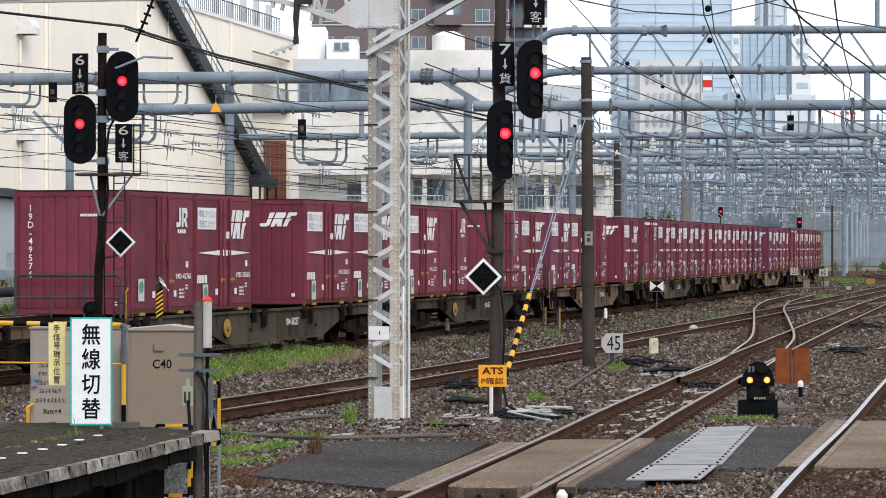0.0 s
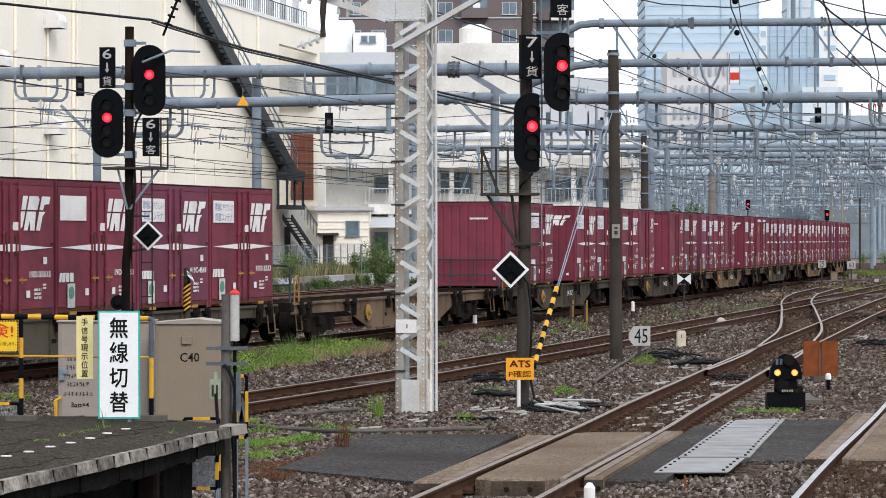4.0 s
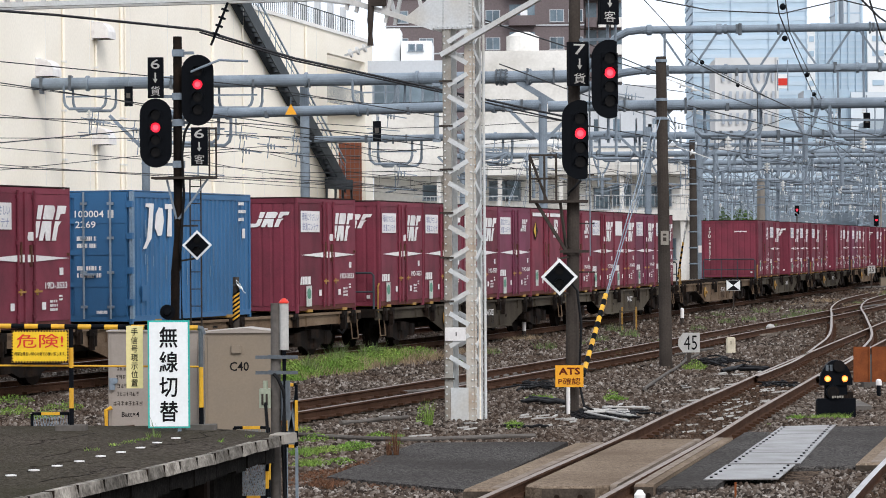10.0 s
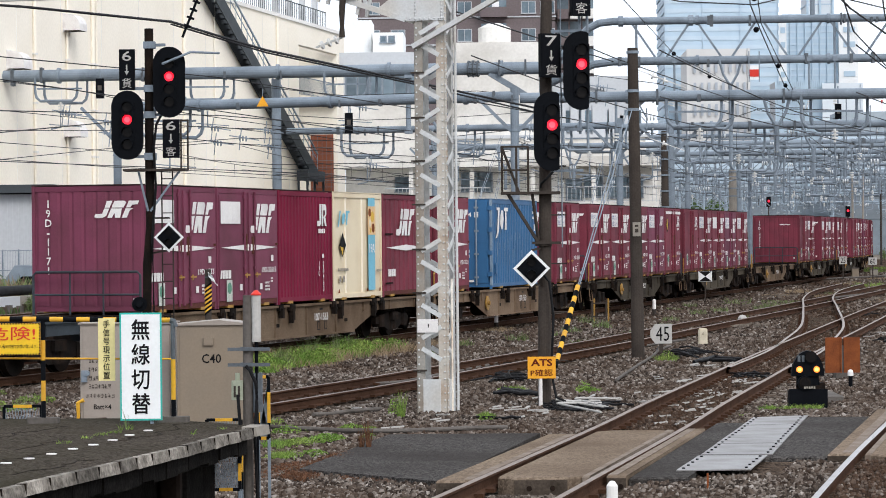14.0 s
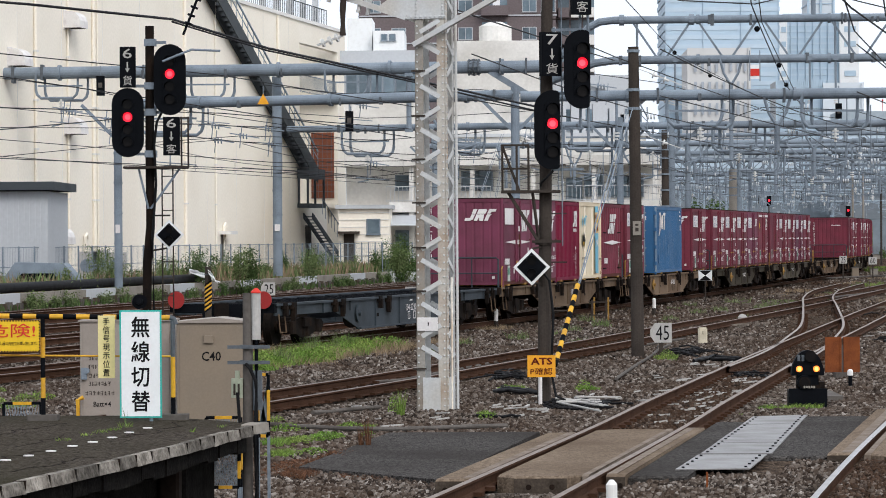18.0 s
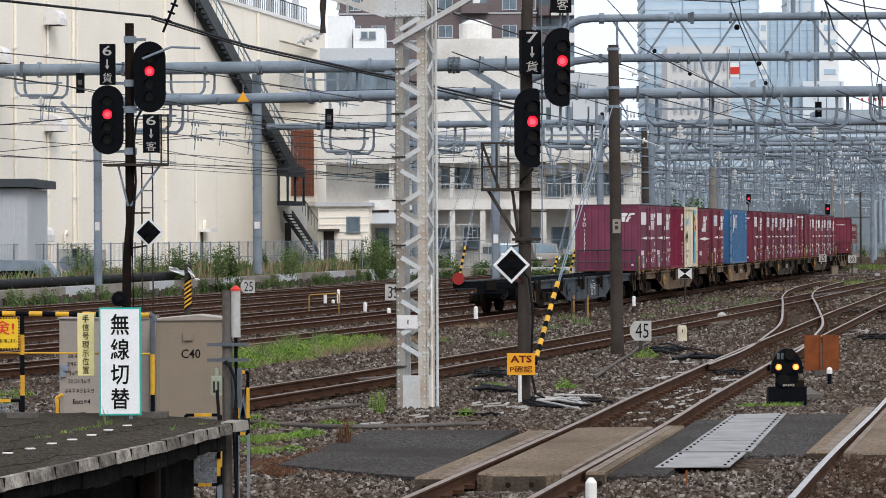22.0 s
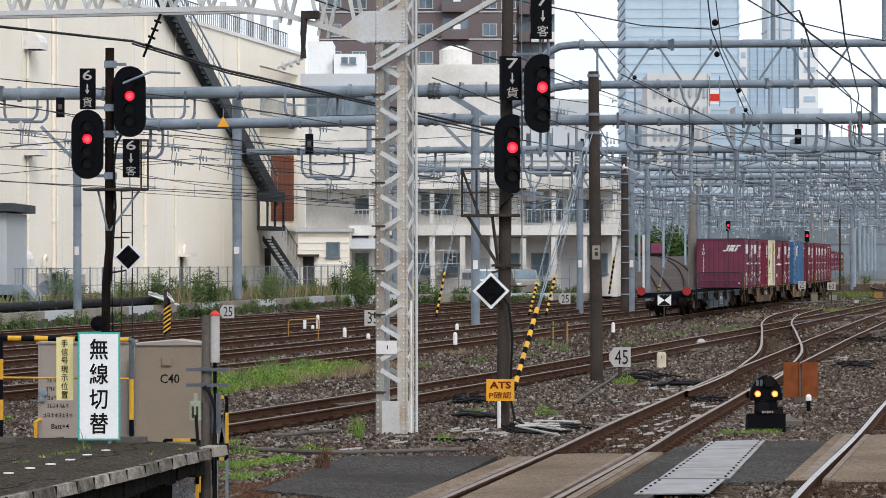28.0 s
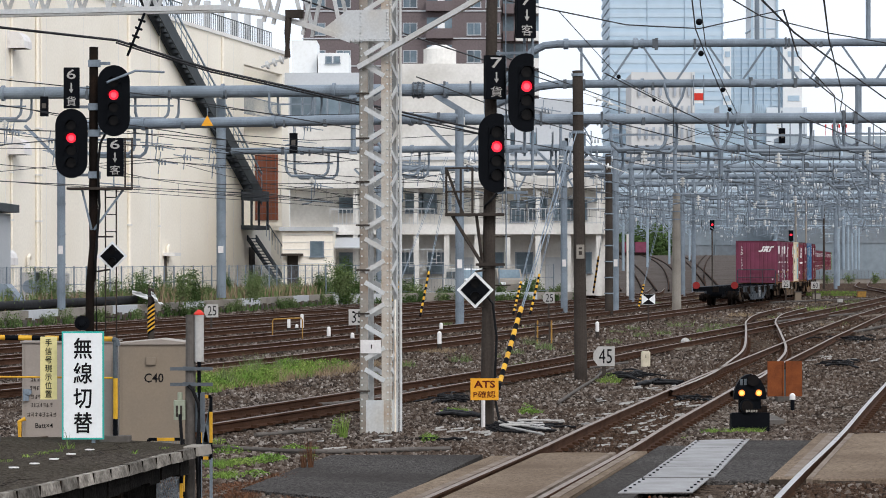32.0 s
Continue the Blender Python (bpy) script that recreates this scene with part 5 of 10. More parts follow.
for k, (x, z, n) in enumerate(((-0.36, 0.51, 0.4), (-0.36, 0.64, 0.3), (-0.36, 0.75, 0.3), (-0.36, 0.87, 0.32), (-0.36, 0.99, 0.3), (0.05, 0.51, 0.2), (0.05, 0.64, 0.2))):
    s = Shape()
    rnd = random.Random(k)
    u = x - n / 2
    while u < x + n / 2:
        q = rnd.uniform(0.035, 0.055)
        for v in rnd.sample((-0.024, -0.012, 0.0, 0.012, 0.024), 3):
            s.box(u, u + q * rnd.uniform(0.5, 0.8), -0.016, -0.013, z + v - 0.003, z + v + 0.003)
        v = u + q * rnd.uniform(0.1, 0.6)
        s.box(v, v + 0.007, -0.0165, -0.013, z - 0.028, z + 0.028)
        u += q
    tagged(part("note", s, POLE, c, "small unreadable black notes"), kind="stuff")
part("latch", Shape().box(-w + 0.02, -w + 0.1, -0.06, -0.01, 0.7, 0.86, cut=0.01).tube((-w + 0.1, -0.02, 0.82), (-w + 0.1, -0.08, 0.82), 0.04, 12), GALV, c)
part("hoop", Shape().pipe([(-w - 0.02, -0.1, 0), (-w - 0.02, -0.1, 0.42), (-w + 0.06, -0.1, 0.46)], 0.03, 8), YELLOW, c)


PALE_GREEN = mat("pale_green_switch_box", (0.30, 0.33, 0.25), 0.6, 0, 0.1, 4, 40, 0.05)


def service_post():
    p = thing("service_post", pose(0, 0, 0), "grey concrete post with steel clamps and cables at the platform corner", "post")
    x, y, zt = -1.74, 21.05, 2.00
    part("shaft", Shape().tube((x, y, GROUND), (x + 0.012, y, 2.00), 0.036, 16), CONCRETE, p)
    for z in (1.62, 1.51):
        part("clamp", Shape().box(x - 0.13, x + 0.17, y - 0.06, y - 0.05, z - 0.012, z + 0.012).tube((x, y, z - 0.014), (x, y, z + 0.014), 0.045, 16), CLAMP, p)
    part("cable", Shape().pipe([(x + 0.0, y - 0.06, 1.5), (x + 0.03, y - 0.08, 1.47), (x + 0.07, y - 0.085, 1.38), (x + 0.075, y - 0.085, 1.22), (x + 0.06, y - 0.08, 1.0), (x + 0.075, y - 0.08, 0.6), (x + 0.03, y - 0.08, 0.1)], 0.013, 8), RUBBER, p)
    part("cable", Shape().pipe([(x - 0.06, y - 0.06, 1.3), (x - 0.04, y - 0.07, 1.0), (x - 0.06, y - 0.07, 0.5), (x - 0.05, y - 0.07, 0.0)], 0.012, 8), RUBBER, p)
    part("conduit_box", Shape().box(x + 0.045, x + 0.11, y - 0.03, y + 0.03, zt - 0.83, zt - 0.55, cut=0.008), CLAMP, p)
    part("switch_box", Shape().box(x - 0.107, x - 0.025, y - 0.05, y + 0.04, zt - 0.74, zt - 0.605, cut=0.01).tube((x - 0.065, y, zt - 0.605), (x - 0.065, y, zt - 0.55), 0.018, 10), PALE_GREEN, p, "pale green switch box with small dark notes")
    part("note", Shape().box(x - 0.09, x - 0.075, y - 0.054, y - 0.051, zt - 0.72, zt - 0.64).box(x - 0.06, x - 0.045, y - 0.054, y - 0.051, zt - 0.72, zt - 0.64), POLE, p)
    q = x + 0.072
    s = thing("marker_post", pose(0, 0, 0), "white plastic marker post with a red cap", "post")
    z1 = 2.00
    part("shaft", Shape().tube((q, y - 0.02, z1 - 0.33), (q, y - 0.02, z1), 0.033, 14), DULL_WHITE, s)
    part("lower_pipe", Shape().tube((q, y - 0.02, GROUND), (q, y - 0.02, z1 - 0.33), 0.013, 12), BLACK, s)
    part("cap", Shape().tube((q, y - 0.02, z1), (q, y - 0.02, z1 + 0.01), 0.037, 14).tube((q, y - 0.02, z1 + 0.01), (q, y - 0.02, z1 + 0.036), 0.037, 14, 0.01), RED, s, "red cap")
    return p


service_post()
for x, y, z0, w, h in ((-1.68, 21.3, 0.97, 0.075, 0.44), (-1.94, 20.5, 0.67, 0.19, 0.24), (-2.14, 22.2, 0.53, 0.26, 0.52), (-3.79, 23.0, 0.62, 0.29, 0.5)):
    g = thing("barrier_frame", pose(x, y, 0), "small yellow and black edged mesh barrier by the platform end", "barrier", "platform end barriers")
    for a, b in (((0, z0), (0, z0 + h)), ((0, z0 + h), (w, z0 + h)), ((w, z0 + h), (w, z0)), ((0, z0), (w, z0))):
        for k in range(4):
            p, q = Vector((a[0], 0, a[1])), Vector((b[0], 0, b[1]))
            part("frame_length", Shape().beam(p.lerp(q, k / 4), p.lerp(q, (k + 1) / 4), 0.022), YELLOW if k % 3 else BLACK, g)
    for lx in (0, w):
        part("leg", Shape().beam((lx, 0, GROUND), (lx, 0, z0), 0.02), GALV, g)
    m = Shape()
    for k in range(14):
        u = w * k / 13
        m.beam((u, 0, z0), (min(w, u + 0.1), 0, z0 + h), 0.004).beam((u, 0, z0), (max(0, u - 0.1), 0, z0 + h), 0.004)
    tagged(part("mesh", m, GALV, g), kind="stuff")


# ---- lattice mast ----
def lattice_mast():
    m = thing("lattice_mast", pose(-0.836, 44.6, 0, 0, 0, -15), "white riveted lattice steel mast with rust streaks and a haunched beam", "mast")
    W, top = 0.235, 9.0
    corners = ((-W, -W), (W, -W), (W, W), (-W, W))
    for k, (x, y) in enumerate(corners):
        s, wide = Shape(), 0.13 if y < 0 else 0.085
        s.box(x - 0.01 if x > 0 else x, x if x > 0 else x + 0.01, min(y, y - math.copysign(wide, y)), max(y, y - math.copysign(wide, y)), GROUND, top)
        s.box(min(x, x - math.copysign(wide, x)), max(x, x - math.copysign(wide, x)), y - 0.01 if y > 0 else y, y if y > 0 else y + 0.01, GROUND, top)
        part("leg_angle", s, RUST_STEEL if k in (0, 1) else WHITE_STEEL, m, "rust-streaked leg angle" if k in (0, 1) else "")
    step = 0.325
    n = int((top - 0.7) / step)
    for face in range(4):
        for k in range(n):
            z0 = 0.59 + k * step
            z1 = z0 + 0.17
            u0, u1 = (-W + 0.085, W - 0.085) if k % 2 else (W - 0.085, -W + 0.085)
            e = W + 0.006
            pts = {0: ((u0, -e, z0), (u1, -e, z1)), 1: ((e, u0, z0), (e, u1, z1)), 2: ((u0, e, z0), (u1, e, z1)), 3: ((-e, u0, z0), (-e, u1, z1))}[face]
            part("lacing_bar", Shape().beam(*pts, 0.012, 0.068, (0, 0, 1)), WHITE_STEEL, m)
    r = Shape()
    for x in (-W + 0.035, W - 0.035):
        z = GROUND + 0.1
        while z < top - 0.2:
            r.ball((x, -W - 0.004, z), 0.015, 6).ball((W + 0.004, x, z), 0.015, 6)
            z += 0.107
    tagged(part("rivets", r, WHITE_STEEL, m), kind="stuff")
    part("base_panel", Shape().box(-W + 0.1, W - 0.1, -W - 0.012, -W + 0.006, GROUND, 0.30).box(W - 0.006, W + 0.012, -W + 0.1, W - 0.1, GROUND, 0.30), WHITE_STEEL, m)
    part("number_plate", Shape().box(-W + 0.02, W - 0.13, -W - 0.03, -W - 0.022, 1.0, 1.2), LOGO, m, "white plate with a short black bar")
    part("plate_bar", Shape().box(-0.05, -0.035, -W - 0.034, -W - 0.03, 1.07, 1.13), INK, m)
    for z in (0.42, 1.58, 2.23, 2.9, 3.55, 4.2, 4.87):
        part("strap", Shape().box(-W - 0.05, -W + 0.16, -W - 0.03, -W - 0.012, z, z + 0.025), POLE, m)
    part("drain_rod", Shape().tube((W + 0.05, 0.18, GROUND), (W + 0.05, 0.18, top), 0.022, 8), WHITE_STEEL, m)
    part("drain_rod", Shape().tube((W + 0.02, -0.02, GROUND), (W + 0.02, -0.02, 1.8), 0.015, 8), RUST_STEEL, m)
    # gusset and haunched lattice beam
    z0 = 5.66
    for y in (-W - 0.024, W + 0.012):
        part("gusset", Shape().plate([(W, z0), (W, z0 + 0.47), (-0.42, z0 + 0.47), (-0.83, z0 + 0.17), (-0.36, z0)], y, y + 0.012), WHITE_STEEL, m, "pale riveted gusset plate")
    g = Shape()
    for k in range(9):
        g.ball((-0.36 + k * 0.075, -W - 0.028, z0 + 0.03), 0.016, 6)
        g.ball((W - 0.03, -W - 0.028, z0 + 0.03 + k * 0.05), 0.016, 6).ball((-W + 0.03, -W - 0.028, z0 + 0.03 + k * 0.05), 0.016, 6)
        g.ball((-0.36 - 0.05 * k, -W - 0.028, z0 + 0.02 + 0.0185 * k), 0.016, 6)
    tagged(part("rivets", g, WHITE_STEEL, m), kind="stuff")
    for y in (-W, W):
        low = [(-0.36, z0 + 0.02), (-1.0, z0 + 0.24), (-1.7, z0 + 0.46), (-2.4, z0 + 0.56), (-8.5, z0 + 0.58)]
        for (xa, za), (xb, zb) in zip(low, low[1:]):
            part("bottom_chord", Shape().beam((xa, y, za), (xb, y, zb), 0.1, 0.075), WHITE_STEEL, m)
        part("top_chord", Shape().beam((-8.5, y, z0 + 1.5), (W, y, z0 + 1.5), 0.1, 0.075), WHITE_STEEL, m)
        for k in range(13):
            x0 = -0.5 - k * 0.62
            zz = float(np.interp(-x0, [0.36, 1.0, 1.7, 2.4, 8.5], [z0 + 0.02, z0 + 0.24, z0 + 0.46, z0 + 0.56, z0 + 0.58]))
            part("web_bar", Shape().beam((x0, y, zz), (x0 - 0.31, y, z0 + 1.5), 0.05, 0.05), WHITE_STEEL, m)
            part("web_bar", Shape().beam((x0 - 0.62, y, zz + 0.05), (x0 - 0.31, y, z0 + 1.5), 0.05, 0.05), WHITE_STEEL, m)
    part("side_strut", Shape().beam((-W, -W - 0.05, 5.27), (2.1, -W - 0.3, 6.45), 0.09, 0.075), WHITE_STEEL, m)
    part("insulator_arm", Shape().beam((-1.1, -0.3, z0 + 0.43), (-1.36, -0.3, z0 + 0.43), 0.1, 0.12).pipe([(-1.32, -0.3, z0 + 0.45), (-1.34, -0.3, z0 + 0.15), (-1.34, -0.3, z0 - 0.22)], 0.05, 8), POLE, m)
    s = Shape().beam((-1.34, -0.3, z0 - 0.22), (-1.75, -0.3, z0 - 0.36), 0.03)
    for k in range(3):
        q = Vector((-1.42 - 0.11 * k, -0.3, z0 - 0.25 - 0.037 * k))
        s.tube(q, q + Vector((-0.03, 0, -0.01)), 0.065, 10)
    part("insulator", s, PORCELAIN, m)
    s = Shape().beam((-3.62, -0.3, z0 + 0.5), (-3.9, -0.3, z0 - 0.15), 0.03)
    for k in range(4):
        q = Vector((-3.66 - 0.05 * k, -0.3, z0 + 0.4 - 0.12 * k))
        s.tube(q, q + Vector((-0.012, 0, -0.03)), 0.06, 10)
    part("insulator", s, BLACK, m)
    return m


lattice_mast()


# ---- colour-light signals ----
def signal_head(parent, x, y, z0, z1, yaw, lit, lamps=4, wide=0.56, cut=None):
    """A long black backplate with round ends, a lamp box, and hooded lenses of which one may be lit."""
    h = z1 - z0
    base = Matrix.Translation((x, y, z0)) @ Matrix.Rotation(radians(yaw), 4, "Z")
    r = wide / 2
    ring = [(r * math.cos(a), h - r + r * math.sin(a)) for a in np.linspace(0, math.pi, 13)] + [(-r * math.cos(a), r - r * math.sin(a)) for a in np.linspace(0, math.pi, 13)]
    if cut:
        ring = [(min(px, cut), pz) for px, pz in ring]
    head = part("backplate", Shape().plate(ring, 0.0, 0.02), BLACK, parent, m=base)
    part("lamp_box", Shape().box(-0.12, 0.12, 0.02, 0.22, 0.2, h - 0.2, cut=0.02).box(-0.125, 0.125, -0.012, 0.0, h * 0.18, h * 0.83), BLACK, head)
    for k in range(lamps):
        z = h * (0.76 - 0.18 * k)
        hood = Shape()
        arc = np.linspace(-0.2, math.pi + 0.2, 10)
        rings = [[hood.bm.verts.new((rad * math.cos(a), y, z + rad * math.sin(a))) for a in arc] for rad, y in ((0.1, 0.0), (0.1, -0.11), (0.094, -0.11), (0.094, 0.0))]
        for p0, p1 in zip(rings, rings[1:] + rings[:1]):
            for i in range(9):
                hood.bm.faces.new((p0[i], p0[i + 1], p1[i + 1], p1[i]))
        part("hood", hood, BLACK, head)
        part("lens", Shape().tube((0, -0.022, z), (0, -0.004, z), 0.085, 18), RED_LAMP if k == lit else LENS_DARK, head, "lit red lens" if k == lit else "dark lens")
        if k == lit:
            part("lens_core", Shape().tube((0, -0.026, z), (0, -0.021, z), 0.05, 18), RED_CORE, head, "bright core of the lit lens")
    return head


def route_board(parent, x, y, z0, z1, wide, words, yaw=0.0):
    """A black route board with pale characters, one above another."""
    p = part("route_board", Shape().box(-wide / 2, wide / 2, 0, 0.12, 0, z1 - z0, cut=0.01), BLACK, parent, m=Matrix.Translation((x, y, z0)) @ Matrix.Rotation(radians(yaw), 4, "Z"))
    n = len(words)
    for k, ch in enumerate(words):
        hh = (z1 - z0) * 0.24
        z = (z1 - z0) * (1 - (k + 0.5) / n)
        if ch == "↓":
            part("arrow", Shape().box(-0.012, 0.012, -0.008, -0.004, z - hh * 0.3, z + hh * 0.5).plate([(-0.04, z - hh * 0.15), (0, z - hh * 0.55), (0.04, z - hh * 0.15)], -0.008, -0.004), DULL_WHITE, p)
        else:
            part("character", lettering(ch, hh, DULL_WHITE, wide * 0.6, 0.006, bold=0.006 if ch.isdigit() else 0.0), None, p, m=Matrix.Translation((0, 0, z)))
    return p


def left_signal():
    d = 52
    s = thing("signal_mast", pose(0, 0, 0), "dark leaning post with two black four-lamp signals showing red", "signal", "yard signals")
    top, foot = Vector((-5.96, 52.00, 6.13)), Vector((-6.06, 52.00, 1.05))
    foot.z = GROUND
    part("post", Shape().pipe([foot, foot.lerp(top, 0.35) + Vector((-0.0, 0, 0)), foot.lerp(top, 0.45) + Vector((0.05, 0, 0)), foot.lerp(top, 0.6) + Vector((0.03, 0, 0)), top], 0.078, 14), WAGON_DARK, s)
    signal_head(s, -5.59, d - 0.2, 4.56, 5.80, 0, 1)
    signal_head(s, -6.33, d - 0.2, 3.83, 5.04, 0, 1)
    route_board(s, -6.33, d - 0.2, 5.05, 5.76, 0.27, "6↓貨")
    route_board(s, -5.57, d - 0.2, 3.86, 4.53, 0.29, "6↓客")
    for z, x in ((5.84, -5.67), (5.08, -6.21), (4.62, -5.67), (3.89, -6.26)):
        part("bracket", Shape().beam((-5.95, d, z), (x, d - 0.05, z), 0.05).box(-6.05, -5.85, d - 0.1, d + 0.1, z - 0.06, z + 0.06), GALV, s)
    z = 3.65
    x0, x1 = -6.41, -5.32
    part("walkway", Shape().box(x0, x1, d - 0.25, d + 0.3, z - 0.02, z + 0.02), POLE, s)
    for a, b in (((x0 + 0.25, z), (-5.99, z - 0.72)), ((x1 - 0.1, z), (-5.95, z - 0.72))):
        part("strut", Shape().beam((a[0], d - 0.1, a[1]), (b[0], d - 0.1, b[1]), 0.035), GALV, s)
    for x, zz in ((x1, 0.9), (x1 - 0.12, 0.9)):
        part("guard_rail", Shape().tube((x, d + 0.25, z), (x, d + 0.25, z + zz), 0.016, 6), POLE, s)
    part("guard_rail", Shape().tube((x1 - 0.3, d + 0.25, z + 0.88), (x1, d + 0.25, z + 0.88), 0.016, 6), POLE, s)
    lx0, lx1 = -5.77, -5.58
    for x in (lx0, lx1):
        part("ladder_rail", Shape().tube((x, d + 0.1, GROUND), (x, d + 0.1, z), 0.013, 6), POLE, s)
    zz = 0.2
    while zz < z:
        part("rung", Shape().tube((lx0, d + 0.1, zz), (lx1, d + 0.1, zz), 0.01, 6), POLE, s)
        zz += 0.3
    part("cable", Shape().pipe([(-5.75, d - 0.1, z + 0.95), (-5.83, d - 0.12, z + 0.8), (-5.88, d - 0.12, z + 0.4), (-5.85, d - 0.12, z - 0.3), (-5.92, d - 0.12, z - 1.2), (-5.9, d - 0.12, 1.0)], 0.022, 8), RUBBER, s)
    part("lamp_arm", Shape().pipe([(-5.68, 51.50, 5.48), (-5.46, 51.60, 5.58), (-5.21, 51.80, 5.70), (-4.75, 52.20, 5.70)], 0.022, 6), GALV, s)
    diamond(s, -5.61, 51.70, 2.47, 0.262, 0)
    part("arm", Shape().beam((-5.98, d, 2.81), (-5.61, d - 0.15, 2.81), 0.03), POLE, s)
    part("arm", Shape().beam((-5.98, d, 2.19), (-5.65, d - 0.15, 2.24), 0.03), POLE, s)
    part("bell", Shape().tube((-6.12, 51.60, 1.31), (-6.14, 51.70, 1.31), 0.13, 18).tube((-6.12, 51.55, 1.32), (-6.12, 51.60, 1.31), 0.06, 12), BLACK, s, "round black bell")
    return s


def diamond(parent, x, y, z, r, yaw):
    m = Matrix.Translation((x, y, z)) @ Matrix.Rotation(radians(yaw), 4, "Z")
    p = part("diamond_signal", Shape().plate([(-r, 0), (0, -r), (r, 0), (0, r)], 0, 0.015), BOARD, parent, "black diamond signal edged in white", m)
    q = r * 0.8
    part("black_face", Shape().plate([(-q, 0), (0, -q), (q, 0), (0, q)], -0.006, -0.001), BLACK, p)
    for z0 in (0.35 * r, -0.35 * r):
        part("lens", Shape().tube((0, -0.014, z0), (0, -0.007, z0), 0.24 * r, 14), LENS_DARK, p)
        hood = Shape()
        arc = np.linspace(0, math.pi, 8)
        rings = [[hood.bm.verts.new((q2 * r * math.cos(a), y, z0 + q2 * r * math.sin(a))) for a in arc] for q2, y in ((0.29, -0.007), (0.28, -0.12), (0.25, -0.12), (0.26, -0.007))]
        for p0, p1 in zip(rings, rings[1:] + rings[:1]):
            for i in range(7):
                hood.bm.faces.new((p0[i], p0[i + 1], p1[i + 1], p1[i]))
        part("hood", hood, BLACK, p)
    part("back_box", Shape().box(-0.1, 0.1, 0.015, 0.16, -0.14, 0.14), BLACK, p)
    return p


def right_signal():
    d = 45.9
    s = thing("signal_mast", pose(0, 0, 0), "dark concrete post with two black four-lamp signals showing red", "signal", "yard signals")
    x = 0.83
    part("post", Shape().tube((0.80, d, GROUND - 0.05), (0.90, d, 7.0), 0.105, 16, 0.085), POLE, s)
    for z in np.arange(0.5, 6.5, 0.75):
        part("step_iron", Shape().tube((x, d, z), (x + 0.34, d, z), 0.012, 6), POLE, s)
    signal_head(s, 1.41, d - 0.35, 4.35, 5.56, 8, 1, cut=0.115)
    signal_head(s, 0.95, d - 0.35, 3.42, 4.64, 8, 1, cut=0.115)
    route_board(s, 0.95, d - 0.3, 4.86, 5.53, 0.33, "7↓貨", 25)
    route_board(s, 1.42, d - 0.3, 5.80, 6.50, 0.31, "7↓客", 20)
    for xx, za, zb in ((1.39, 3.99, 6.9), (1.51, 3.77, 6.9), (1.10, 2.25, 6.9)):
        part("support_tube", Shape().tube((xx, d - 0.1, za), (xx, d - 0.1, zb), 0.022 if xx > 1.2 else 0.01, 8), GALV, s)
    for z in (5.58, 4.60, 4.06, 3.43):
        part("bracket", Shape().beam((x, d, z), (1.43, d - 0.15, z), 0.04), GALV, s)
    z = 3.09
    x0, x1 = 0.16, 1.07
    part("walkway", Shape().box(x0, x1, d - 0.3, d + 0.3, z - 0.02, z + 0.02), POLE, s)
    for xx in (x0 + 0.02, x0 + 0.24, x0 + 0.42):
        part("guard_post", Shape().beam((xx, d - 0.28, z), (xx, d - 0.28, z + 0.72), 0.035), POLE, s)
    for zz in (0.35, 0.71):
        part("guard_rail", Shape().beam((x0, d - 0.28, z + zz), (x0 + 0.43, d - 0.28, z + zz), 0.03), POLE, s)
    part("strut", Shape().beam((x0 + 0.02, d - 0.25, z + 0.7), (x0 + 0.28, d - 0.25, z), 0.04), POLE, s)
    part("strut", Shape().beam((x0 + 0.1, d - 0.2, z), (0.74, d - 0.1, 2.31), 0.045), POLE, s)
    part("strut", Shape().beam((0.64, d - 0.2, z), (0.73, d - 0.1, 2.37), 0.035), POLE, s)
    part("collar", Shape().tube((x - 0.02, d, 2.27), (x - 0.02, d, 2.36), 0.13, 16).box(x - 0.2, x + 0.25, d - 0.14, d - 0.1, 2.30, 2.34), POLE, s)
    part("cable", Shape().pipe([(0.96, 45.60, 3.41), (0.86, 45.60, 3.30), (0.78, 45.70, 3.23), (0.77, 45.75, 3.18)], 0.02, 8), RUBBER, s)
    part("cable", Shape().pipe([(0.76, 45.70, 1.89), (0.89, 45.70, 1.72), (0.95, 45.70, 1.20), (0.91, 45.70, 0.33), (0.98, 45.60, -0.05), (1.11, 45.40, -0.10)], 0.02, 8), RUBBER, s)
    diamond(s, 0.62, 45.60, 1.93, 0.285, 0)
    part("arm", Shape().beam((x, d, 2.25), (0.63, d - 0.2, 2.21), 0.03), POLE, s)
    part("arm", Shape().beam((x, d, 1.66), (0.63, d - 0.2, 1.69), 0.03), POLE, s)
    return s


left_signal()
right_signal()
bx, by, bz = 0.76, 45.60, 0.41
b = thing("ats_board", pose(bx, by, bz - 0.17), "small orange-yellow board with dark lettering at the signal post", "sign")
part("panel", Shape().box(-0.215, 0.215, 0, 0.012, 0, 0.335), ORANGE, b)
part("lettering", lettering("ATS", 0.11, DARK_RED_INK, 0.33, 0.006, bold=0.03), None, b, m=Matrix.Translation((0, 0, 0.245)))
part("lettering", lettering("P確認", 0.105, DARK_RED_INK, 0.34, 0.006, bold=0.008), None, b, m=Matrix.Translation((0, 0, 0.09)))
part("stake", Shape().tube((-0.02, 0.03, -0.6), (-0.02, 0.03, 0.1), 0.03, 10), LOGO, b, "white pipe stake")


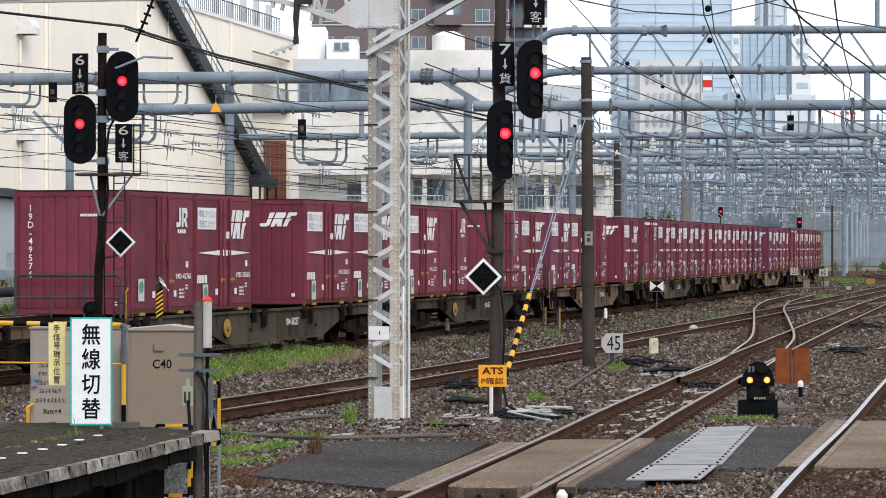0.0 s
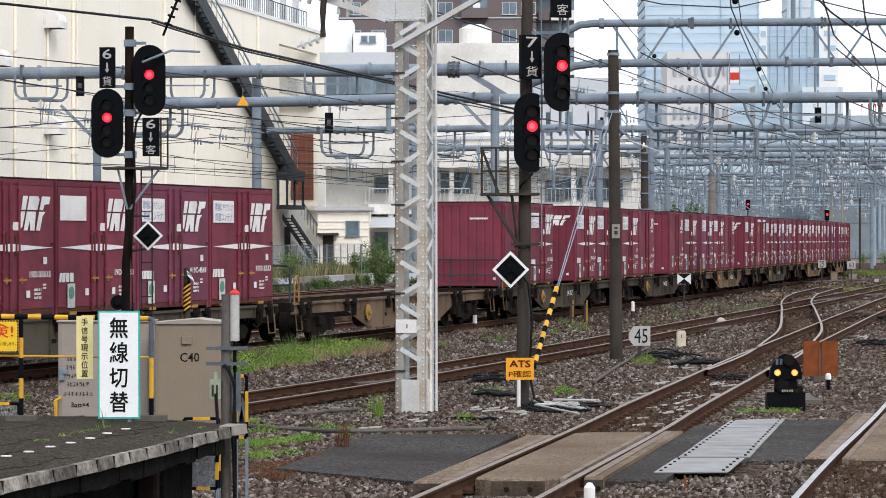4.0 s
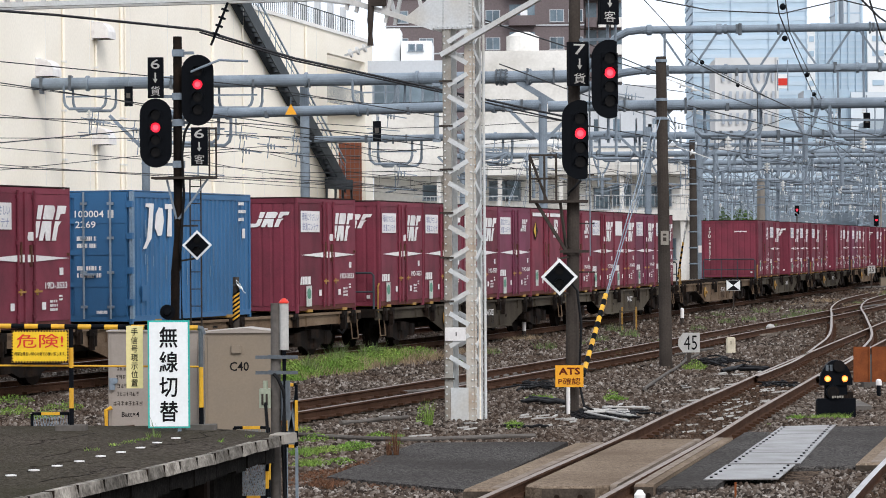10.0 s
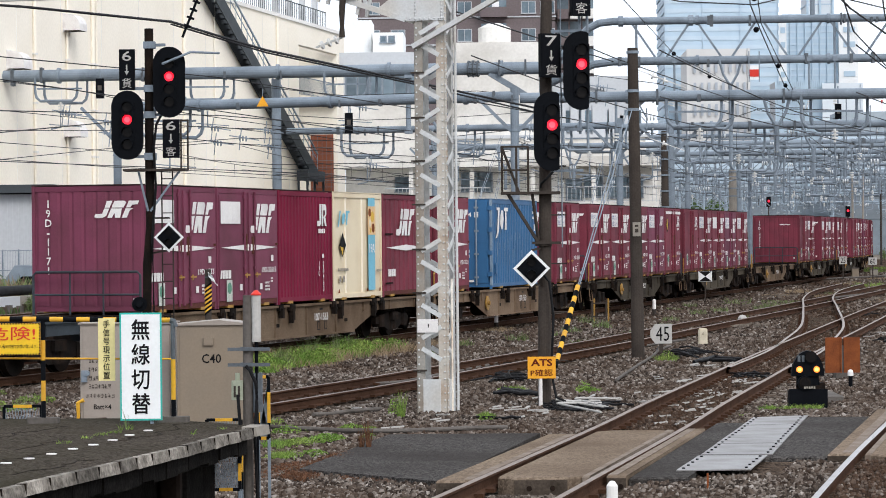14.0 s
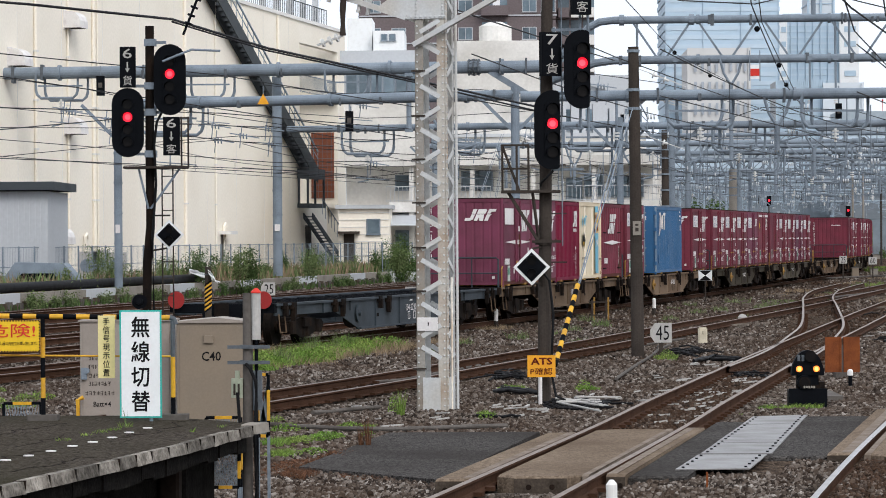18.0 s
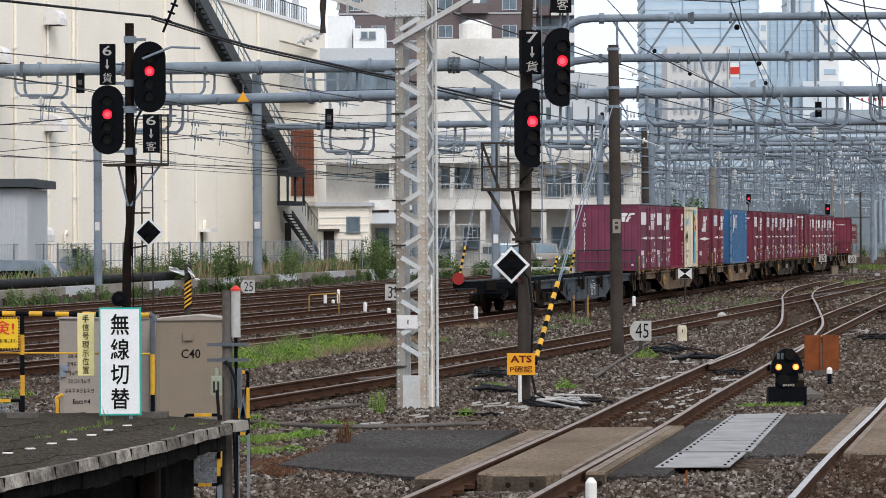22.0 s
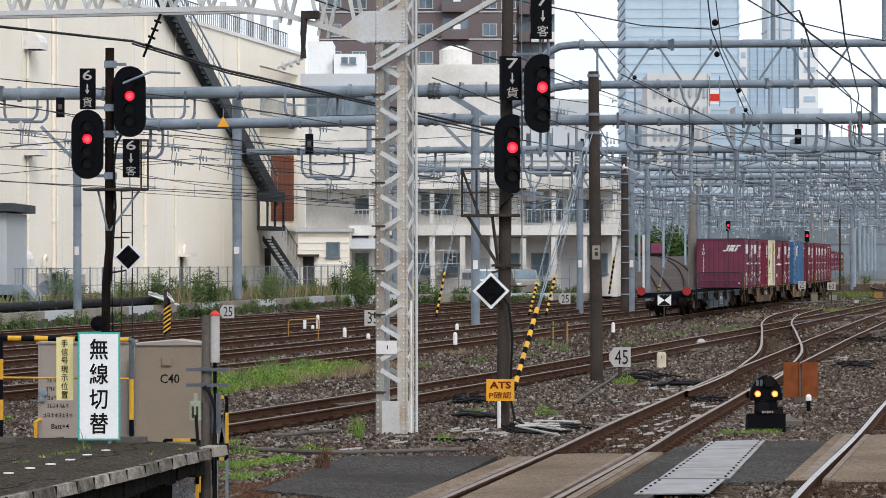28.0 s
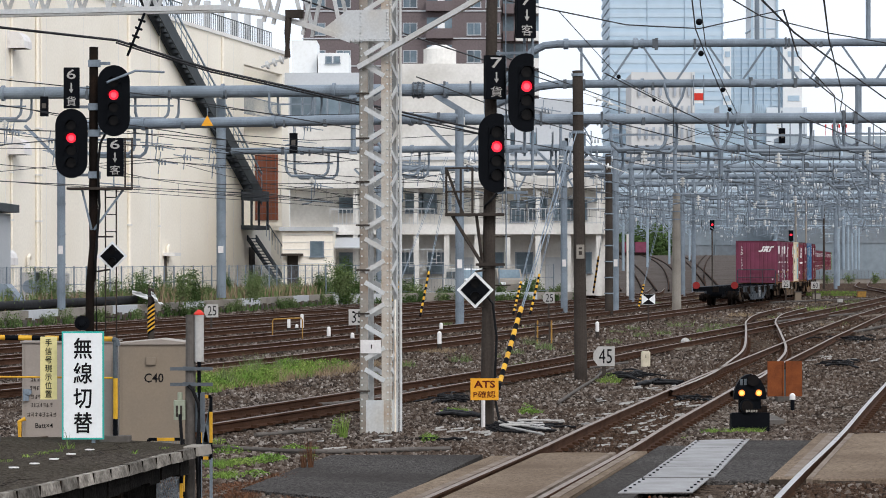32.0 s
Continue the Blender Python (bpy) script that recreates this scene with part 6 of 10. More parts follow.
# ---- poles, stays and markers in the yard ----
def concrete_pole(x, y, top, r, material, label, lean=0.0):
    p = thing("concrete_pole", pose(x, y, 0), label, "pole", "yard poles")
    part("shaft", Shape().tube((0, 0, GROUND - 0.05), (lean, 0, top), r, 16, r * 0.8), material, p)
    for z in (top - 0.12, top - 0.95, top - 1.35):
        part("collar", Shape().tube((lean, 0, z), (lean, 0, z + 0.06), r * 0.95, 16), GALV, p)
    return p


p = concrete_pole(3.13, 63.7, 6.45, 0.14, POLE, "tall dark concrete pole with a small white plate", -0.06)
part("number_plate", Shape().box(-0.1, 0.07, -0.15, -0.14, 2.42, 2.72), POLE_PALE, p, "white plate with dark bars")
part("plate_bar", Shape().box(-0.05, 0.02, -0.156, -0.15, 2.62, 2.66).box(-0.05, 0.02, -0.156, -0.15, 2.5, 2.58), POLE, p)
p = concrete_pole(8.21, 140, 7.4, 0.2, POLE, "dark banded pole with climbing rings")
for k in range(9):
    part("ring", Shape().tube((0, 0, 0.8 + k * 0.75), (0, 0, 0.86 + k * 0.75), 0.23, 14), GALV, p)
concrete_pole(12.37, 152, 5.8, 0.24, POLE_PALE, "thick pale concrete pole")
for x, y, m, label in ((31.0, 248, POLE_PALE, "thin pale pole beside the far tracks"), (34.45, 263, POLE, "thin dark pole beside the far tracks"), (29.16, 240, POLE_PALE, "thin pale pole beside the far tracks")):
    concrete_pole(x, y, 7.5, 0.1, m, label)


def stay(a, b, guard, label="taut stay wires with a yellow and black guard sleeve"):
    """Guy wires down to the ground with a striped sleeve on their foot."""
    s = thing("guy_wire", pose(0, 0, 0), label, "guy wire", "guy wires")
    a, b = Vector(a), Vector(b)
    for dx in (0, 0.1):
        part("wire", Shape().tube(a, b + Vector((dx, 0, 0)), 0.012, 6), GALV, s)
    g = a.lerp(b, guard)
    n = 14
    d = (g - a) / n
    for k in range(n):
        part("band", Shape().tube(a + d * k, a + d * (k + 1), 0.05, 10), YELLOW if k % 2 else BLACK, s)
    return s


stay((1.21, 57.00, -0.07), (2.94, 63.50, 5.13), 0.29)
stay((-2.16, 128.00, -0.32), (0.50, 135.00, 7.08), 0.25)
stay((-0.64, 130.00, -0.04), (0.50, 135.00, 5.80), 0.33)
stay((3.17, 120.00, 0.23), (4.65, 126.00, 5.57), 0.24)
stay((3.85, 120.00, 0.23), (5.49, 126.00, 6.28), 0.26)
stay((8.00, 150.00, 0.76), (8.34, 142.00, 5.96), 0.35)
stay((10.27, 150.00, -0.04), (11.52, 152.00, 4.77), 0.25)


def number_post(x, y, words, w, h, z, label, arrow=False):
    """A white number board on a short stake."""
    p = thing("number_board", pose(x, y, 0), label, "sign", "number boards")
    part("stake", Shape().box(-0.04, 0.04, 0.02, 0.08, GROUND, z + h * 0.5), POLE, p)
    ring = [(-w / 2, z), (w / 2, z), (w / 2, z + h), (-w / 2, z + h)]
    if arrow:
        ring = [(-w / 2 + 0.1, z), (w / 2, z), (w / 2, z + h), (-w / 2 + 0.1, z + h), (-w / 2, z + h * 0.66), (-w / 2, z + h * 0.34)]
    part("panel", Shape().plate(ring, 0, 0.02), DULL_WHITE, p)
    part("lettering", lettering(words, h * 0.74, INK, w * 0.62, 0.006, bold=0.0), None, p, m=Matrix.Translation((0.03 * arrow, 0, z + h / 2)))
    return p


number_post(3.62, 63.6, "45", 0.46, 0.42, 0.12, "white arrow-edged speed board reading 45", True)
number_post(-8.2, 109, "25", 0.52, 0.48, 0.32, "small grey-white board reading 25 on a stake", True)
number_post(-2.55, 97.4, "35", 0.55, 0.52, 0.28, "white board reading 35 on a stake")
number_post(4.75, 124, "25", 0.5, 0.45, 0.6, "small grey-white board reading 25 on a stake", True)
number_post(22.8, 178, "60", 0.5, 0.44, 0.65, "white board reading 60 on a stake")
number_post(20.8, 176, "25", 0.45, 0.45, 0.73, "small grey-white board reading 25 on a stake")

p = thing("kilometre_stone", pose(5.09, 71.8, 0), "cream-white block post with a small black mark", "post")
part("block", Shape().box(-0.11, 0.11, -0.09, 0.09, GROUND, 0.16, cut=0.03).box(-0.09, 0.09, -0.07, 0.07, 0.16, 0.19, cut=0.03), CREAM_STONE, p)
part("mark", Shape().box(-0.008, 0.008, -0.096, -0.091, 0.02, 0.1), INK, p)
for x, y, h in ((0.13, 85.2, 0.5), (5.44, 99.5, 0.48), (-2.55, 92, 0.3), (0.22, 104, 0.35)):
    p = thing("marker_stake", pose(x, y, 0), "short round white marker stake with a dark foot", "post", "white marker stakes")
    part("stake", Shape().tube((0, 0, 0.0), (0, 0, h - 0.2), 0.06, 12).ball((0, 0, h - 0.2), 0.06, 12), LOGO, p)
    part("foot", Shape().tube((0, 0, GROUND - 0.02), (0, 0, 0.0), 0.062, 12), POLE, p)
bw = thing("limit_board", pose(8.52, 118.5, 0), "square board with black and white triangles on a stake", "sign")
part("stake", Shape().tube((0, 0.03, GROUND), (0, 0.03, 0.9), 0.03, 8), POLE, bw)
part("panel", Shape().box(-0.27, 0.27, 0, 0.02, 0.62, 1.04), BOARD, bw)
for sgn in (-1, 1):
    part("black_triangle", Shape().plate([(-0.26, 0.83 + sgn * 0.2), (0.26, 0.83 + sgn * 0.2), (0, 0.83)], -0.006, -0.001), INK, bw)

ss = thing("shunt_signal", pose(4.62, 43.6, 0), "low black ground shunting signal with two lit orange lamps", "signal")
x0, z0 = 4.62, 0
part("base_box", Shape().box(-0.27, 0.27, -0.05, 0.3, GROUND, 0.12, cut=0.02).box(-0.28, 0.28, -0.09, -0.05, GROUND - 0.02, 0.15), BLACK, ss)
dome = [(0.24 * math.cos(a), 0.34 + 0.37 * math.sin(a)) for a in np.linspace(0, math.pi, 15)]
head = part("head", Shape().plate(dome, -0.05, 0.1), BLACK, ss)
for dx, lit in ((-0.125, True), (0.125, True)):
    part("lens", Shape().tube((dx, -0.07, 0.435), (dx, -0.05, 0.435), 0.046, 16), ORANGE_LAMP, head, "lit orange lens")
    part("lens_core", Shape().tube((dx, -0.074, 0.435), (dx, -0.07, 0.435), 0.026, 16), ORANGE_CORE, head, "bright core of the lit lens")
    part("hood", Shape().tube((dx, -0.062, 0.435), (dx, -0.05, 0.435), 0.07, 16), BLACK, head)
part("lens", Shape().tube((0.04, -0.1, 0.62), (0.04, -0.05, 0.62), 0.085, 16), LENS_DARK, head)
part("lower_lamp", Shape().tube((-0.05, -0.12, 0.24), (-0.05, 0.05, 0.24), 0.105, 18), BLACK, ss)
part("lamp_ring", Shape().tube((-0.05, -0.125, 0.24), (-0.05, -0.118, 0.24), 0.085, 18), WAGON_DARK, ss)
part("lens", Shape().tube((-0.05, -0.132, 0.24), (-0.05, -0.12, 0.24), 0.06, 14), LENS_DARK, ss)
part("junction_block", Shape().box(-0.17, 0.17, -0.06, 0.02, 0.12, 0.2, cut=0.02).box(0.17, 0.25, -0.03, 0.2, 0.1, 0.24), WAGON_DARK, ss)
part("neck", Shape().box(-0.16, 0.16, -0.02, 0.1, 0.1, 0.36), BLACK, ss)
part("note", Shape().box(-0.15, -0.11, -0.056, -0.05, 0.55, 0.64).box(-0.09, -0.05, -0.056, -0.05, 0.55, 0.64), CLAMP, ss)
for k in range(5):
    part("note", Shape().box(-0.07 + 0.035 * k, -0.045 + 0.035 * k, -0.136, -0.13, 0.155 + 0.006 * (k % 2), 0.19), POLE_PALE, ss, "pale mark too small to read")
rb = thing("rusty_board", pose(6.37, 54.1, 0), "pair of rusty brown steel boards on a short foot", "sign")
for sx in (-1, 1):
    part("panel", Shape().box(sx * 0.165 - 0.15, sx * 0.165 + 0.15, 0, 0.03, -0.10, 0.54, cut=0.006), RUST_BOARD, rb)
    part("stiffener", Shape().box(sx * 0.03 - 0.012, sx * 0.03 + 0.012, -0.02, 0.05, -0.10, 0.54), RUST_BOARD, rb)
part("foot", Shape().box(-0.03, 0.03, 0.0, 0.06, GROUND, 0.4).box(-0.16, 0.16, -0.1, 0.15, GROUND, GROUND + 0.12, cut=0.03), CONCRETE, rb)
p = thing("marker_stake", pose(6.1, 50.7, 0), "small black stake with a round white head", "post", "white marker stakes")
part("stake", Shape().tube((0, 0, GROUND), (0, 0, 0.0), 0.035, 10), BLACK, p)
part("head", Shape().tube((0, 0, 0.0), (0, 0, 0.05), 0.05, 12).ball((0, 0, 0.06), 0.05, 12), LOGO, p)
def crumpled(at, wide, high, deep):
    """A torn sheet hanging in creases from one corner."""
    rs, s, rows = random.Random(6), Shape(), []
    for i in range(9):
        t = i / 8
        rows.append([s.bm.verts.new((at[0] + wide * t * (0.75 + 0.3 * u), at[1] - 0.12 * deep * math.sin(7 * u + 5 * t) + rs.uniform(-0.03, 0.03) * deep, at[2] - high * (0.75 * t * t + u * (0.2 + 0.55 * t * (1 - t) * 2)) + rs.uniform(-0.03, 0.03) * deep)) for u in np.linspace(0, 1, 7)])
    for a, b in zip(rows, rows[1:]):
        for k in range(6):
            s.bm.faces.new((a[k], a[k + 1], b[k + 1], b[k]))
    return s


p = thing("striped_post", pose(-5.44, 57, 0), "short dark post with a yellow and black striped sleeve", "post")
part("post", Shape().tube((0, 0, GROUND), (0, 0, 1.86), 0.062, 14), POLE, p)
part("collar", Shape().tube((0, 0, 1.70), (0, 0, 1.72), 0.072, 14), CLAMP, p)
for k in range(13):
    ring = [(0.07 * math.cos(a), 0.07 * math.sin(a), 0.05 * math.cos(a)) for a in np.linspace(0, 2 * math.pi, 14, endpoint=False)]
    z = 1.02 + k * 0.042
    part("band", Shape().hexa([(u, v, z + w) for u, v, w in ring], [(u, v, z + 0.042 + w) for u, v, w in ring]), YELLOW if k % 2 else BLACK, p)
part("sheet_knot", crumpled((0.01, -0.09, 1.80), 0.17, 0.26, 0.582), BOARD, p, "torn white plastic sheet")
part("loose_sheet", crumpled((PIPE_END.x - 0.1, PIPE_END.y - 1.6, PIPE_END.z + 0.42), 1.35, 0.62, 1.0), BOARD, PIPE, "torn white plastic sheet")


def slab(name, corners, z0, z1, material, label, category="slab", group="crossing slabs"):
    return solid(name, Shape().hexa([(x, y, z0) for x, y in corners], [(x, y, z1) for x, y in corners]), material, label, category, group, "structure")


# ---- the paved crossing ----
slab("crossing_asphalt", ((-2.15, 33.02), (-0.54, 31.10), (0.62, 38.76), (-1.35, 38.76)), -0.3, -0.15, ASPHALT, "worn dark asphalt of the paved crossing")


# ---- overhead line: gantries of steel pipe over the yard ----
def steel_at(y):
    """Plain steel near by; on the far gantries paler, bluer steel with distance haze in its colour."""
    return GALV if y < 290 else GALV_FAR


def hanger(parent, x, y, z, drop, kind):
    """A dropper bracket under a beam: a bent pipe loop, a plain post, or a post with a forked head."""
    s = Shape()
    if kind == "loop":
        for w, dx, dy, dz in ((2.15, -0.22, 0.0, 0.0), (2.2, 0.22, 0.4, 0.1)):
            s = Shape().pipe([(x + dx + w * u, y + dy, z - drop * v - dz * (v > 0.5)) for u, v in ((-0.5, 0), (-0.5, 0.68), (-0.47, 0.86), (-0.38, 1.0), (0.38, 1.0), (0.47, 0.86), (0.5, 0.68), (0.5, 0))], 0.075, 7)
            part("bracket_loop", s, steel_at(y), parent)
        s = Shape().beam((x - 1.2, y, z - drop * 0.52), (x + 1.1, y, z - drop * 0.52), 0.08)
        part("cross_bar", s, steel_at(y), parent)
        i = Shape().tube((x, y, z - drop - 0.6), (x, y, z - drop), 0.05, 8)
        for k in range(3):
            i.tube((x, y, z - drop - 0.2 - 0.13 * k), (x, y, z - drop - 0.14 - 0.13 * k), 0.13, 8)
        part("insulator", i, PORCELAIN, parent)
        part("steady_arm", Shape().pipe([(x, y, z - drop - 0.55), (x, y, z - drop - 1.35), (x - 0.5, y, z - drop - 1.45)], 0.045, 6).beam((x - 0.6, y, z - drop - 1.2), (x + 1.1, y - 0.2, z - drop - 1.35), 0.045), steel_at(y), parent)
    elif kind == "post":
        part("drop_post", s.tube((x, y, z - drop), (x, y, z + 0.1), 0.055, 8).box(x - 0.12, x + 0.12, y - 0.12, y + 0.12, z - 0.12, z + 0.1), steel_at(y), parent)
        i = Shape()
        for k in range(3):
            i.tube((x, y, z - drop - 0.12 * k - 0.1), (x, y, z - drop - 0.12 * k - 0.04), 0.11, 8)
        part("insulator", i, PORCELAIN, parent)
    else:
        s.tube((x, y, z - drop), (x, y, z - 1.2), 0.1, 8)
        s.pipe([(x, y, z - 1.3), (x - 0.35, y, z - 0.7), (x - 0.55, y, z)], 0.07, 6).pipe([(x, y, z - 1.3), (x + 0.35, y, z - 0.7), (x + 0.55, y, z)], 0.07, 6)
        part("forked_post", s, steel_at(y), parent)
        part("cantilever", Shape().pipe([(x, y, z - drop + 0.3), (x + 1.5, y - 0.2, z - drop + 0.7)], 0.035, 6).pipe([(x, y, z - drop + 0.9), (x + 1.5, y - 0.2, z - drop + 0.7)], 0.03, 6), steel_at(y), parent)


def column(parent, x, y, z0, z1, r, material=None, rungs=False):
    s = Shape().tube((x, y, z0), (x, y, z1), r, 14)
    z = z0 + 0.6
    while z < z1:
        s.tube((x, y, z), (x, y, z + 0.05), r * 1.12, 14)
        z += 1.25
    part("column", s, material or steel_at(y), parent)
    if y < 160:
        part("number_plate", Shape().box(x - r * 0.55, x + r * 0.55, y - r * 1.2, y - r * 1.1, z0 + 2.3, z0 + 2.65), LOGO, parent, "small white plate, unreadable")


def pipe_beam(parent, a, b, r):
    a, b = Vector(a), Vector(b)
    s = Shape().tube(a, b, r, 16)
    n = max(1, int((b - a).length / 5.5))
    for k in range(1, n + 1):
        c = a.lerp(b, (k - 0.35) / n)
        d = (b - a).normalized()
        s.tube(c - d * 0.07, c + d * 0.07, r * 1.3, 16)
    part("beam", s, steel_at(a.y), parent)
    rb = random.Random(int(a.x * 7 + a.z * 11))
    for k in range(int((b - a).length / 2.6) if a.y < 420 else 0):
        q = a.lerp(b, rb.random())
        w = rb.uniform(0.03, 0.08)
        part("clamp", Shape().box(q.x - w, q.x + w, q.y - r * 1.1, q.y + r * 1.1, q.z - r * rb.choice((1.15, 1.15, 1.6)), q.z + r * rb.choice((1.1, 0.2, 1.35))), CLAMP, parent)


def beam_point(a, b, t):
    return Vector(a).lerp(Vector(b), t)


def gantry_first():
    """The tall gantry: one thick pipe over the goods tracks and a trussed double pipe beyond."""
    g = thing("overhead_gantry", pose(0, 0, 0), "blue-grey steel pipe gantry with a trussed section over the yard", "gantry", "overhead line gantries")
    a, b = (-31.45, 153.50, 11.01), (2.60, 149.00, 10.96)
    pipe_beam(g, a, b, 0.31)
    column(g, -10.92, 152.00, 0.5, 10.7, 0.24)
    column(g, 2.75, 149.3, GROUND, 12.6, 0.26)
    part("knee_brace", Shape().beam((-0.01, 149.30, 10.75), (2.65, 149.30, 9.10), 0.28, 0.28), GALV, g)
    for x, kind, drop in ((25, "loop", 1.3), (288, "loop", 1.35), (540, "loop", 1.3)):
        p = beam_point(a, b, (x + 300) / 1172)
        hanger(g, p.x, p.y - 0.1, p.z, drop, kind)
    up0, up1 = Vector((6.15, 147.50, 13.13)), Vector((25.13, 144.00, 12.95))
    lo0, lo1 = Vector((6.15, 147.50, 11.14)), Vector((25.13, 144.00, 11.01))
    pipe_beam(g, up0, up1, 0.19)
    pipe_beam(g, lo0, lo1, 0.20)
    part("end_bend", Shape().pipe([(2.82, 149.00, 10.81), (4.35, 148.00, 12.16), (4.90, 147.80, 12.79), (5.46, 147.60, 13.06), up0], 0.19, 10), GALV, g)
    part("end_bend", Shape().pipe([(2.82, 149.00, 10.11), (4.21, 148.00, 10.67), (5.18, 147.70, 11.02), lo0], 0.2, 10), GALV, g)
    part("drop_post", Shape().tube((-4.1, 149.85, 7.75), (-4.1, 149.85, 10.8), 0.13, 12).box(-4.3, -3.9, 149.6, 150.1, 10.55, 10.72).box(-4.3, -3.9, 149.6, 150.1, 7.75, 7.9), GALV, g)
    flange = Shape()
    for t in (0.893, 0.900, 0.907):
        flange.tube(Vector(a).lerp(Vector(b), t - 0.001), Vector(a).lerp(Vector(b), t + 0.001), 0.42, 18)
    mid = Vector(a).lerp(Vector(b), 0.9)
    for k in range(12):
        u = Vector((0, math.cos(k * math.pi / 6), math.sin(k * math.pi / 6)))
        flange.beam(mid + Vector((-0.33, 0.045, 0)) + u * 0.33, mid + Vector((0, 0, 0)) + u * 0.42, 0.03).beam(mid + u * 0.42, mid + Vector((0.33, -0.045, 0)) + u * 0.33, 0.03)
    part("bolted_flange", flange, CLAMP, g, "bolted flange with stiffening ribs")
    for k in range(-1, 6):
        foot = 0.123 + 0.1685 * k
        for side in (-1, 1):
            if 0 <= foot + side * 0.008 and foot + side * 0.078 <= 1:
                part("truss_rod", Shape().beam(lo0.lerp(lo1, foot + side * 0.008), up0.lerp(up1, max(0, foot + side * 0.078)), 0.1), GALV, g)
    for t in (0.06, 0.565, 0.6):
        part("truss_post", Shape().tube(lo0.lerp(lo1, t), up0.lerp(up1, t), 0.06, 8), GALV, g)
    for t, drop, kind in ((0.157, 1.9, "post"), (0.30, 5.0, "fork"), (0.5, 1.9, "post"), (0.565, 1.9, "post"), (0.765, 2.9, "thick")):
        p = lo0.lerp(lo1, t)
        if kind == "thick":
            part("drop_post", Shape().tube((p.x, p.y, p.z - drop), p, 0.16, 10), GALV, g)
            part("hook", Shape().pipe([(p.x, p.y, p.z - drop), (p.x - 0.3, p.y, p.z - drop - 0.15), (p.x - 0.8, p.y, p.z - drop), (p.x - 1.0, p.y, p.z - drop + 0.4)], 0.05, 6), GALV, g)
        else:
            hanger(g, p.x, p.y - 0.1, p.z, drop, kind)
    p = lo0.lerp(lo1, 0.36)
    part("sign_frame", Shape().beam((p.x - 0.25, p.y - 0.25, p.z - 1.1), (p.x - 0.25, p.y - 0.25, p.z + 0.4), 0.05).beam((p.x + 0.25, p.y - 0.25, p.z - 1.1), (p.x + 0.25, p.y - 0.25, p.z + 0.4), 0.05), GALV, g)
    part("marker_board", Shape().box(p.x - 0.22, p.x + 0.22, p.y - 0.3, p.y - 0.26, p.z - 1.0, p.z - 0.3), BOARD, g, "white board with a red band")
    part("marker_band", Shape().box(p.x - 0.22, p.x + 0.22, p.y - 0.32, p.y - 0.302, p.z - 0.85, p.z - 0.5), RED, g)
    for t, w in ((0.02, 0.4), (0.2, 0.35)):
        q = up0.lerp(up1, t)
        part("clamp", Shape().tube(q - Vector((0.12, 0, 0)), q + Vector((0.12, 0, 0)), 0.27, 12), GALV, g)
    for t in (0.51, 0.79):
        q = up0.lerp(up1, t)
        part("top_post", Shape().tube(q, q + Vector((0, 0, 2.2)), 0.12, 10), GALV, g)
    return g


def gantry(x0, x1, y0, y1, z, r, posts, hangers, truss=False, z0=GROUND):
    """A pipe gantry on round columns, with bracket loops and drop posts under its beam."""
    g = thing("overhead_gantry", pose(0, 0, 0), "blue-grey steel pipe gantry with hanging brackets over the tracks", "gantry", "overhead line gantries")
    a, b = Vector((x0, y0, z)), Vector((x1, y1, z))
    pipe_beam(g, a, b, r)
    for t in posts:
        p = a.lerp(b, t)
        column(g, p.x, p.y, z0 + 0.6 * (t < 0.02), z + 0.35, 0.17)
        for sx in (-1, 1):
            q = p + Vector((sx * 1.5, 0, 0))
            part("knee_brace", Shape().beam((p.x, p.y, z - 1.5), (q.x, q.y, z), 0.13), steel_at(y0), g)
    rnd = random.Random(int(y0))
    for k in range(hangers):
        p = a.lerp(b, (k + 0.5 + rnd.uniform(-0.25, 0.25)) / hangers)
        hanger(g, p.x, p.y - 0.05, p.z, *rnd.choice(((1.2, "loop"), (1.4, "post"), (2.6, "fork"), (1.3, "loop"), (2.2, "fork"))))
    if truss:
        up = Vector((0, 0, 1.25))
        pipe_beam(g, a + up, b + up, r * 0.8)
        n = int((b - a).length / 1.3)
        zig = Shape()
        for k in range(n):
            zig.beam(a.lerp(b, k / n) + up * (k % 2), a.lerp(b, (k + 1) / n) + up * ((k + 1) % 2), 0.07)
        part("truss_rod", zig, steel_at(y0), g)
    return g


gantry_first()
gantry(-15.45, 0.98, 123, 117, 8.0, 0.21, (0.0, 1.0), 2)
gantry(1.2, 20.68, 117.4, 116, 7.95, 0.21, (0.98,), 7)
gantry(-10.39, 6.44, 152, 148, 8.0, 0.17, (1.0,), 3)
gantry(6.5, 27.13, 148, 145, 7.9, 0.18, (0.12, 0.98), 6)
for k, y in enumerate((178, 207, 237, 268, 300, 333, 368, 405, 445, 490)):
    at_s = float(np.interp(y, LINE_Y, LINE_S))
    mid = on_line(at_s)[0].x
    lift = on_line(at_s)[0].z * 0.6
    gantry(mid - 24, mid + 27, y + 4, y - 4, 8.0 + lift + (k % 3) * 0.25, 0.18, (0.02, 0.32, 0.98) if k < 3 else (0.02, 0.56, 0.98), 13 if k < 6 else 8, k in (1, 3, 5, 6))


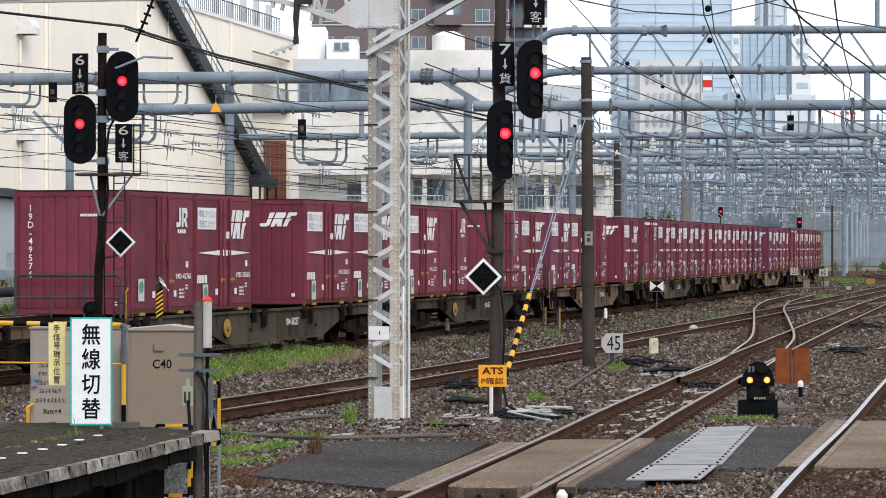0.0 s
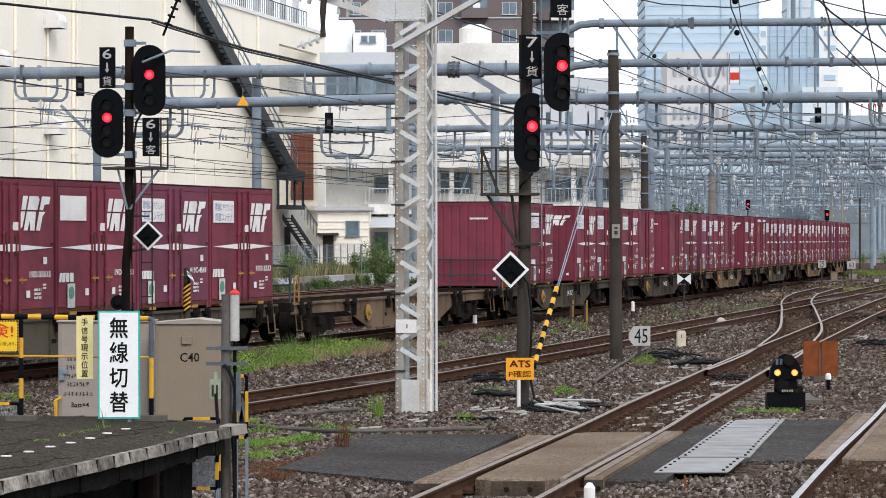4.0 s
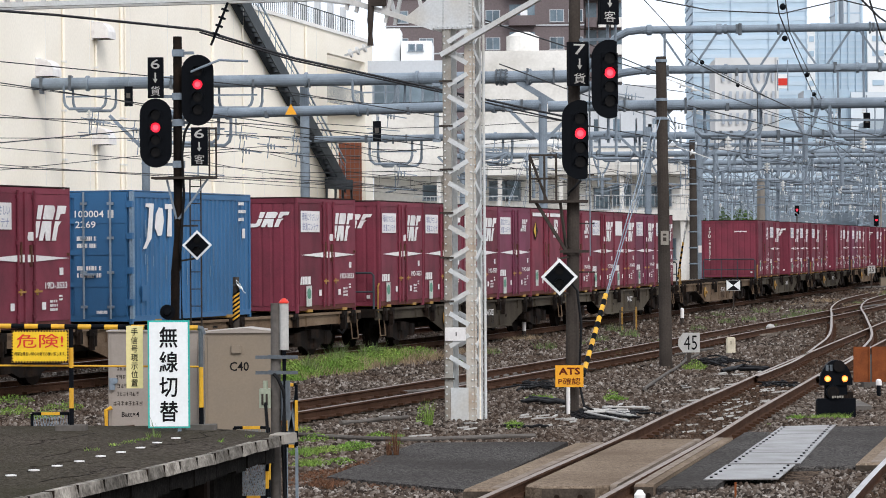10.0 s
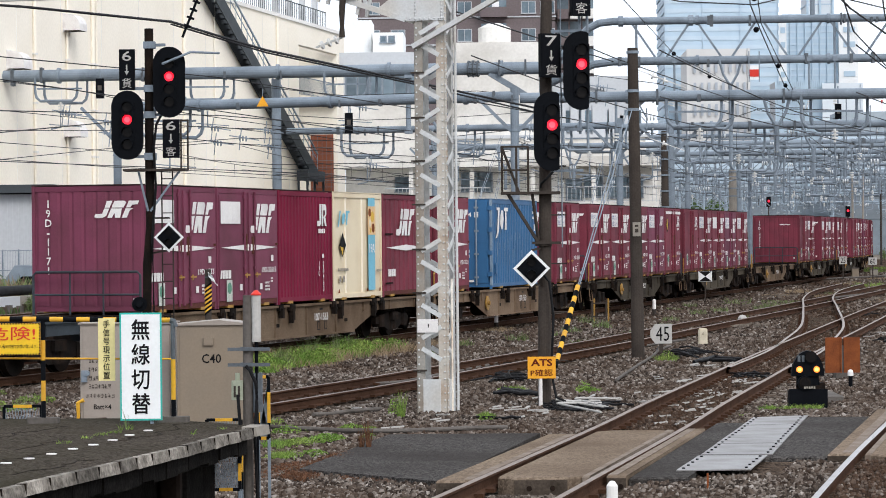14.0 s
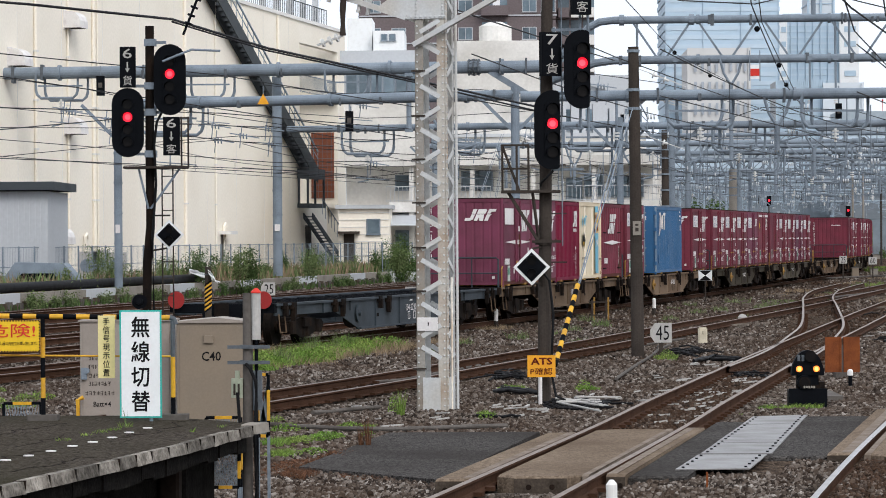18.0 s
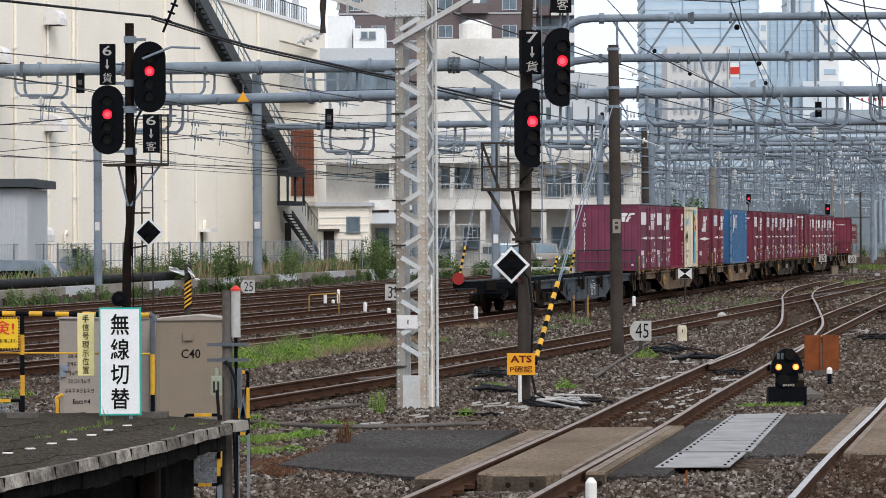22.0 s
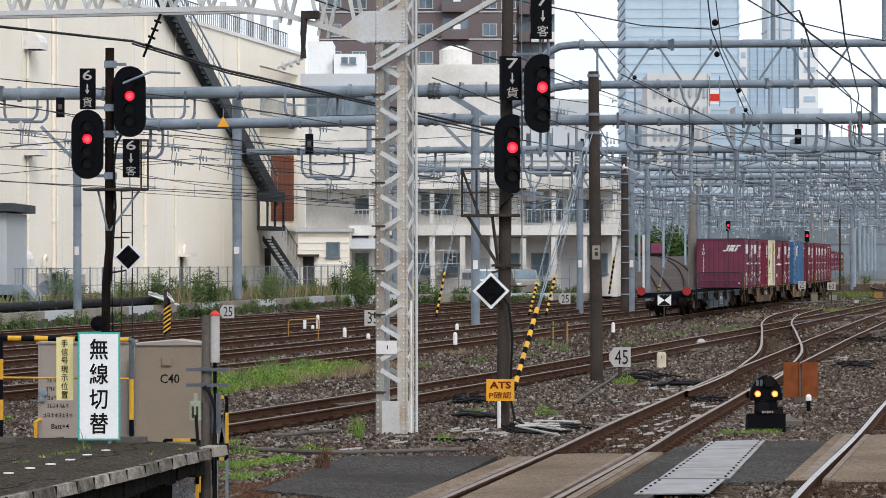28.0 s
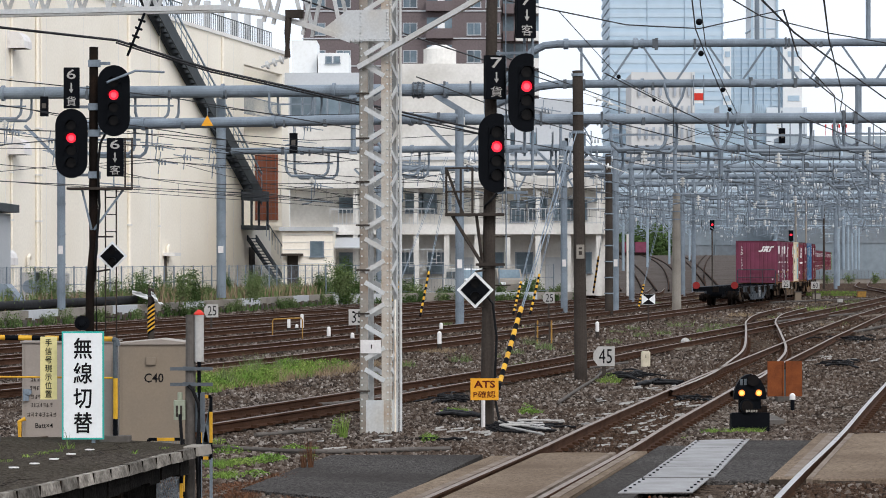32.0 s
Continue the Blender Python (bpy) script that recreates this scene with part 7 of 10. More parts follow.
# ---- wires ----
def span(points, r, name="overhead_wire", label="dark overhead wire strung along the tracks", sag=0.0, group="overhead wires"):
    pts = []
    for a, b in zip(points, points[1:]):
        a, b = Vector(a), Vector(b)
        n = 8 if sag else 1
        pts += [a.lerp(b, k / n) - Vector((0, 0, 4 * sag * (k / n) * (1 - k / n))) for k in range(n)]
    pts.append(Vector(points[-1]))
    return solid(name, Shape().pipe(pts, r, 5), WIRE, label, "wire", group)


supports = (-38, 0, 50, 82, 108, 140, 172, 205, 240)
for off in (0.0, 3.7, 7.2, 10.8, 14.4, 18.0, -7.0, -10.8, -14.6):
    stops = [s for s in supports if off < 0 or s >= 0]
    contact = [on_line(s, off)[0] + Vector((0, 0, 5.1)) for s in stops]
    carry = [on_line(s, off)[0] + Vector((0, 0, 6.0)) for s in stops]
    span(contact[1:], 0.012)
    span(carry[1:], 0.013, sag=0.45)
    drops = Shape()
    for i in range(1, len(stops) - 1):
        for k in range(1, 6):
            a = contact[i].lerp(contact[i + 1], k / 6)
            b = carry[i].lerp(carry[i + 1], k / 6) - Vector((0, 0, 4 * 0.45 * (k / 6) * (1 - k / 6)))
            drops.beam(a, b, 0.012)
    solid("dropper_wires", drops, WIRE, "thin dropper wires between overhead wires", "wire", kind="stuff")
for s in (62, 82, 95, 108, 124, 140, 156, 172, 188, 205, 225):
    h = Shape()
    for k in range(-9, 0):
        p = on_line(s + 10, k * 3.0)[0]
        h.beam(p + Vector((0, 0, 6.2 + 0.3 * (k % 3))), p + Vector((1.4, 0.3, 5.3 + 0.4 * (k % 2))), 0.05)
        h.tube(p + Vector((0.4, 0, 6.5)), p + Vector((0.55, 0, 6.5)), 0.12, 8)
    solid("cantilever_arms", h, GALV, "small steel arms and insulators of the overhead line", "fittings", kind="stuff")
# heavy feeders in front of the hall, and wires coming down towards the yard
span([(-9.18, 44.00, 6.09), (-7.15, 46.00, 6.05), (-5.14, 48.00, 5.95), (-3.75, 50.00, 5.60), (-1.41, 53.00, 5.22), (1.32, 58.00, 4.84)], 0.022, label="heavy black feeder cable strung past the mast")
span([(-5.14, 48.00, 5.91), (-3.75, 50.00, 5.56), (-1.41, 53.00, 5.18), (1.32, 58.00, 4.75)], 0.016, label="heavy black feeder cable strung past the mast")
span([(-11.88, 58.00, 6.29), (-5.83, 64.00, 5.93), (-1.14, 75.00, 5.57)], 0.012)
span([(-11.88, 58.00, 5.96), (-7.17, 64.00, 5.41), (-2.13, 80.00, 5.10)], 0.012)
span([(-12.70, 62.00, 5.25), (-7.29, 80.00, 5.79), (-2.66, 100.00, 6.06)], 0.014)
span([(-12.29, 60.00, 4.44), (-9.54, 75.00, 5.44), (-10.91, 152.00, 8.04)], 0.014)
span([(-14.34, 70.00, 4.47), (-6.27, 110.00, 4.87), (-2.97, 120.00, 4.63)], 0.014)
span([(-2.00, 44.00, 6.26), (1.36, 60.00, 6.31), (2.92, 70.00, 6.54)], 0.014)
span([(0.80, 60.00, 7.77), (4.84, 75.00, 8.33), (7.13, 80.00, 8.62), (10.00, 85.00, 9.55)], 0.017)
span([(5.19, 60.00, 7.77), (6.59, 75.00, 8.23), (7.77, 85.00, 8.23), (10.85, 110.00, 8.07), (15.53, 145.00, 8.23)], 0.017)
span([(5.35, 60.00, 7.77), (7.31, 80.00, 8.12), (13.56, 130.00, 8.12), (21.61, 200.00, 7.41)], 0.013)
span([(5.95, 55.00, 7.32), (7.89, 65.00, 7.35), (11.08, 80.00, 7.50), (15.55, 100.00, 7.55)], 0.022)
span([(7.06, 60.00, 7.42), (9.79, 80.00, 7.88), (14.81, 110.00, 8.48), (24.57, 180.00, 8.26)], 0.02)
span([(7.20, 55.00, 7.31), (9.96, 75.00, 7.97), (15.12, 110.00, 8.48), (21.54, 160.00, 8.52)], 0.02)
span([(5.92, 60.00, 7.71), (7.70, 70.00, 8.13), (9.96, 75.00, 8.11), (12.44, 80.00, 8.18)], 0.016)
span([(2.92, 70.00, 8.27), (6.88, 110.00, 9.12), (14.79, 150.00, 8.72)], 0.012)
for q in ((6.76, 109.00, 9.12), (8.87, 120.00, 8.87), (10.92, 130.00, 8.71), (7.54, 84.00, 8.23), (9.71, 100.00, 8.12), (11.13, 112.00, 8.07), (6.42, 72.00, 8.16)):
    solid("wire_weight", Shape().ball(q, 0.085, 10), BLACK, "small black ball on an overhead wire", "fitting", "balls on the wires", smooth=True)

# small fittings hung on the gantries
for x, z, y in ((-19.69, 10.20, 150.0), (-7.07, 8.29, 149.0), (13.80, 7.32, 118.0)):
    k = 0.6 if y < 120 else 1.0
    f = thing("line_box", pose(x, y, z), "small black box hung under a gantry beam", "box", "boxes on the gantries")
    part("case", Shape().box(-0.2 * k, 0.2 * k, -0.15, 0.15, -0.5 * k, 0.5 * k, cut=0.03), BLACK, f)
    part("plate", Shape().box(-0.1 * k, 0.1 * k, -0.165, -0.152, -0.1, 0.15 * k), CONCRETE, f)
    part("hook", Shape().tube((0, 0, 0.5 * k), (0, 0, 1.0), 0.03, 6), GALV, f)
f = thing("warning_triangle", pose(-8.77, 115.00, 7.80), "orange warning triangle hung on the gantry", "sign")
part("panel", Shape().plate([(-0.23, -0.2), (0.23, -0.2), (0, 0.21)], -0.3, -0.27), ORANGE, f)
part("hanger", Shape().tube((0, -0.25, 0.15), (0, -0.25, 0.5), 0.015, 6).tube((0, -0.25, -0.1), (0, 5.5, -0.25), 0.012, 6), GALV, f)
for x, y in ((24.28, 260), (29.98, 250)):
    f = thing("far_signal", pose(x, y, 0), "far signal on a thin post showing red", "signal", "far signals")
    z = 5.5 if y == 260 else 4.5
    part("post", Shape().tube((0, 0, GROUND), (0, 0, z + 0.3), 0.06, 8), POLE, f)
    part("head", Shape().box(-0.2, 0.2, -0.12, 0.1, z - 0.5, z + 0.4, cut=0.05), BLACK, f)
    part("lens", Shape().tube((0, -0.16, z), (0, -0.125, z), 0.1, 14), RED_LAMP, f, "lit red lens")


# ---- finer wires before the hall and the office, and the crowded fittings of the far line ----
for row in (
        ((-21.94, 118.00, 9.21), (-16.39, 120.00, 8.52), (-12.40, 121.00, 7.65), (-8.41, 123.00, 7.10)),
        ((-21.94, 118.00, 7.98), (-15.37, 120.00, 7.31), (-11.02, 121.00, 7.03), (-6.54, 123.00, 6.96)),
        ((-21.94, 118.00, 6.93), (-15.48, 120.00, 6.93), (-11.37, 121.00, 7.12), (-8.41, 123.00, 6.80)),
        ((-21.94, 118.00, 6.64), (-15.26, 120.00, 6.09), (-11.25, 121.00, 6.43), (-6.54, 123.00, 6.21)),
        ((-21.94, 118.00, 5.52), (-15.26, 120.00, 6.22), (-10.11, 121.00, 6.61), (-4.21, 123.00, 6.44)),
        ((-21.94, 118.00, 5.95), (-15.26, 120.00, 5.45), (-11.03, 121.00, 5.24), (-3.28, 123.00, 4.71)),
        ((-12.99, 118.00, 5.80), (-8.66, 120.00, 5.48), (-3.28, 123.00, 5.60), (2.38, 126.00, 5.76)),
        ((-12.09, 118.00, 6.51), (-8.66, 120.00, 6.16), (-5.10, 122.00, 5.94), (2.86, 126.00, 5.57)),
        ((-9.11, 120.00, 6.99), (-5.33, 122.00, 6.38), (-1.89, 124.00, 6.66), (2.86, 126.00, 7.19)),
        ((-9.11, 120.00, 8.62), (-6.02, 122.00, 8.35), (-0.48, 124.00, 8.58), (2.86, 126.00, 8.32)),
        ((-8.20, 120.00, 7.48), (-5.10, 122.00, 7.33), (-1.42, 124.00, 7.50), (2.86, 126.00, 7.82)),
        ((-8.66, 120.00, 5.10), (-5.10, 122.00, 4.90), (-1.89, 124.00, 5.29), (2.86, 126.00, 5.09)),
        ((-3.20, 120.00, 6.11), (-0.47, 122.00, 5.80), (2.34, 124.00, 6.32), (7.39, 130.00, 6.16)),
        ((1.36, 60.00, 6.52), (3.34, 80.00, 7.24), (7.39, 100.00, 7.27), (12.30, 118.00, 6.87)),
        ((2.27, 100.00, 8.04), (6.82, 120.00, 8.60), (12.74, 140.00, 8.30), (17.16, 146.00, 8.13)),
        ((8.95, 118.00, 6.88), (10.74, 118.00, 7.48), (14.20, 117.00, 7.32), (18.47, 116.00, 5.95))):
    span(row, 0.015, label="thin dark wire strung between the gantries")
knots = Shape()
for q in ((-15.47, 119.00, 7.23), (-15.29, 119.00, 6.73), (-17.16, 119.00, 7.64), (-16.93, 119.00, 7.55), (-11.27, 120.00, 6.99), (-11.16, 120.00, 6.40), (-10.14, 120.00, 6.58), (-9.19, 121.00, 6.89), (-9.07, 121.00, 6.24), (-5.33, 121.00, 7.80), (-4.96, 122.00, 5.48), (-1.88, 123.00, 6.39), (-1.06, 123.00, 6.43), (-0.71, 123.00, 5.97), (-0.48, 123.00, 6.25), (1.39, 123.00, 6.55), (1.62, 123.00, 6.94), (4.74, 122.00, 8.29), (4.39, 122.00, 8.59)):
    c = Vector(q)
    for k in range(3):
        knots.tube(c + Vector((0.13 * k, 0, -0.02 * k)), c + Vector((0.13 * k + 0.05, 0, -0.02 * k)), 0.11, 8)
    knots.beam(c + Vector((-0.4, 0, 0.1)), c + Vector((0.8, 0, -0.1)), 0.04).beam(c + Vector((0, 0, -0.5)), c + Vector((0.1, 0, 0.4)), 0.035)
solid("wire_insulators", knots, GALV, "small insulators and clamps on the wires", "insulators", kind="stuff")
for q in ((6.55, 120.00, 8.92), (7.01, 120.00, 8.73), (6.59, 120.00, 7.96), (7.05, 120.00, 7.91), (1.43, 122.00, 6.44), (7.07, 122.00, 6.25)):
    c = Vector(q)
    solid("strain_insulator", Shape().tube(c, c + Vector((0.06, 0, -0.02)), 0.13, 12).tube(c + Vector((0.06, 0, -0.02)), c + Vector((0.2, 0, -0.06)), 0.05, 8).beam(c + Vector((-0.6, 0, 0.25)), c + Vector((0.9, 0, -0.3)), 0.03), PORCELAIN, "white disc insulator on an overhead wire", "insulator", "disc insulators")
r = random.Random(21)
for y in (128, 150, 178, 192, 207, 222, 237, 252, 268, 300, 333, 368, 405, 445):
    mid = on_line(float(np.interp(y, LINE_Y, LINE_S)))[0].x
    steel, white = Shape(), Shape()
    for k in range(34):
        x, z = mid + r.uniform(-9 if y < 170 else -20, 26), r.uniform(5.0, 7.9)
        a = Vector((x, y + r.uniform(-4, 4), z))
        if x < 6 and y < 170:
            continue
        steel.beam(a, a + Vector((r.uniform(-1.8, 1.8), 0.2, r.choice((0.0, 0.1, 0.6, -0.7, 0.3)))), r.choice((0.035, 0.05, 0.07)))
        steel.tube((a.x, a.y, a.z - 0.6), (a.x, a.y, 8.1), 0.025 if k % 3 else 0.06, 6)
        for j in range(r.choice((1, 2, 3))):
            white.tube(a + Vector((0.14 * j, 0, 0)), a + Vector((0.14 * j + 0.06, 0, 0)), 0.12, 8)
    solid("line_fittings", steel, GALV, "crowded steel arms of the overhead line", "fittings", kind="stuff")
    solid("line_insulators", white, PALE_GLAZE, "small pale insulators of the overhead line", "insulators", kind="stuff")
for y in (162, 192, 222, 252, 284):
    mid = on_line(float(np.interp(y, LINE_Y, LINE_S)))[0].x
    gantry(mid - 4, mid + 27, y + 1, y - 2, 7.2 + (y % 7) * 0.1, 0.11, (0.98,), 7)


# ---- the freight train ----
PITCH, SLOT = 19.84, 3.81
LONG, HALF, TALL, DECK = 3.715, 1.225, 2.5, 1.0


def swash(shape, x0, z0, w, h):
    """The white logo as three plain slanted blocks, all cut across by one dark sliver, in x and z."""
    def block(*outline):
        shape.face([(x0 + (u * 0.84 + 0.16 * v) * w, 0, z0 + v * h) for u, v in outline])
    block((0.0, 0.06), (0.05, 0.0), (0.22, 0.0), (0.30, 0.12), (0.30, 0.55), (0.17, 0.55), (0.17, 0.24), (0.0, 0.24))
    block((0.17, 0.60), (0.30, 0.60), (0.30, 1.0), (0.15, 1.0))
    block((0.35, 0.0), (0.47, 0.0), (0.49, 0.28), (0.55, 0.0), (0.69, 0.0), (0.63, 0.55), (0.35, 0.55))
    block((0.35, 0.60), (0.66, 0.60), (0.68, 0.9), (0.62, 1.0), (0.35, 1.0))
    block((0.73, 0.0), (0.86, 0.0), (0.86, 0.42), (0.93, 0.55), (0.73, 0.55))
    block((0.73, 0.60), (0.84, 0.60), (0.86, 0.76), (1.0, 0.78), (1.0, 1.0), (0.73, 1.0))
    return shape


def small_mark(shape, x0, z0, w, h):
    """A compact white emblem: a hooked block, a stepped block and a short bar below."""
    def block(*outline):
        shape.face([(x0 + u * w, 0, z0 + v * h) for u, v in outline])
    block((0.0, 0.0), (0.30, 0.0), (0.42, 0.14), (0.42, 1.0), (0.25, 1.0), (0.25, 0.24), (0.0, 0.24))
    block((0.48, 0.0), (0.64, 0.0), (0.66, 0.72), (0.84, 0.72), (0.84, 0.52), (0.66, 0.42), (0.84, 0.0), (1.02, 0.0), (0.88, 0.42), (1.0, 0.54), (1.0, 0.84), (0.9, 1.0), (0.48, 1.0))
    for k in range(4):
        block((0.12 + 0.19 * k, -0.32), (0.27 + 0.19 * k, -0.32), (0.27 + 0.19 * k, -0.12), (0.12 + 0.19 * k, -0.12))
    return shape


def lens_band(shape, x0, x1, z, h):
    """A long white lozenge, thick at the middle."""
    mid = (x0 + x1) / 2
    shape.face([(x0, 0, z), (mid, 0, z - h), (x1, 0, z), (mid, 0, z + h)])
    return shape


def bars(shape, x0, z0, w, h, rows, seed, fill=0.85):
    """Unreadable small writing as rows of short bars."""
    rnd = random.Random(seed)
    for r in range(rows):
        zt, x = z0 + h * (r + 0.15) / rows, x0
        while x < x0 + w:
            d = rnd.uniform(0.05, 0.12) * w
            if rnd.random() < fill:
                shape.face([(x, 0, zt), (min(x + d * 0.8, x0 + w), 0, zt), (min(x + d * 0.8, x0 + w), 0, zt + h * 0.6 / rows), (x, 0, zt + h * 0.6 / rows)])
            x += d
    return shape


# a container's own space: x along the train, its camera side at y = -HALF, its foot at z = 0
SIDE = Matrix.Translation((0, -HALF - 0.017, 0))
END = Matrix.Translation((-LONG / 2 - 0.017, 0, 0)) @ Matrix.Rotation(radians(-90), 4, "Z")
PANEL_INK = mat("blue_lettering", (0.20, 0.22, 0.36), 0.6, 0, 0.1)
RUST_EDGE = mat("scuffed_rusty_edge", (0.10, 0.03, 0.03), 0.75, 0, 0.3, 4, 30, 0.1, (0.10, 0.055, 0.035), 0.6)
BRASS = mat("dull_brass_yellow", (0.36, 0.20, 0.04), 0.6, 0, 0.2, 6, 40, 0.05, (0.2, 0.11, 0.03), 0.45)
GREEN_TAG = mat("green_and_white_sticker", (0.52, 0.53, 0.49), 0.6, 0, 0.2, 12, 40, 0)
TAG_GREEN = mat("green_print", (0.10, 0.26, 0.18), 0.6, 0, 0.2, 12, 40, 0)
# Dark roof cap: the top edge's shadow and wear, put into its colour.
ROOF_SHADOW_WEAR = mat("shadowed_worn_container_roof", (0.030, 0.016, 0.017), 0.9, 0, 0.3, 2, 30, 0.1, (0.06, 0.04, 0.034), 0.5)
GREEN = mat("green_container_paint", (0.07, 0.15, 0.04), 0.55, 0, 0.1)
PICTURE = mat("pale_orange_print", (0.72, 0.50, 0.25), 0.6, 0, 0.2, 5, 20, 0, (0.6, 0.36, 0.2), 0.5)
SCUFF = mat("worn_blue_grey_paint", (0.20, 0.27, 0.34), 0.7, 0, 0.2, 3, 30, 0.05, (0.10, 0.17, 0.26), 0.5)
STAR = mat("dark_yellow_mark", (0.62, 0.38, 0.04), 0.6, 0, 0.1)


def painted(name, shape, material, parent, label=""):
    """Flat paint of many small strokes on a thing's side."""
    return tagged(part(name, shape, material, parent, label), kind="stuff")


def pushed(shape, m):
    bmesh.ops.transform(shape.bm, matrix=m, verts=shape.bm.verts)
    return shape


def shell(c, long, paint, ribs=0, tall=TALL):
    """The steel box with its corner posts, rails and, where it has them, pressed ribs."""
    x = long / 2
    part("box", Shape().box(-x + 0.03, x - 0.03, -HALF + 0.03, HALF - 0.03, 0.08, tall - 0.03), paint, c)
    for sx in (-1, 1):
        for sy in (-1, 1):
            part("corner_post", Shape().box(sx * x - 0.07 * (sx > 0), sx * x + 0.07 * (sx < 0), sy * HALF - 0.07 * (sy > 0), sy * HALF + 0.07 * (sy < 0), 0, tall, cut=0.012), paint, c)
    for z, name in ((0.05, "bottom_rail"), (tall - 0.11, "top_rail")):
        for sy in (-1, 1):
            part(name, Shape().box(-x + 0.07, x - 0.07, sy * HALF - 0.06 * (sy > 0), sy * HALF + 0.06 * (sy < 0), z, z + 0.1), RUST_EDGE if z < 1 and paint in (MAROON, VIOLET) else paint, c)
        part(name, Shape().box(-x, -x + 0.06, -HALF + 0.07, HALF - 0.07, z, z + 0.1), paint, c)
    part("roof", Shape().box(-x - 0.004, x + 0.004, -HALF - 0.004, HALF + 0.004, tall, tall + 0.022, cut=0.02), ROOF_SHADOW_WEAR if paint in (MAROON, VIOLET, REDDISH) else paint, c, "roof edge, on maroon and red containers dark with painted shadow and wear")
    for k in range(ribs):
        px = -x + 0.16 + (long - 0.32) * (k + 0.5) / ribs
        w = (long - 0.32) / ribs * 0.27
        y0, y1 = -HALF + 0.035, -HALF + 0.004
        part("rib", Shape().hexa([(px - w, y0, 0.15), (px + w, y0, 0.15), (px + w * 0.6, y1, 0.15), (px - w * 0.6, y1, 0.15)],
                                 [(px - w, y0, tall - 0.12), (px + w, y0, tall - 0.12), (px + w * 0.6, y1, tall - 0.12), (px - w * 0.6, y1, tall - 0.12)]), paint, c)


def door_leaves(parent, paint, y=-HALF):
    """Two side door leaves with their locking bars, hinges and brass handles."""
    for sx in (-1, 1):
        leaf = Shape().box(sx * 0.93 - 0.87, sx * 0.93 + 0.87, y - 0.006, y + 0.03, 0.16, TALL - 0.12, cut=0.004)
        leaf.box(sx * 0.93 - 0.87, sx * 0.93 - 0.80, y - 0.02, y - 0.005, 0.2, TALL - 0.16)
        part("side_door", leaf, paint, parent)
        rod = Shape().tube((sx * 0.32, y - 0.035, 0.1), (sx * 0.32, y - 0.035, TALL - 0.06), 0.026, 8)
        for z in (0.22, 0.8, 1.5, 2.3):
            rod.box(sx * 0.32 - 0.05, sx * 0.32 + 0.05, y - 0.05, y, z, z + 0.06)
        part("locking_bar", rod, paint, parent)
        part("handle", Shape().box(sx * 0.32 - 0.03, sx * 0.32 + 0.26, y - 0.065, y - 0.04, 0.665, 0.70, cut=0.008).box(sx * 0.32 + 0.06, sx * 0.32 + 0.1, y - 0.06, y - 0.03, 0.62, 0.73), BRASS, parent, "brass-yellow door handle")
    part("locking_bar", Shape().box(-0.05, 0.05, y - 0.035, y, 0.12, TALL - 0.08), paint, parent)


def container_base(name, long, paint, label, ribs=0, end_ribs=0, tall=TALL):
    c = thing(name, pose(0, 0, 0), label, "container", "containers on the freight train")
    shell(c, long, paint, ribs, tall)
    for sx in (-0.3, 0.3):
        part("fork_pocket", Shape().box(sx * long - 0.16, sx * long + 0.16, -HALF - 0.004, HALF + 0.004, 0.01, 0.07), BRASS, c, "yellow-edged fork pocket")
    return c


def end_panel(c, long, paint, n=9):
    """The end wall, pressed into shallow upright folds."""
    w, back, front = (2 * HALF - 0.2) / n, -long / 2 + 0.028, -long / 2 + 0.004
    ring = [(back + 0.02, -HALF + 0.1)]
    for k in range(n):
        y = -HALF + 0.1 + k * w
        ring += [(back, y), (front, y + w * 0.2), (front, y + w * 0.8)]
    ring += [(back, HALF - 0.1), (back + 0.02, HALF - 0.1)]
    p = Shape().hexa([(u, y, 0.16) for u, y in ring], [(u, y, TALL - 0.12) for u, y in ring])
    part("end_panel", p, paint, c)


NUMBERS = ("19D-41413", "19D-3533", "19D-32615", "19D-42761", "V19C-4569", "20D-2635")


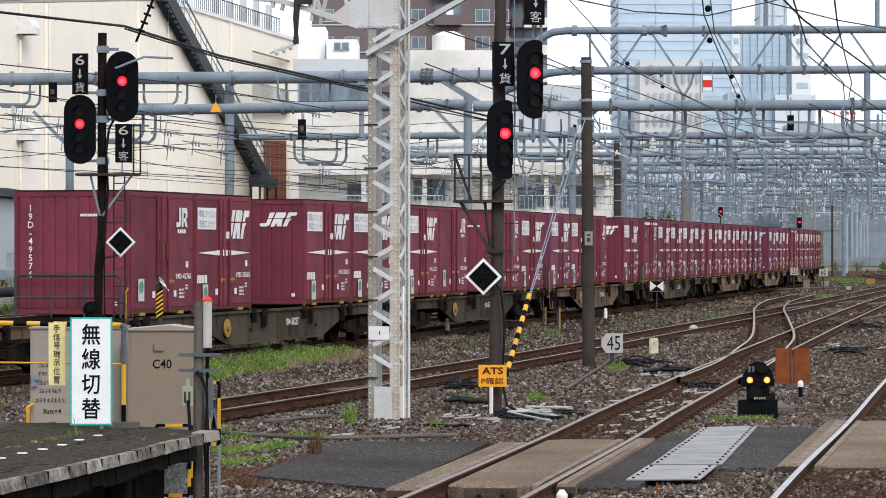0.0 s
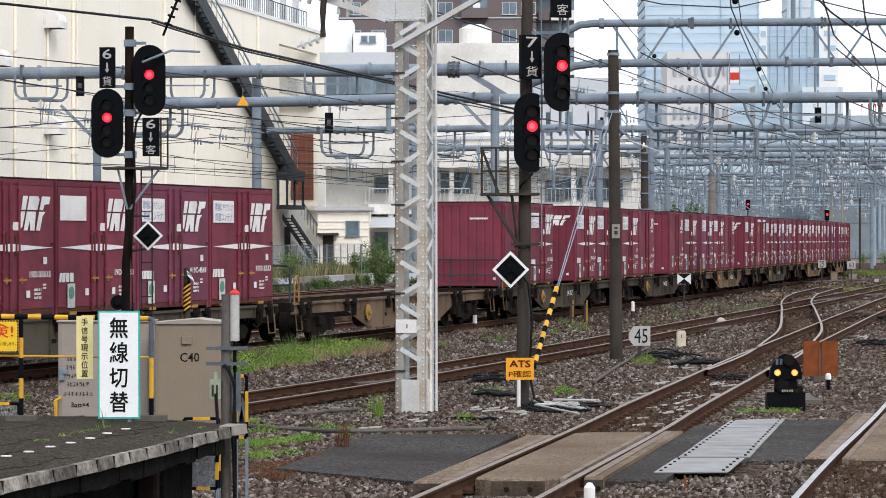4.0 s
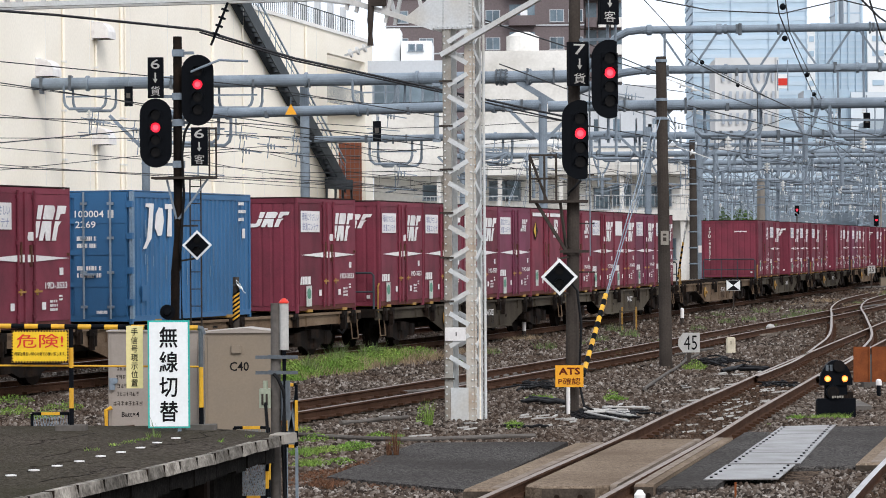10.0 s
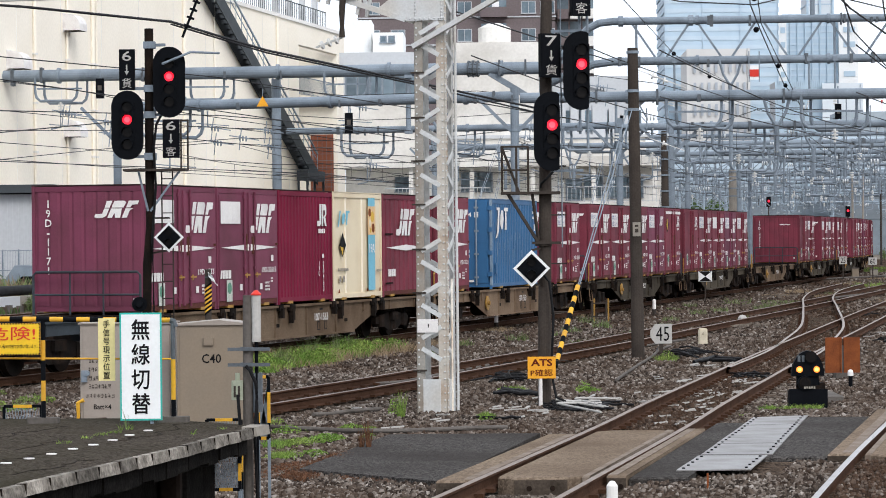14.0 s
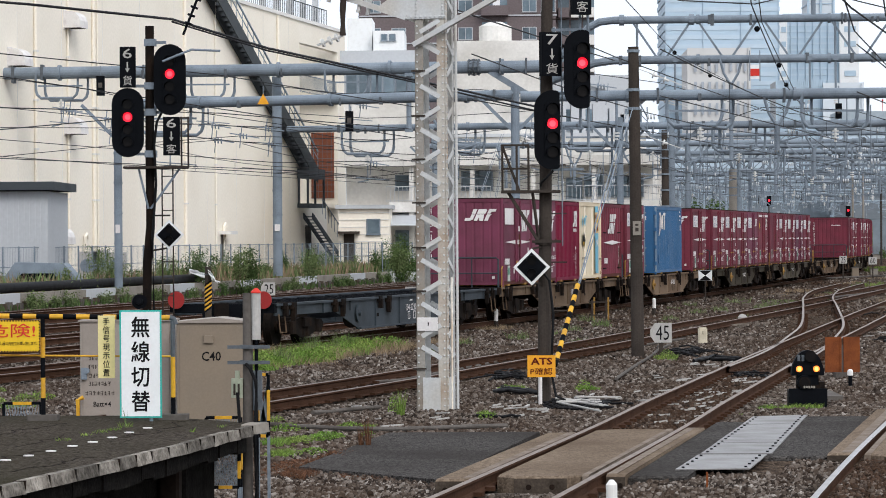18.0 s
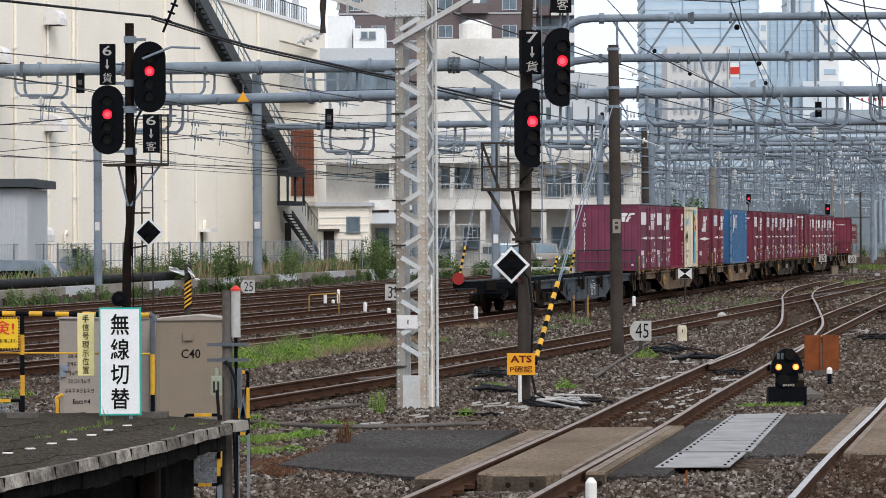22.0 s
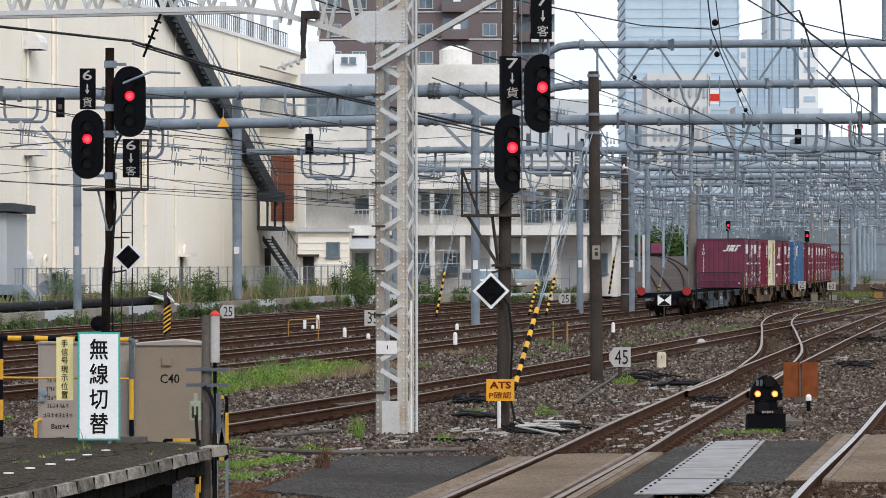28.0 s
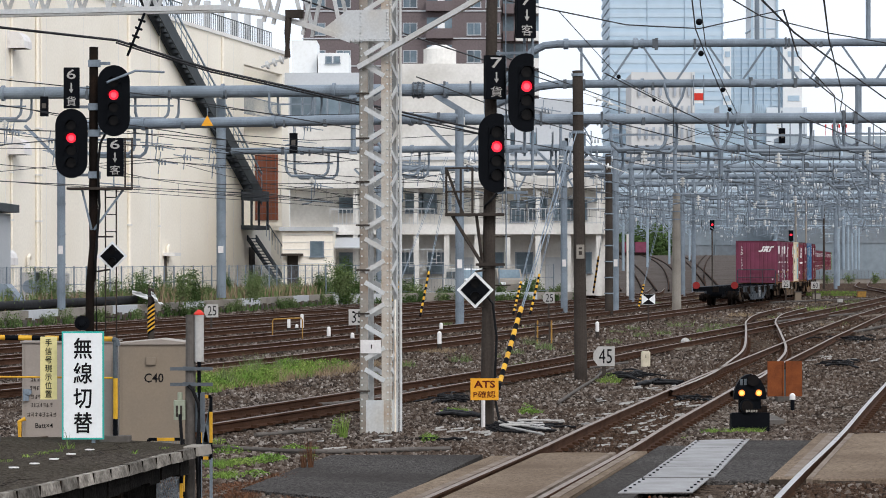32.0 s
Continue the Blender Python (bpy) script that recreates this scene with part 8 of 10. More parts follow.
def maroon_container(paint, kind, seed):
    c = container_base("freight_container", LONG, paint, "maroon steel rail freight container with white markings, on a flat wagon")
    door_leaves(c, paint)
    end_panel(c, LONG, paint)
    w = Shape()
    if kind in ("logo", "blank_logo", "plain_logo", "small_logo"):
        if kind == "small_logo":
            swash(w, 0.58, 1.84, 0.84, 0.34)
        else:
            swash(w, 0.03, 1.57, 1.62, 0.62)
        lens_band(w, -1.75, 1.75, 1.26, 0.07)
        if kind != "plain_logo":
            w.face([(-1.74, 0, 1.76), (-0.56, 0, 1.76), (-0.56, 0, 2.22), (-1.74, 0, 2.22)])
    else:
        small_mark(w, 0.78, 1.8, 0.66, 0.4)
        if kind == "banded":
            w.face([(-1.75, 0, 2.28), (1.75, 0, 2.28), (1.75, 0, 2.38), (-1.75, 0, 2.38)])
    painted("painted_logo", pushed(w, Matrix.Translation((0, -0.012, 0)) @ SIDE), LOGO, c, "white painted logo and band")
    front = Matrix.Translation((0, -0.016, 0)) @ SIDE
    if kind in ("logo", "small_logo"):
        for words, z, wide in (("環境にやさしい", 2.09, 1.04), ("鉄道コンテナ", 1.88, 0.98)):
            part("slogan", lettering(words, 0.17, PANEL_INK, wide, 0.0, bold=0.004), None, c, "blue-grey writing on a white panel", front @ Matrix.Translation((-1.15, 0, z)))
    if kind == "banded":
        part("hazard_mark", pushed(Shape().face([(-1.41, 0, 1.58), (-1.12, 0, 1.87), (-1.41, 0, 2.16), (-1.70, 0, 1.87)]), front), INK, c, "black and yellow diamond mark")
        part("hazard_mark", pushed(Shape().face([(-1.41, 0, 1.66), (-1.36, 0, 1.84), (-1.41, 0, 2.12), (-1.66, 0, 1.87)]), Matrix.Translation((0, -0.003, 0)) @ front), STAR, c)
    number = NUMBERS[(seed + len(kind)) % len(NUMBERS)]
    part("number", lettering(number, 0.12, LOGO, 0.9, 0.0, bold=0.02), None, c, "small white stencilled number", front @ Matrix.Translation((1.2, 0, 0.78)))
    n = Shape()
    if kind not in ("emblem", "banded"):
        for u, d, lean in ((-1.79, 0.10, 0.04), (-1.66, 0.13, 0.02), (-1.50, 0.16, 0.0), (-1.31, 0.16, 0.0)):
            n.face([(u, 0, 0.62), (u + d, 0, 0.62), (u + d + lean, 0, 0.79), (u + lean, 0, 0.79)])
    bars(n, 0.95, 0.32, 0.3, 0.22, 3, seed + 3), bars(n, 1.32, 0.5, 0.14, 0.12, 2, seed + 4, 1)
    for x, z in ((1.34, 0.96), (-0.62, 0.36), (0.62, 0.36)):
        n.face([(x, 0, z), (x + 0.16, 0, z), (x + 0.16, 0, z + 0.13), (x, 0, z + 0.13)])
    painted("stencil", pushed(n, Matrix.Translation((0, -0.012, 0)) @ SIDE), LOGO, c, "small white stencilled marks")
    lift = 0.16 if kind in ("emblem", "banded") else 0.0
    t = Shape().face([(-1.42, 0, 0.14 + lift), (-1.08, 0, 0.14 + lift), (-1.08, 0, 0.59 + lift), (-1.42, 0, 0.59 + lift)])
    tag = part("sticker", pushed(t, Matrix.Translation((0, -0.013, 0)) @ SIDE), GREEN_TAG, c, "green and white paper tag")
    part("green_disc", Shape().tube((-1.25, -HALF - 0.036, 0.42 + lift), (-1.25, -HALF - 0.031, 0.42 + lift), 0.12, 14), TAG_GREEN, tag, "round green print")
    for x, z in ((-0.2, 1.34), (0.2, 1.28), (1.72, 1.3)):
        part("door_stop", Shape().box(x - 0.025, x + 0.025, -HALF - 0.05, -HALF, z - 0.16 * (x < 1), z + 0.16 * (x < 1) + 0.05, cut=0.008), RUST_EDGE, c)
    e = swash(Shape(), 0.1, 1.87, 0.95, 0.33) if kind in ("logo", "blank_logo", "plain_logo", "small_logo") else bars(Shape(), 0.2, 1.98, 0.55, 0.09, 1, seed, 1)
    painted("painted_logo", pushed(e, END), LOGO, c, "white painted logo on the end")
    part("vent", Shape().box(-LONG / 2 - 0.012, -LONG / 2 + 0.02, -0.98, -0.9, 0.22, 0.3), LOGO, c)
    return c


def end_number(words):
    """White numbers painted down the end wall of a container."""
    return lettering(words, 1.45, LOGO, upright=True, gap=0.9)


def ribbed_container(paint, ribs, label, logo):
    c = container_base("freight_container", LONG, paint, label, ribs)
    w = Shape()
    front = Matrix.Translation((0, -0.006, 0)) @ SIDE
    if logo:
        swash(w, -0.85, 1.5, 1.62, 0.66)
        lens_band(w, -1.65, 1.65, 1.2, 0.075)
        for u, d in ((-1.5, 0.12), (-1.36, 0.12), (-1.2, 0.14), (-1.04, 0.14)):
            w.face([(u, 0, 0.5), (u + d, 0, 0.5), (u + d, 0, 0.68), (u, 0, 0.68)])
        part("number", lettering("V9-1190", 0.6, LOGO, 0.1, 0.0, True, 0.85, 0.02), None, c, "small white stencilled number", front @ Matrix.Translation((1.12, 0, 0.78)))
        for x in (1.35,):
            for z in (0.3, 0.72):
                part("label_frame", Shape().box(x - 0.1, x + 0.1, -HALF - 0.02, -HALF, z, z + 0.3).box(x - 0.07, x + 0.07, -HALF - 0.022, -HALF - 0.018, z + 0.04, z + 0.26), RUST_EDGE, c)
        for x in (-1.4, 1.3):
            for z in (0.32, 1.52):
                part("tie_slot", Shape().box(x - 0.28, x + 0.28, -HALF - 0.022, -HALF, z, z + 0.035), WAGON_DARK, c)
    else:
        small_mark(w, 0.72, 1.72, 0.66, 0.5)
        part("number", lettering("19G", 0.34, LOGO, 0.1, 0.0, True, 0.85, 0.02), None, c, "small white stencilled number", front @ Matrix.Translation((0.82, 0, 0.76)))
        part("number", lettering("20463", 0.68, LOGO, 0.1, 0.0, True, 0.85, 0.02), None, c, "small white stencilled number", front @ Matrix.Translation((1.12, 0, 0.58)))
        w.face([(1.05, 0, 1.0), (1.19, 0, 1.0), (1.19, 0, 1.09), (1.05, 0, 1.09)])
    painted("painted_logo", pushed(w, SIDE), LOGO, c, "white painted emblem")
    return c


def cream_container():
    c = container_base("freight_container", LONG, CREAM, "cream steel container with a sky-blue stripe and pale marks")
    for x in (-0.95, 0.3):
        part("panel_joint", Shape().box(x - 0.012, x + 0.012, -HALF - 0.004, -HALF + 0.03, 0.16, TALL - 0.12), WALL_CREAM, c)
    for z0, z1 in ((0.2, 1.52), (2.2, 2.4)):
        part("stripe", pushed(Shape().face([(0.72, 0, z0), (1.26, 0, z0), (1.26, 0, z1), (0.72, 0, z1)]), Matrix.Translation((0, 0.004, 0)) @ SIDE), SKYBLUE, c, "broad sky-blue stripe")
    board_face = part("picture_panel", pushed(Shape().face([(0.68, 0, 1.52), (1.3, 0, 1.52), (1.3, 0, 2.2), (0.68, 0, 2.2)]), SIDE), PICTURE, c, "pale orange picture panel with round shapes")
    for x, z, rr, m in ((0.84, 2.05, 0.1, RUST_BOARD), (1.05, 1.95, 0.13, STAR), (0.86, 1.8, 0.09, CREAM), (1.1, 1.68, 0.11, RUST_BOARD), (0.9, 1.62, 0.06, STAR)):
        part("print", Shape().tube((x, -HALF - 0.022, z), (x, -HALF - 0.018, z), rr, 12), m, board_face)
    part("number", lettering("19A", 0.22, LOGO, 0.42, 0.0), None, c, "white stencilled number", Matrix.Translation((1.0, -0.004, 1.2)) @ SIDE)
    b = bars(Shape(), -1.62, 0.66, 0.8, 0.11, 1, 7, 1)
    for x in (-1.5, -1.24):
        b.face([(x, 0, 0.42), (x + 0.14, 0, 0.42), (x + 0.14, 0, 0.56), (x, 0, 0.56)])
    bars(b, 1.36, 0.62, 0.4, 0.1, 1, 8, 1)
    painted("stencil", pushed(b, Matrix.Translation((0, 0.002, 0)) @ SIDE), POLE_PALE, c, "faded grey stencilled marks")
    d = Shape()
    for outline in (((0.0, -0.1), (0.1, 0.0), (0.22, 1.0), (0.1, 1.0)), ((0.34, 0.2), (0.46, 0.1), (0.6, 0.3), (0.6, 0.75), (0.5, 0.9), (0.36, 0.75)), ((0.72, 0.1), (0.82, 0.1), (0.86, 0.85), (1.0, 0.9), (1.0, 1.0), (0.64, 1.0))):
        d.face([(-1.6 + u * 0.85 + 0.06 * v, 0, 1.72 + 0.36 * v) for u, v in outline])
    painted("painted_logo", pushed(d, Matrix.Translation((0, 0.002, 0)) @ SIDE), SKYBLUE, c, "pale blue painted logo")
    part("hazard_mark", pushed(Shape().face([(-1.25, 0, 0.98), (-1.0, 0, 1.28), (-1.25, 0, 1.58), (-1.5, 0, 1.28)]), SIDE), INK, c, "black and yellow diamond mark")
    part("hazard_mark", pushed(Shape().face([(-1.25, 0, 1.03), (-1.2, 0, 1.22), (-1.46, 0, 1.26)]), Matrix.Translation((0, -0.003, 0)) @ SIDE), STAR, c)
    for x in (-1.6, 0.55, 1.55):
        part("rust_patch", pushed(Shape().face([(x, 0, 0.17), (x + 0.14, 0, 0.17), (x + 0.1, 0, 0.27), (x + 0.03, 0, 0.24)]), Matrix.Translation((0, 0.002, 0)) @ SIDE), RUST_BOARD, c, "small rust patch")
    return c


def blue_container():
    long = 6.058
    c = container_base("freight_container", long, BLUE, "blue corrugated twenty-foot container with white markings on a wagon", 26, 2.591)
    x = -long / 2
    for sy in (-1, 1):
        part("end_door", Shape().box(x - 0.012, x + 0.02, sy * 0.58 - 0.54, sy * 0.58 + 0.54, 0.16, 2.46, cut=0.004), BLUE, c)
        for k in (0.25, 0.8):
            rod = Shape().tube((x - 0.05, sy * k, 0.1), (x - 0.05, sy * k, 2.5), 0.022, 8)
            for z in (0.3, 0.95, 1.6, 2.25):
                rod.box(x - 0.07, x, sy * k - 0.06, sy * k + 0.06, z, z + 0.05)
            part("locking_bar", rod, GALV, c)
        part("handle", Shape().box(x - 0.08, x - 0.05, sy * 0.25 - 0.02, sy * 0.25 + sy * 0.3 + 0.02, 0.92, 0.96), GALV, c)
    for z in (0.75, 1.35, 1.95):
        part("door_ridge", Shape().box(x - 0.022, x, -1.1, 1.1, z - 0.05, z + 0.05), BLUE, c)
    e = Matrix.Translation((x - 0.027, 0, 0)) @ Matrix.Rotation(radians(-90), 4, "Z")
    for words, y, z, h, w in (("100004", 0.36, 2.08, 0.13, 0.6), ("2269", 0.28, 1.88, 0.13, 0.42)):
        part("number", lettering(words, h, LOGO, w, 0.0, bold=0.01), None, c, "white stencilled number", e @ Matrix.Translation((y, 0, z)))
    n = Shape()
    for k in range(4):
        n.face([(-0.76 + 0.12 * k, 0, 2.02), (-0.67 + 0.12 * k, 0, 2.02), (-0.67 + 0.12 * k, 0, 2.14), (-0.76 + 0.12 * k, 0, 2.14)])
    n.face([(0.74, 0, 2.0), (0.86, 0, 2.0), (0.86, 0, 2.15), (0.74, 0, 2.15)])
    bars(n, 0.1, 1.42, 0.4, 0.27, 2, 7), bars(n, 0.1, 0.86, 0.5, 0.27, 2, 9), bars(n, 0.5, 0.18, 0.22, 0.1, 1, 9, 1)
    bars(n, -0.95, 1.45, 0.6, 0.06, 1, 10), bars(n, -0.95, 1.3, 0.35, 0.05, 1, 12), bars(n, -0.95, 0.95, 0.45, 0.05, 1, 11), bars(n, -0.95, 0.8, 0.6, 0.05, 1, 13)
    painted("stencil", pushed(n, e), LOGO, c, "white stencilled marks")
    w = bars(Shape(), 2.3, 2.28, 0.32, 0.11, 1, 9, 1)
    bars(w, 2.3, 2.12, 0.42, 0.11, 1, 3, 1), bars(w, 2.3, 1.96, 0.3, 0.11, 1, 4, 1), w.face([(2.5, 0, 1.62), (2.66, 0, 1.62), (2.66, 0, 1.82), (2.5, 0, 1.82)])
    x0, z0 = -2.55, 1.62
    for outline in (((0.0, -0.32), (0.12, -0.30), (0.30, 0.0), (0.34, 1.0), (0.05, 1.0), (0.05, 0.9), (0.18, 0.88), (0.14, 0.0)), ((0.40, 0.3), (0.52, 0.06), (0.66, 0.08), (0.72, 0.5), (0.66, 0.86), (0.52, 0.9), (0.42, 0.7)), ((0.84, 0.05), (1.02, 0.05), (0.98, 0.86), (1.12, 0.84), (1.12, 1.0), (0.74, 1.0), (0.74, 0.84), (0.86, 0.86))):
        w.face([(x0 + u * 1.35 + 0.06 * v, 0, z0 + v * 0.66) for u, v in outline])
    painted("painted_logo", pushed(w, Matrix.Translation((0, 0.0, 0)) @ SIDE), LOGO, c, "large white painted logo")
    r = random.Random(14)
    sc = Shape()
    for k in range(22):
        u, z, d = r.uniform(-2.8, 1.0), r.uniform(0.5, 1.8), r.uniform(0.1, 0.55)
        sc.face([(u, 0, z), (u + 0.02, 0, z), (u + 0.02, 0, z + d), (u, 0, z + d)])
    painted("scratches", pushed(sc, Matrix.Translation((0, 0.004, 0)) @ SIDE), SCUFF, c, "pale upright scratches in the paint")
    part("document_holder", Shape().box(-2.62, -2.4, -HALF - 0.03, -HALF, 0.42, 0.72, cut=0.01), BLUE, c)
    for z in (0.35, 0.95, 1.6, 2.2):
        part("hinge", Shape().box(x - 0.04, x + 0.06, -HALF - 0.02, -HALF + 0.12, z, z + 0.12, cut=0.01), BLUE, c)
    part("corner_edge", Shape().box(x - 0.01, x + 0.09, -HALF - 0.012, -HALF + 0.05, 0.1, 2.5), SCUFF, c, "worn grey corner post")
    return c


def wagon(steel, label, tail=False, number="107-1563"):
    """A container flat wagon: fish-bellied frame, cross beams, two bogies, couplers, end rails and brake wheel."""
    w = thing("flat_wagon", pose(0, 0, 0), label, "wagon", "wagons of the freight train")
    f = Shape()
    belly = [(-9.75, 0.95), (-9.75, 0.72), (-5.3, 0.70), (-3.4, 0.24), (3.4, 0.24), (5.3, 0.70), (9.75, 0.72), (9.75, 0.95)]
    for sy in (-1, 1):
        y0 = sy * 1.16
        f.plate(belly, y0 - 0.012, y0 + 0.012)
        f.box(-9.75, 9.75, y0 - 0.07, y0 + 0.07, 0.93, 0.98)
        f.plate([(-3.4, 0.24), (3.4, 0.24), (3.4, 0.28), (-3.4, 0.28)], y0 - 0.07, y0 + 0.07)
        for k in range(-4, 5):
            f.box(k * 2.1 - 0.015, k * 2.1 + 0.015, y0 - 0.05, y0 + 0.05, 0.7 if abs(k) > 1 else 0.28, 0.95)
    part("side_frame", f, steel, w)
    c = Shape().box(-9.7, 9.7, -0.3, 0.3, 0.5, 0.92)
    for k in range(-8, 9):
        c.box(k * 1.15 - 0.06, k * 1.15 + 0.06, -1.15, 1.15, 0.80, 0.95)
    for sx in (-1, 1):
        c.box(sx * 9.75 - 0.1, sx * 9.75 + 0.1, -1.2, 1.2, 0.78, 0.98).box(sx * 9.75 - 0.1, sx * 9.75 + 0.1, -0.45, 0.45, 0.6, 0.8)
    part("underframe", c, BLACK if tail else WAGON_DARK, w)
    for k in range(-5, 6):
        if abs(k) in (1, 3, 5):
            part("twist_lock", Shape().box(k * 1.84 - 0.12, k * 1.84 + 0.12, -1.26, -1.06, 0.86, 1.0).box(k * 1.84 - 0.06, k * 1.84 + 0.06, -1.30, -1.2, 0.70, 0.92), WAGON_DARK, w)
    for sx in (-1, 1):
        b = Shape()
        for sy in (-1, 1):
            y0 = sy * 0.95
            b.plate([(-1.35, 0.50), (-1.35, 0.36), (-0.75, 0.30), (-0.35, 0.18), (0.35, 0.18), (0.75, 0.30), (1.35, 0.36), (1.35, 0.50), (0.4, 0.62), (-0.4, 0.62)], y0 - 0.06, y0 + 0.06)
            for ax in (-0.95, 0.95):
                b.box(ax - 0.16, ax + 0.16, y0 - 0.12, y0 + 0.12, 0.27, 0.56, cut=0.04)
            for k in (-0.14, 0.14):
                b.tube((k, y0, 0.22), (k, y0, 0.52), 0.09, 10)
            b.box(-0.3, 0.3, y0 - 0.02, y0 + 0.14, 0.36, 0.45)
        b.box(-0.25, 0.25, -1.1, 1.1, 0.42, 0.62)
        bog = part("bogie", b, WAGON_DARK, w, m=Matrix.Translation((sx * 7.1, 0, 0)))
        for ax in (-0.95, 0.95):
            ws = Shape().tube((ax, -0.62, 0.43), (ax, 0.62, 0.43), 0.08, 10)
            for sy in (-1, 1):
                ws.tube((ax, sy * 0.52, 0.43), (ax, sy * 0.64, 0.43), 0.43, 28)
                ws.tube((ax, sy * 0.47, 0.43), (ax, sy * 0.52, 0.43), 0.455, 28)
                ws.tube((ax, sy * 0.64, 0.43), (ax, sy * 0.70, 0.43), 0.14, 14)
            part("wheelset", ws, WAGON_DARK, bog)
        part("coupler", Shape().box(sx * 9.78 - 0.1, sx * 9.78 + 0.1, -0.11, 0.11, 0.76, 0.98, cut=0.04).box(sx * 9.87 - 0.05, sx * 9.87 + 0.05, -0.17, 0.17, 0.72, 1.0, cut=0.03), WAGON_DARK, w)
        part("hose", Shape().pipe([(sx * 9.75, -0.5, 0.8), (sx * 9.82, -0.48, 0.55), (sx * 9.88, -0.4, 0.42), (sx * 9.91, -0.3, 0.5)], 0.03, 8), RUBBER, w)
        if sx < 0 and not tail:
            part("end_rail", Shape().pipe([(-9.7, -1.12, 0.9), (-9.7, -1.12, 1.76), (-9.7, -1.06, 1.82), (-9.7, 1.06, 1.82), (-9.7, 1.12, 1.76), (-9.7, 1.12, 0.9)], 0.026, 8).tube((-9.7, -1.12, 1.38), (-9.7, 1.12, 1.38), 0.02, 8).tube((-9.7, -0.35, 0.9), (-9.7, -0.35, 1.82), 0.02, 8).tube((-9.7, 0.35, 0.9), (-9.7, 0.35, 1.82), 0.02, 8), WAGON_BLUE, w, "dark grey end railing")
            part("hand_rail", Shape().pipe([(-9.62, -1.2, 0.9), (-9.62, -1.2, 1.5), (-9.5, -1.2, 1.58), (-9.34, -1.2, 1.58), (-9.28, -1.2, 1.5), (-9.28, -1.2, 0.9)], 0.022, 8), BRASS, w, "dull yellow hand rail")
        part("step", Shape().pipe([(sx * 9.55, -1.2, 0.75), (sx * 9.55, -1.24, 0.35), (sx * 9.15, -1.24, 0.35), (sx * 9.15, -1.2, 0.75)], 0.018, 6), WAGON, w)
    part("brake_wheel", Shape().tube((-3.6, -1.20, 0.62), (-3.6, -1.23, 0.62), 0.2, 20).tube((-3.6, -1.19, 0.62), (-3.6, -1.29, 0.62), 0.06, 10), steel if tail else BRASS, w, "hand-brake wheel")
    part("number", lettering(number, 0.17, LOGO, 0.95, 0.0, bold=0.008), None, w, "white stencilled wagon number", Matrix.Translation((1.1, -1.178, 0.66)))
    n = bars(Shape(), 0.98, 0.8, 0.25, 0.08, 1, 15, 1)
    for x in (0.8, 1.3):
        n.box(x, x + 0.2, -0.001, 0.001, 0.36, 0.38).box(x, x + 0.2, -0.001, 0.001, 0.54, 0.56).box(x, x + 0.03, -0.001, 0.001, 0.38, 0.54).box(x + 0.17, x + 0.2, -0.001, 0.001, 0.38, 0.54)
    painted("stencil", pushed(n, Matrix.Translation((0, -1.178, 0))), LOGO if tail else INK, w, "small stencilled marks")
    for x in (-1.9, 2.9):
        part("tie_hole", Shape().box(x - 0.1, x + 0.1, -1.185, -1.17, 0.5, 0.58, cut=0.01), WAGON_DARK, w)
    for k in (-8.6, -4.9, -1.1, 2.35, 4.9, 8.6):
        part("lashing_gear", Shape().box(k - 0.14, k + 0.14, -1.28, -1.12, 0.84, 0.99, cut=0.03).box(k - 0.1, k - 0.04, -1.30, -1.2, 0.58, 0.9).box(k + 0.05, k + 0.12, -1.27, -1.2, 0.64, 0.9).tube((k, -1.25, 0.6), (k, -1.25, 0.9), 0.025, 6), WAGON_DARK, w)
    t = Shape().tube((-1.9, -0.5, 0.42), (0.4, -0.5, 0.42), 0.2, 14).box(0.9, 1.6, -0.9, -0.4, 0.3, 0.6)
    part("air_tank", t, WAGON_DARK, w)
    if tail:
        for sy in (-1, 1):
            part("tail_disc", Shape().tube((-9.98, sy * 1.0, 1.07), (-10.0, sy * 1.0, 1.07), 0.19, 24), TAIL_RED, w, "round red tail marker")
            part("bracket", Shape().beam((-9.95, sy * 1.0, 0.85), (-9.95, sy * 1.0, 1.1), 0.04), WAGON_DARK, w)
    return w


FORMATION = {
    0: [], 5: [],
    1: [(0, "v", "blank_logo"), (1, "v", "blank_logo"), (2, "red", ""), (3, "cream", ""), (4, "ribbed", "")],
    2: [(0, "m", "logo"), (1.69, "blue", ""), (4, "m", "logo")],
    3: [(0, "m", "logo"), (1, "m", "logo"), (2, "m", "logo"), (3, "v", "small_logo"), (4, "m", "banded")],
    4: [(0, "m", "emblem"), (1, "m", "logo"), (2, "m", "blank_logo"), (3, "v", "logo"), (4, "m", "logo")],
    6: [(0, "m", "emblem"), (1, "m", "logo"), (3, "m", "logo"), (4, "m", "logo")],
    7: [(0, "m", "logo"), (1, "m", "emblem"), (3, "m", "emblem"), (4, "m", "logo")],
    8: [(0, "v", "logo"), (1, "m", "logo"), (2, "m", "emblem"), (4, "m", "logo")],
    9: [(0, "m", "banded"), (1, "m", "logo"), (2, "m", "logo"), (3, "v", "logo"), (4, "m", "logo")],
    10: [(0, "m", "logo"), (1, "m", "blank_logo"), (2, "m", "logo"), (3, "m", "logo"), (4, "m", "logo")],
    11: [(0, "v", "logo"), (2, "v", "logo"), (3, "m", "logo"), (4, "m", "logo")],
}
FORMATION[13] = [(0, "m", "logo"), (1, "m", "logo"), (2, "m", "logo"), (3, "green", ""), (4, "green", "")]
MOVING = []  # (object, metres from the sixth wagon's rear to the middle of its own wagon, height on it, place along it)


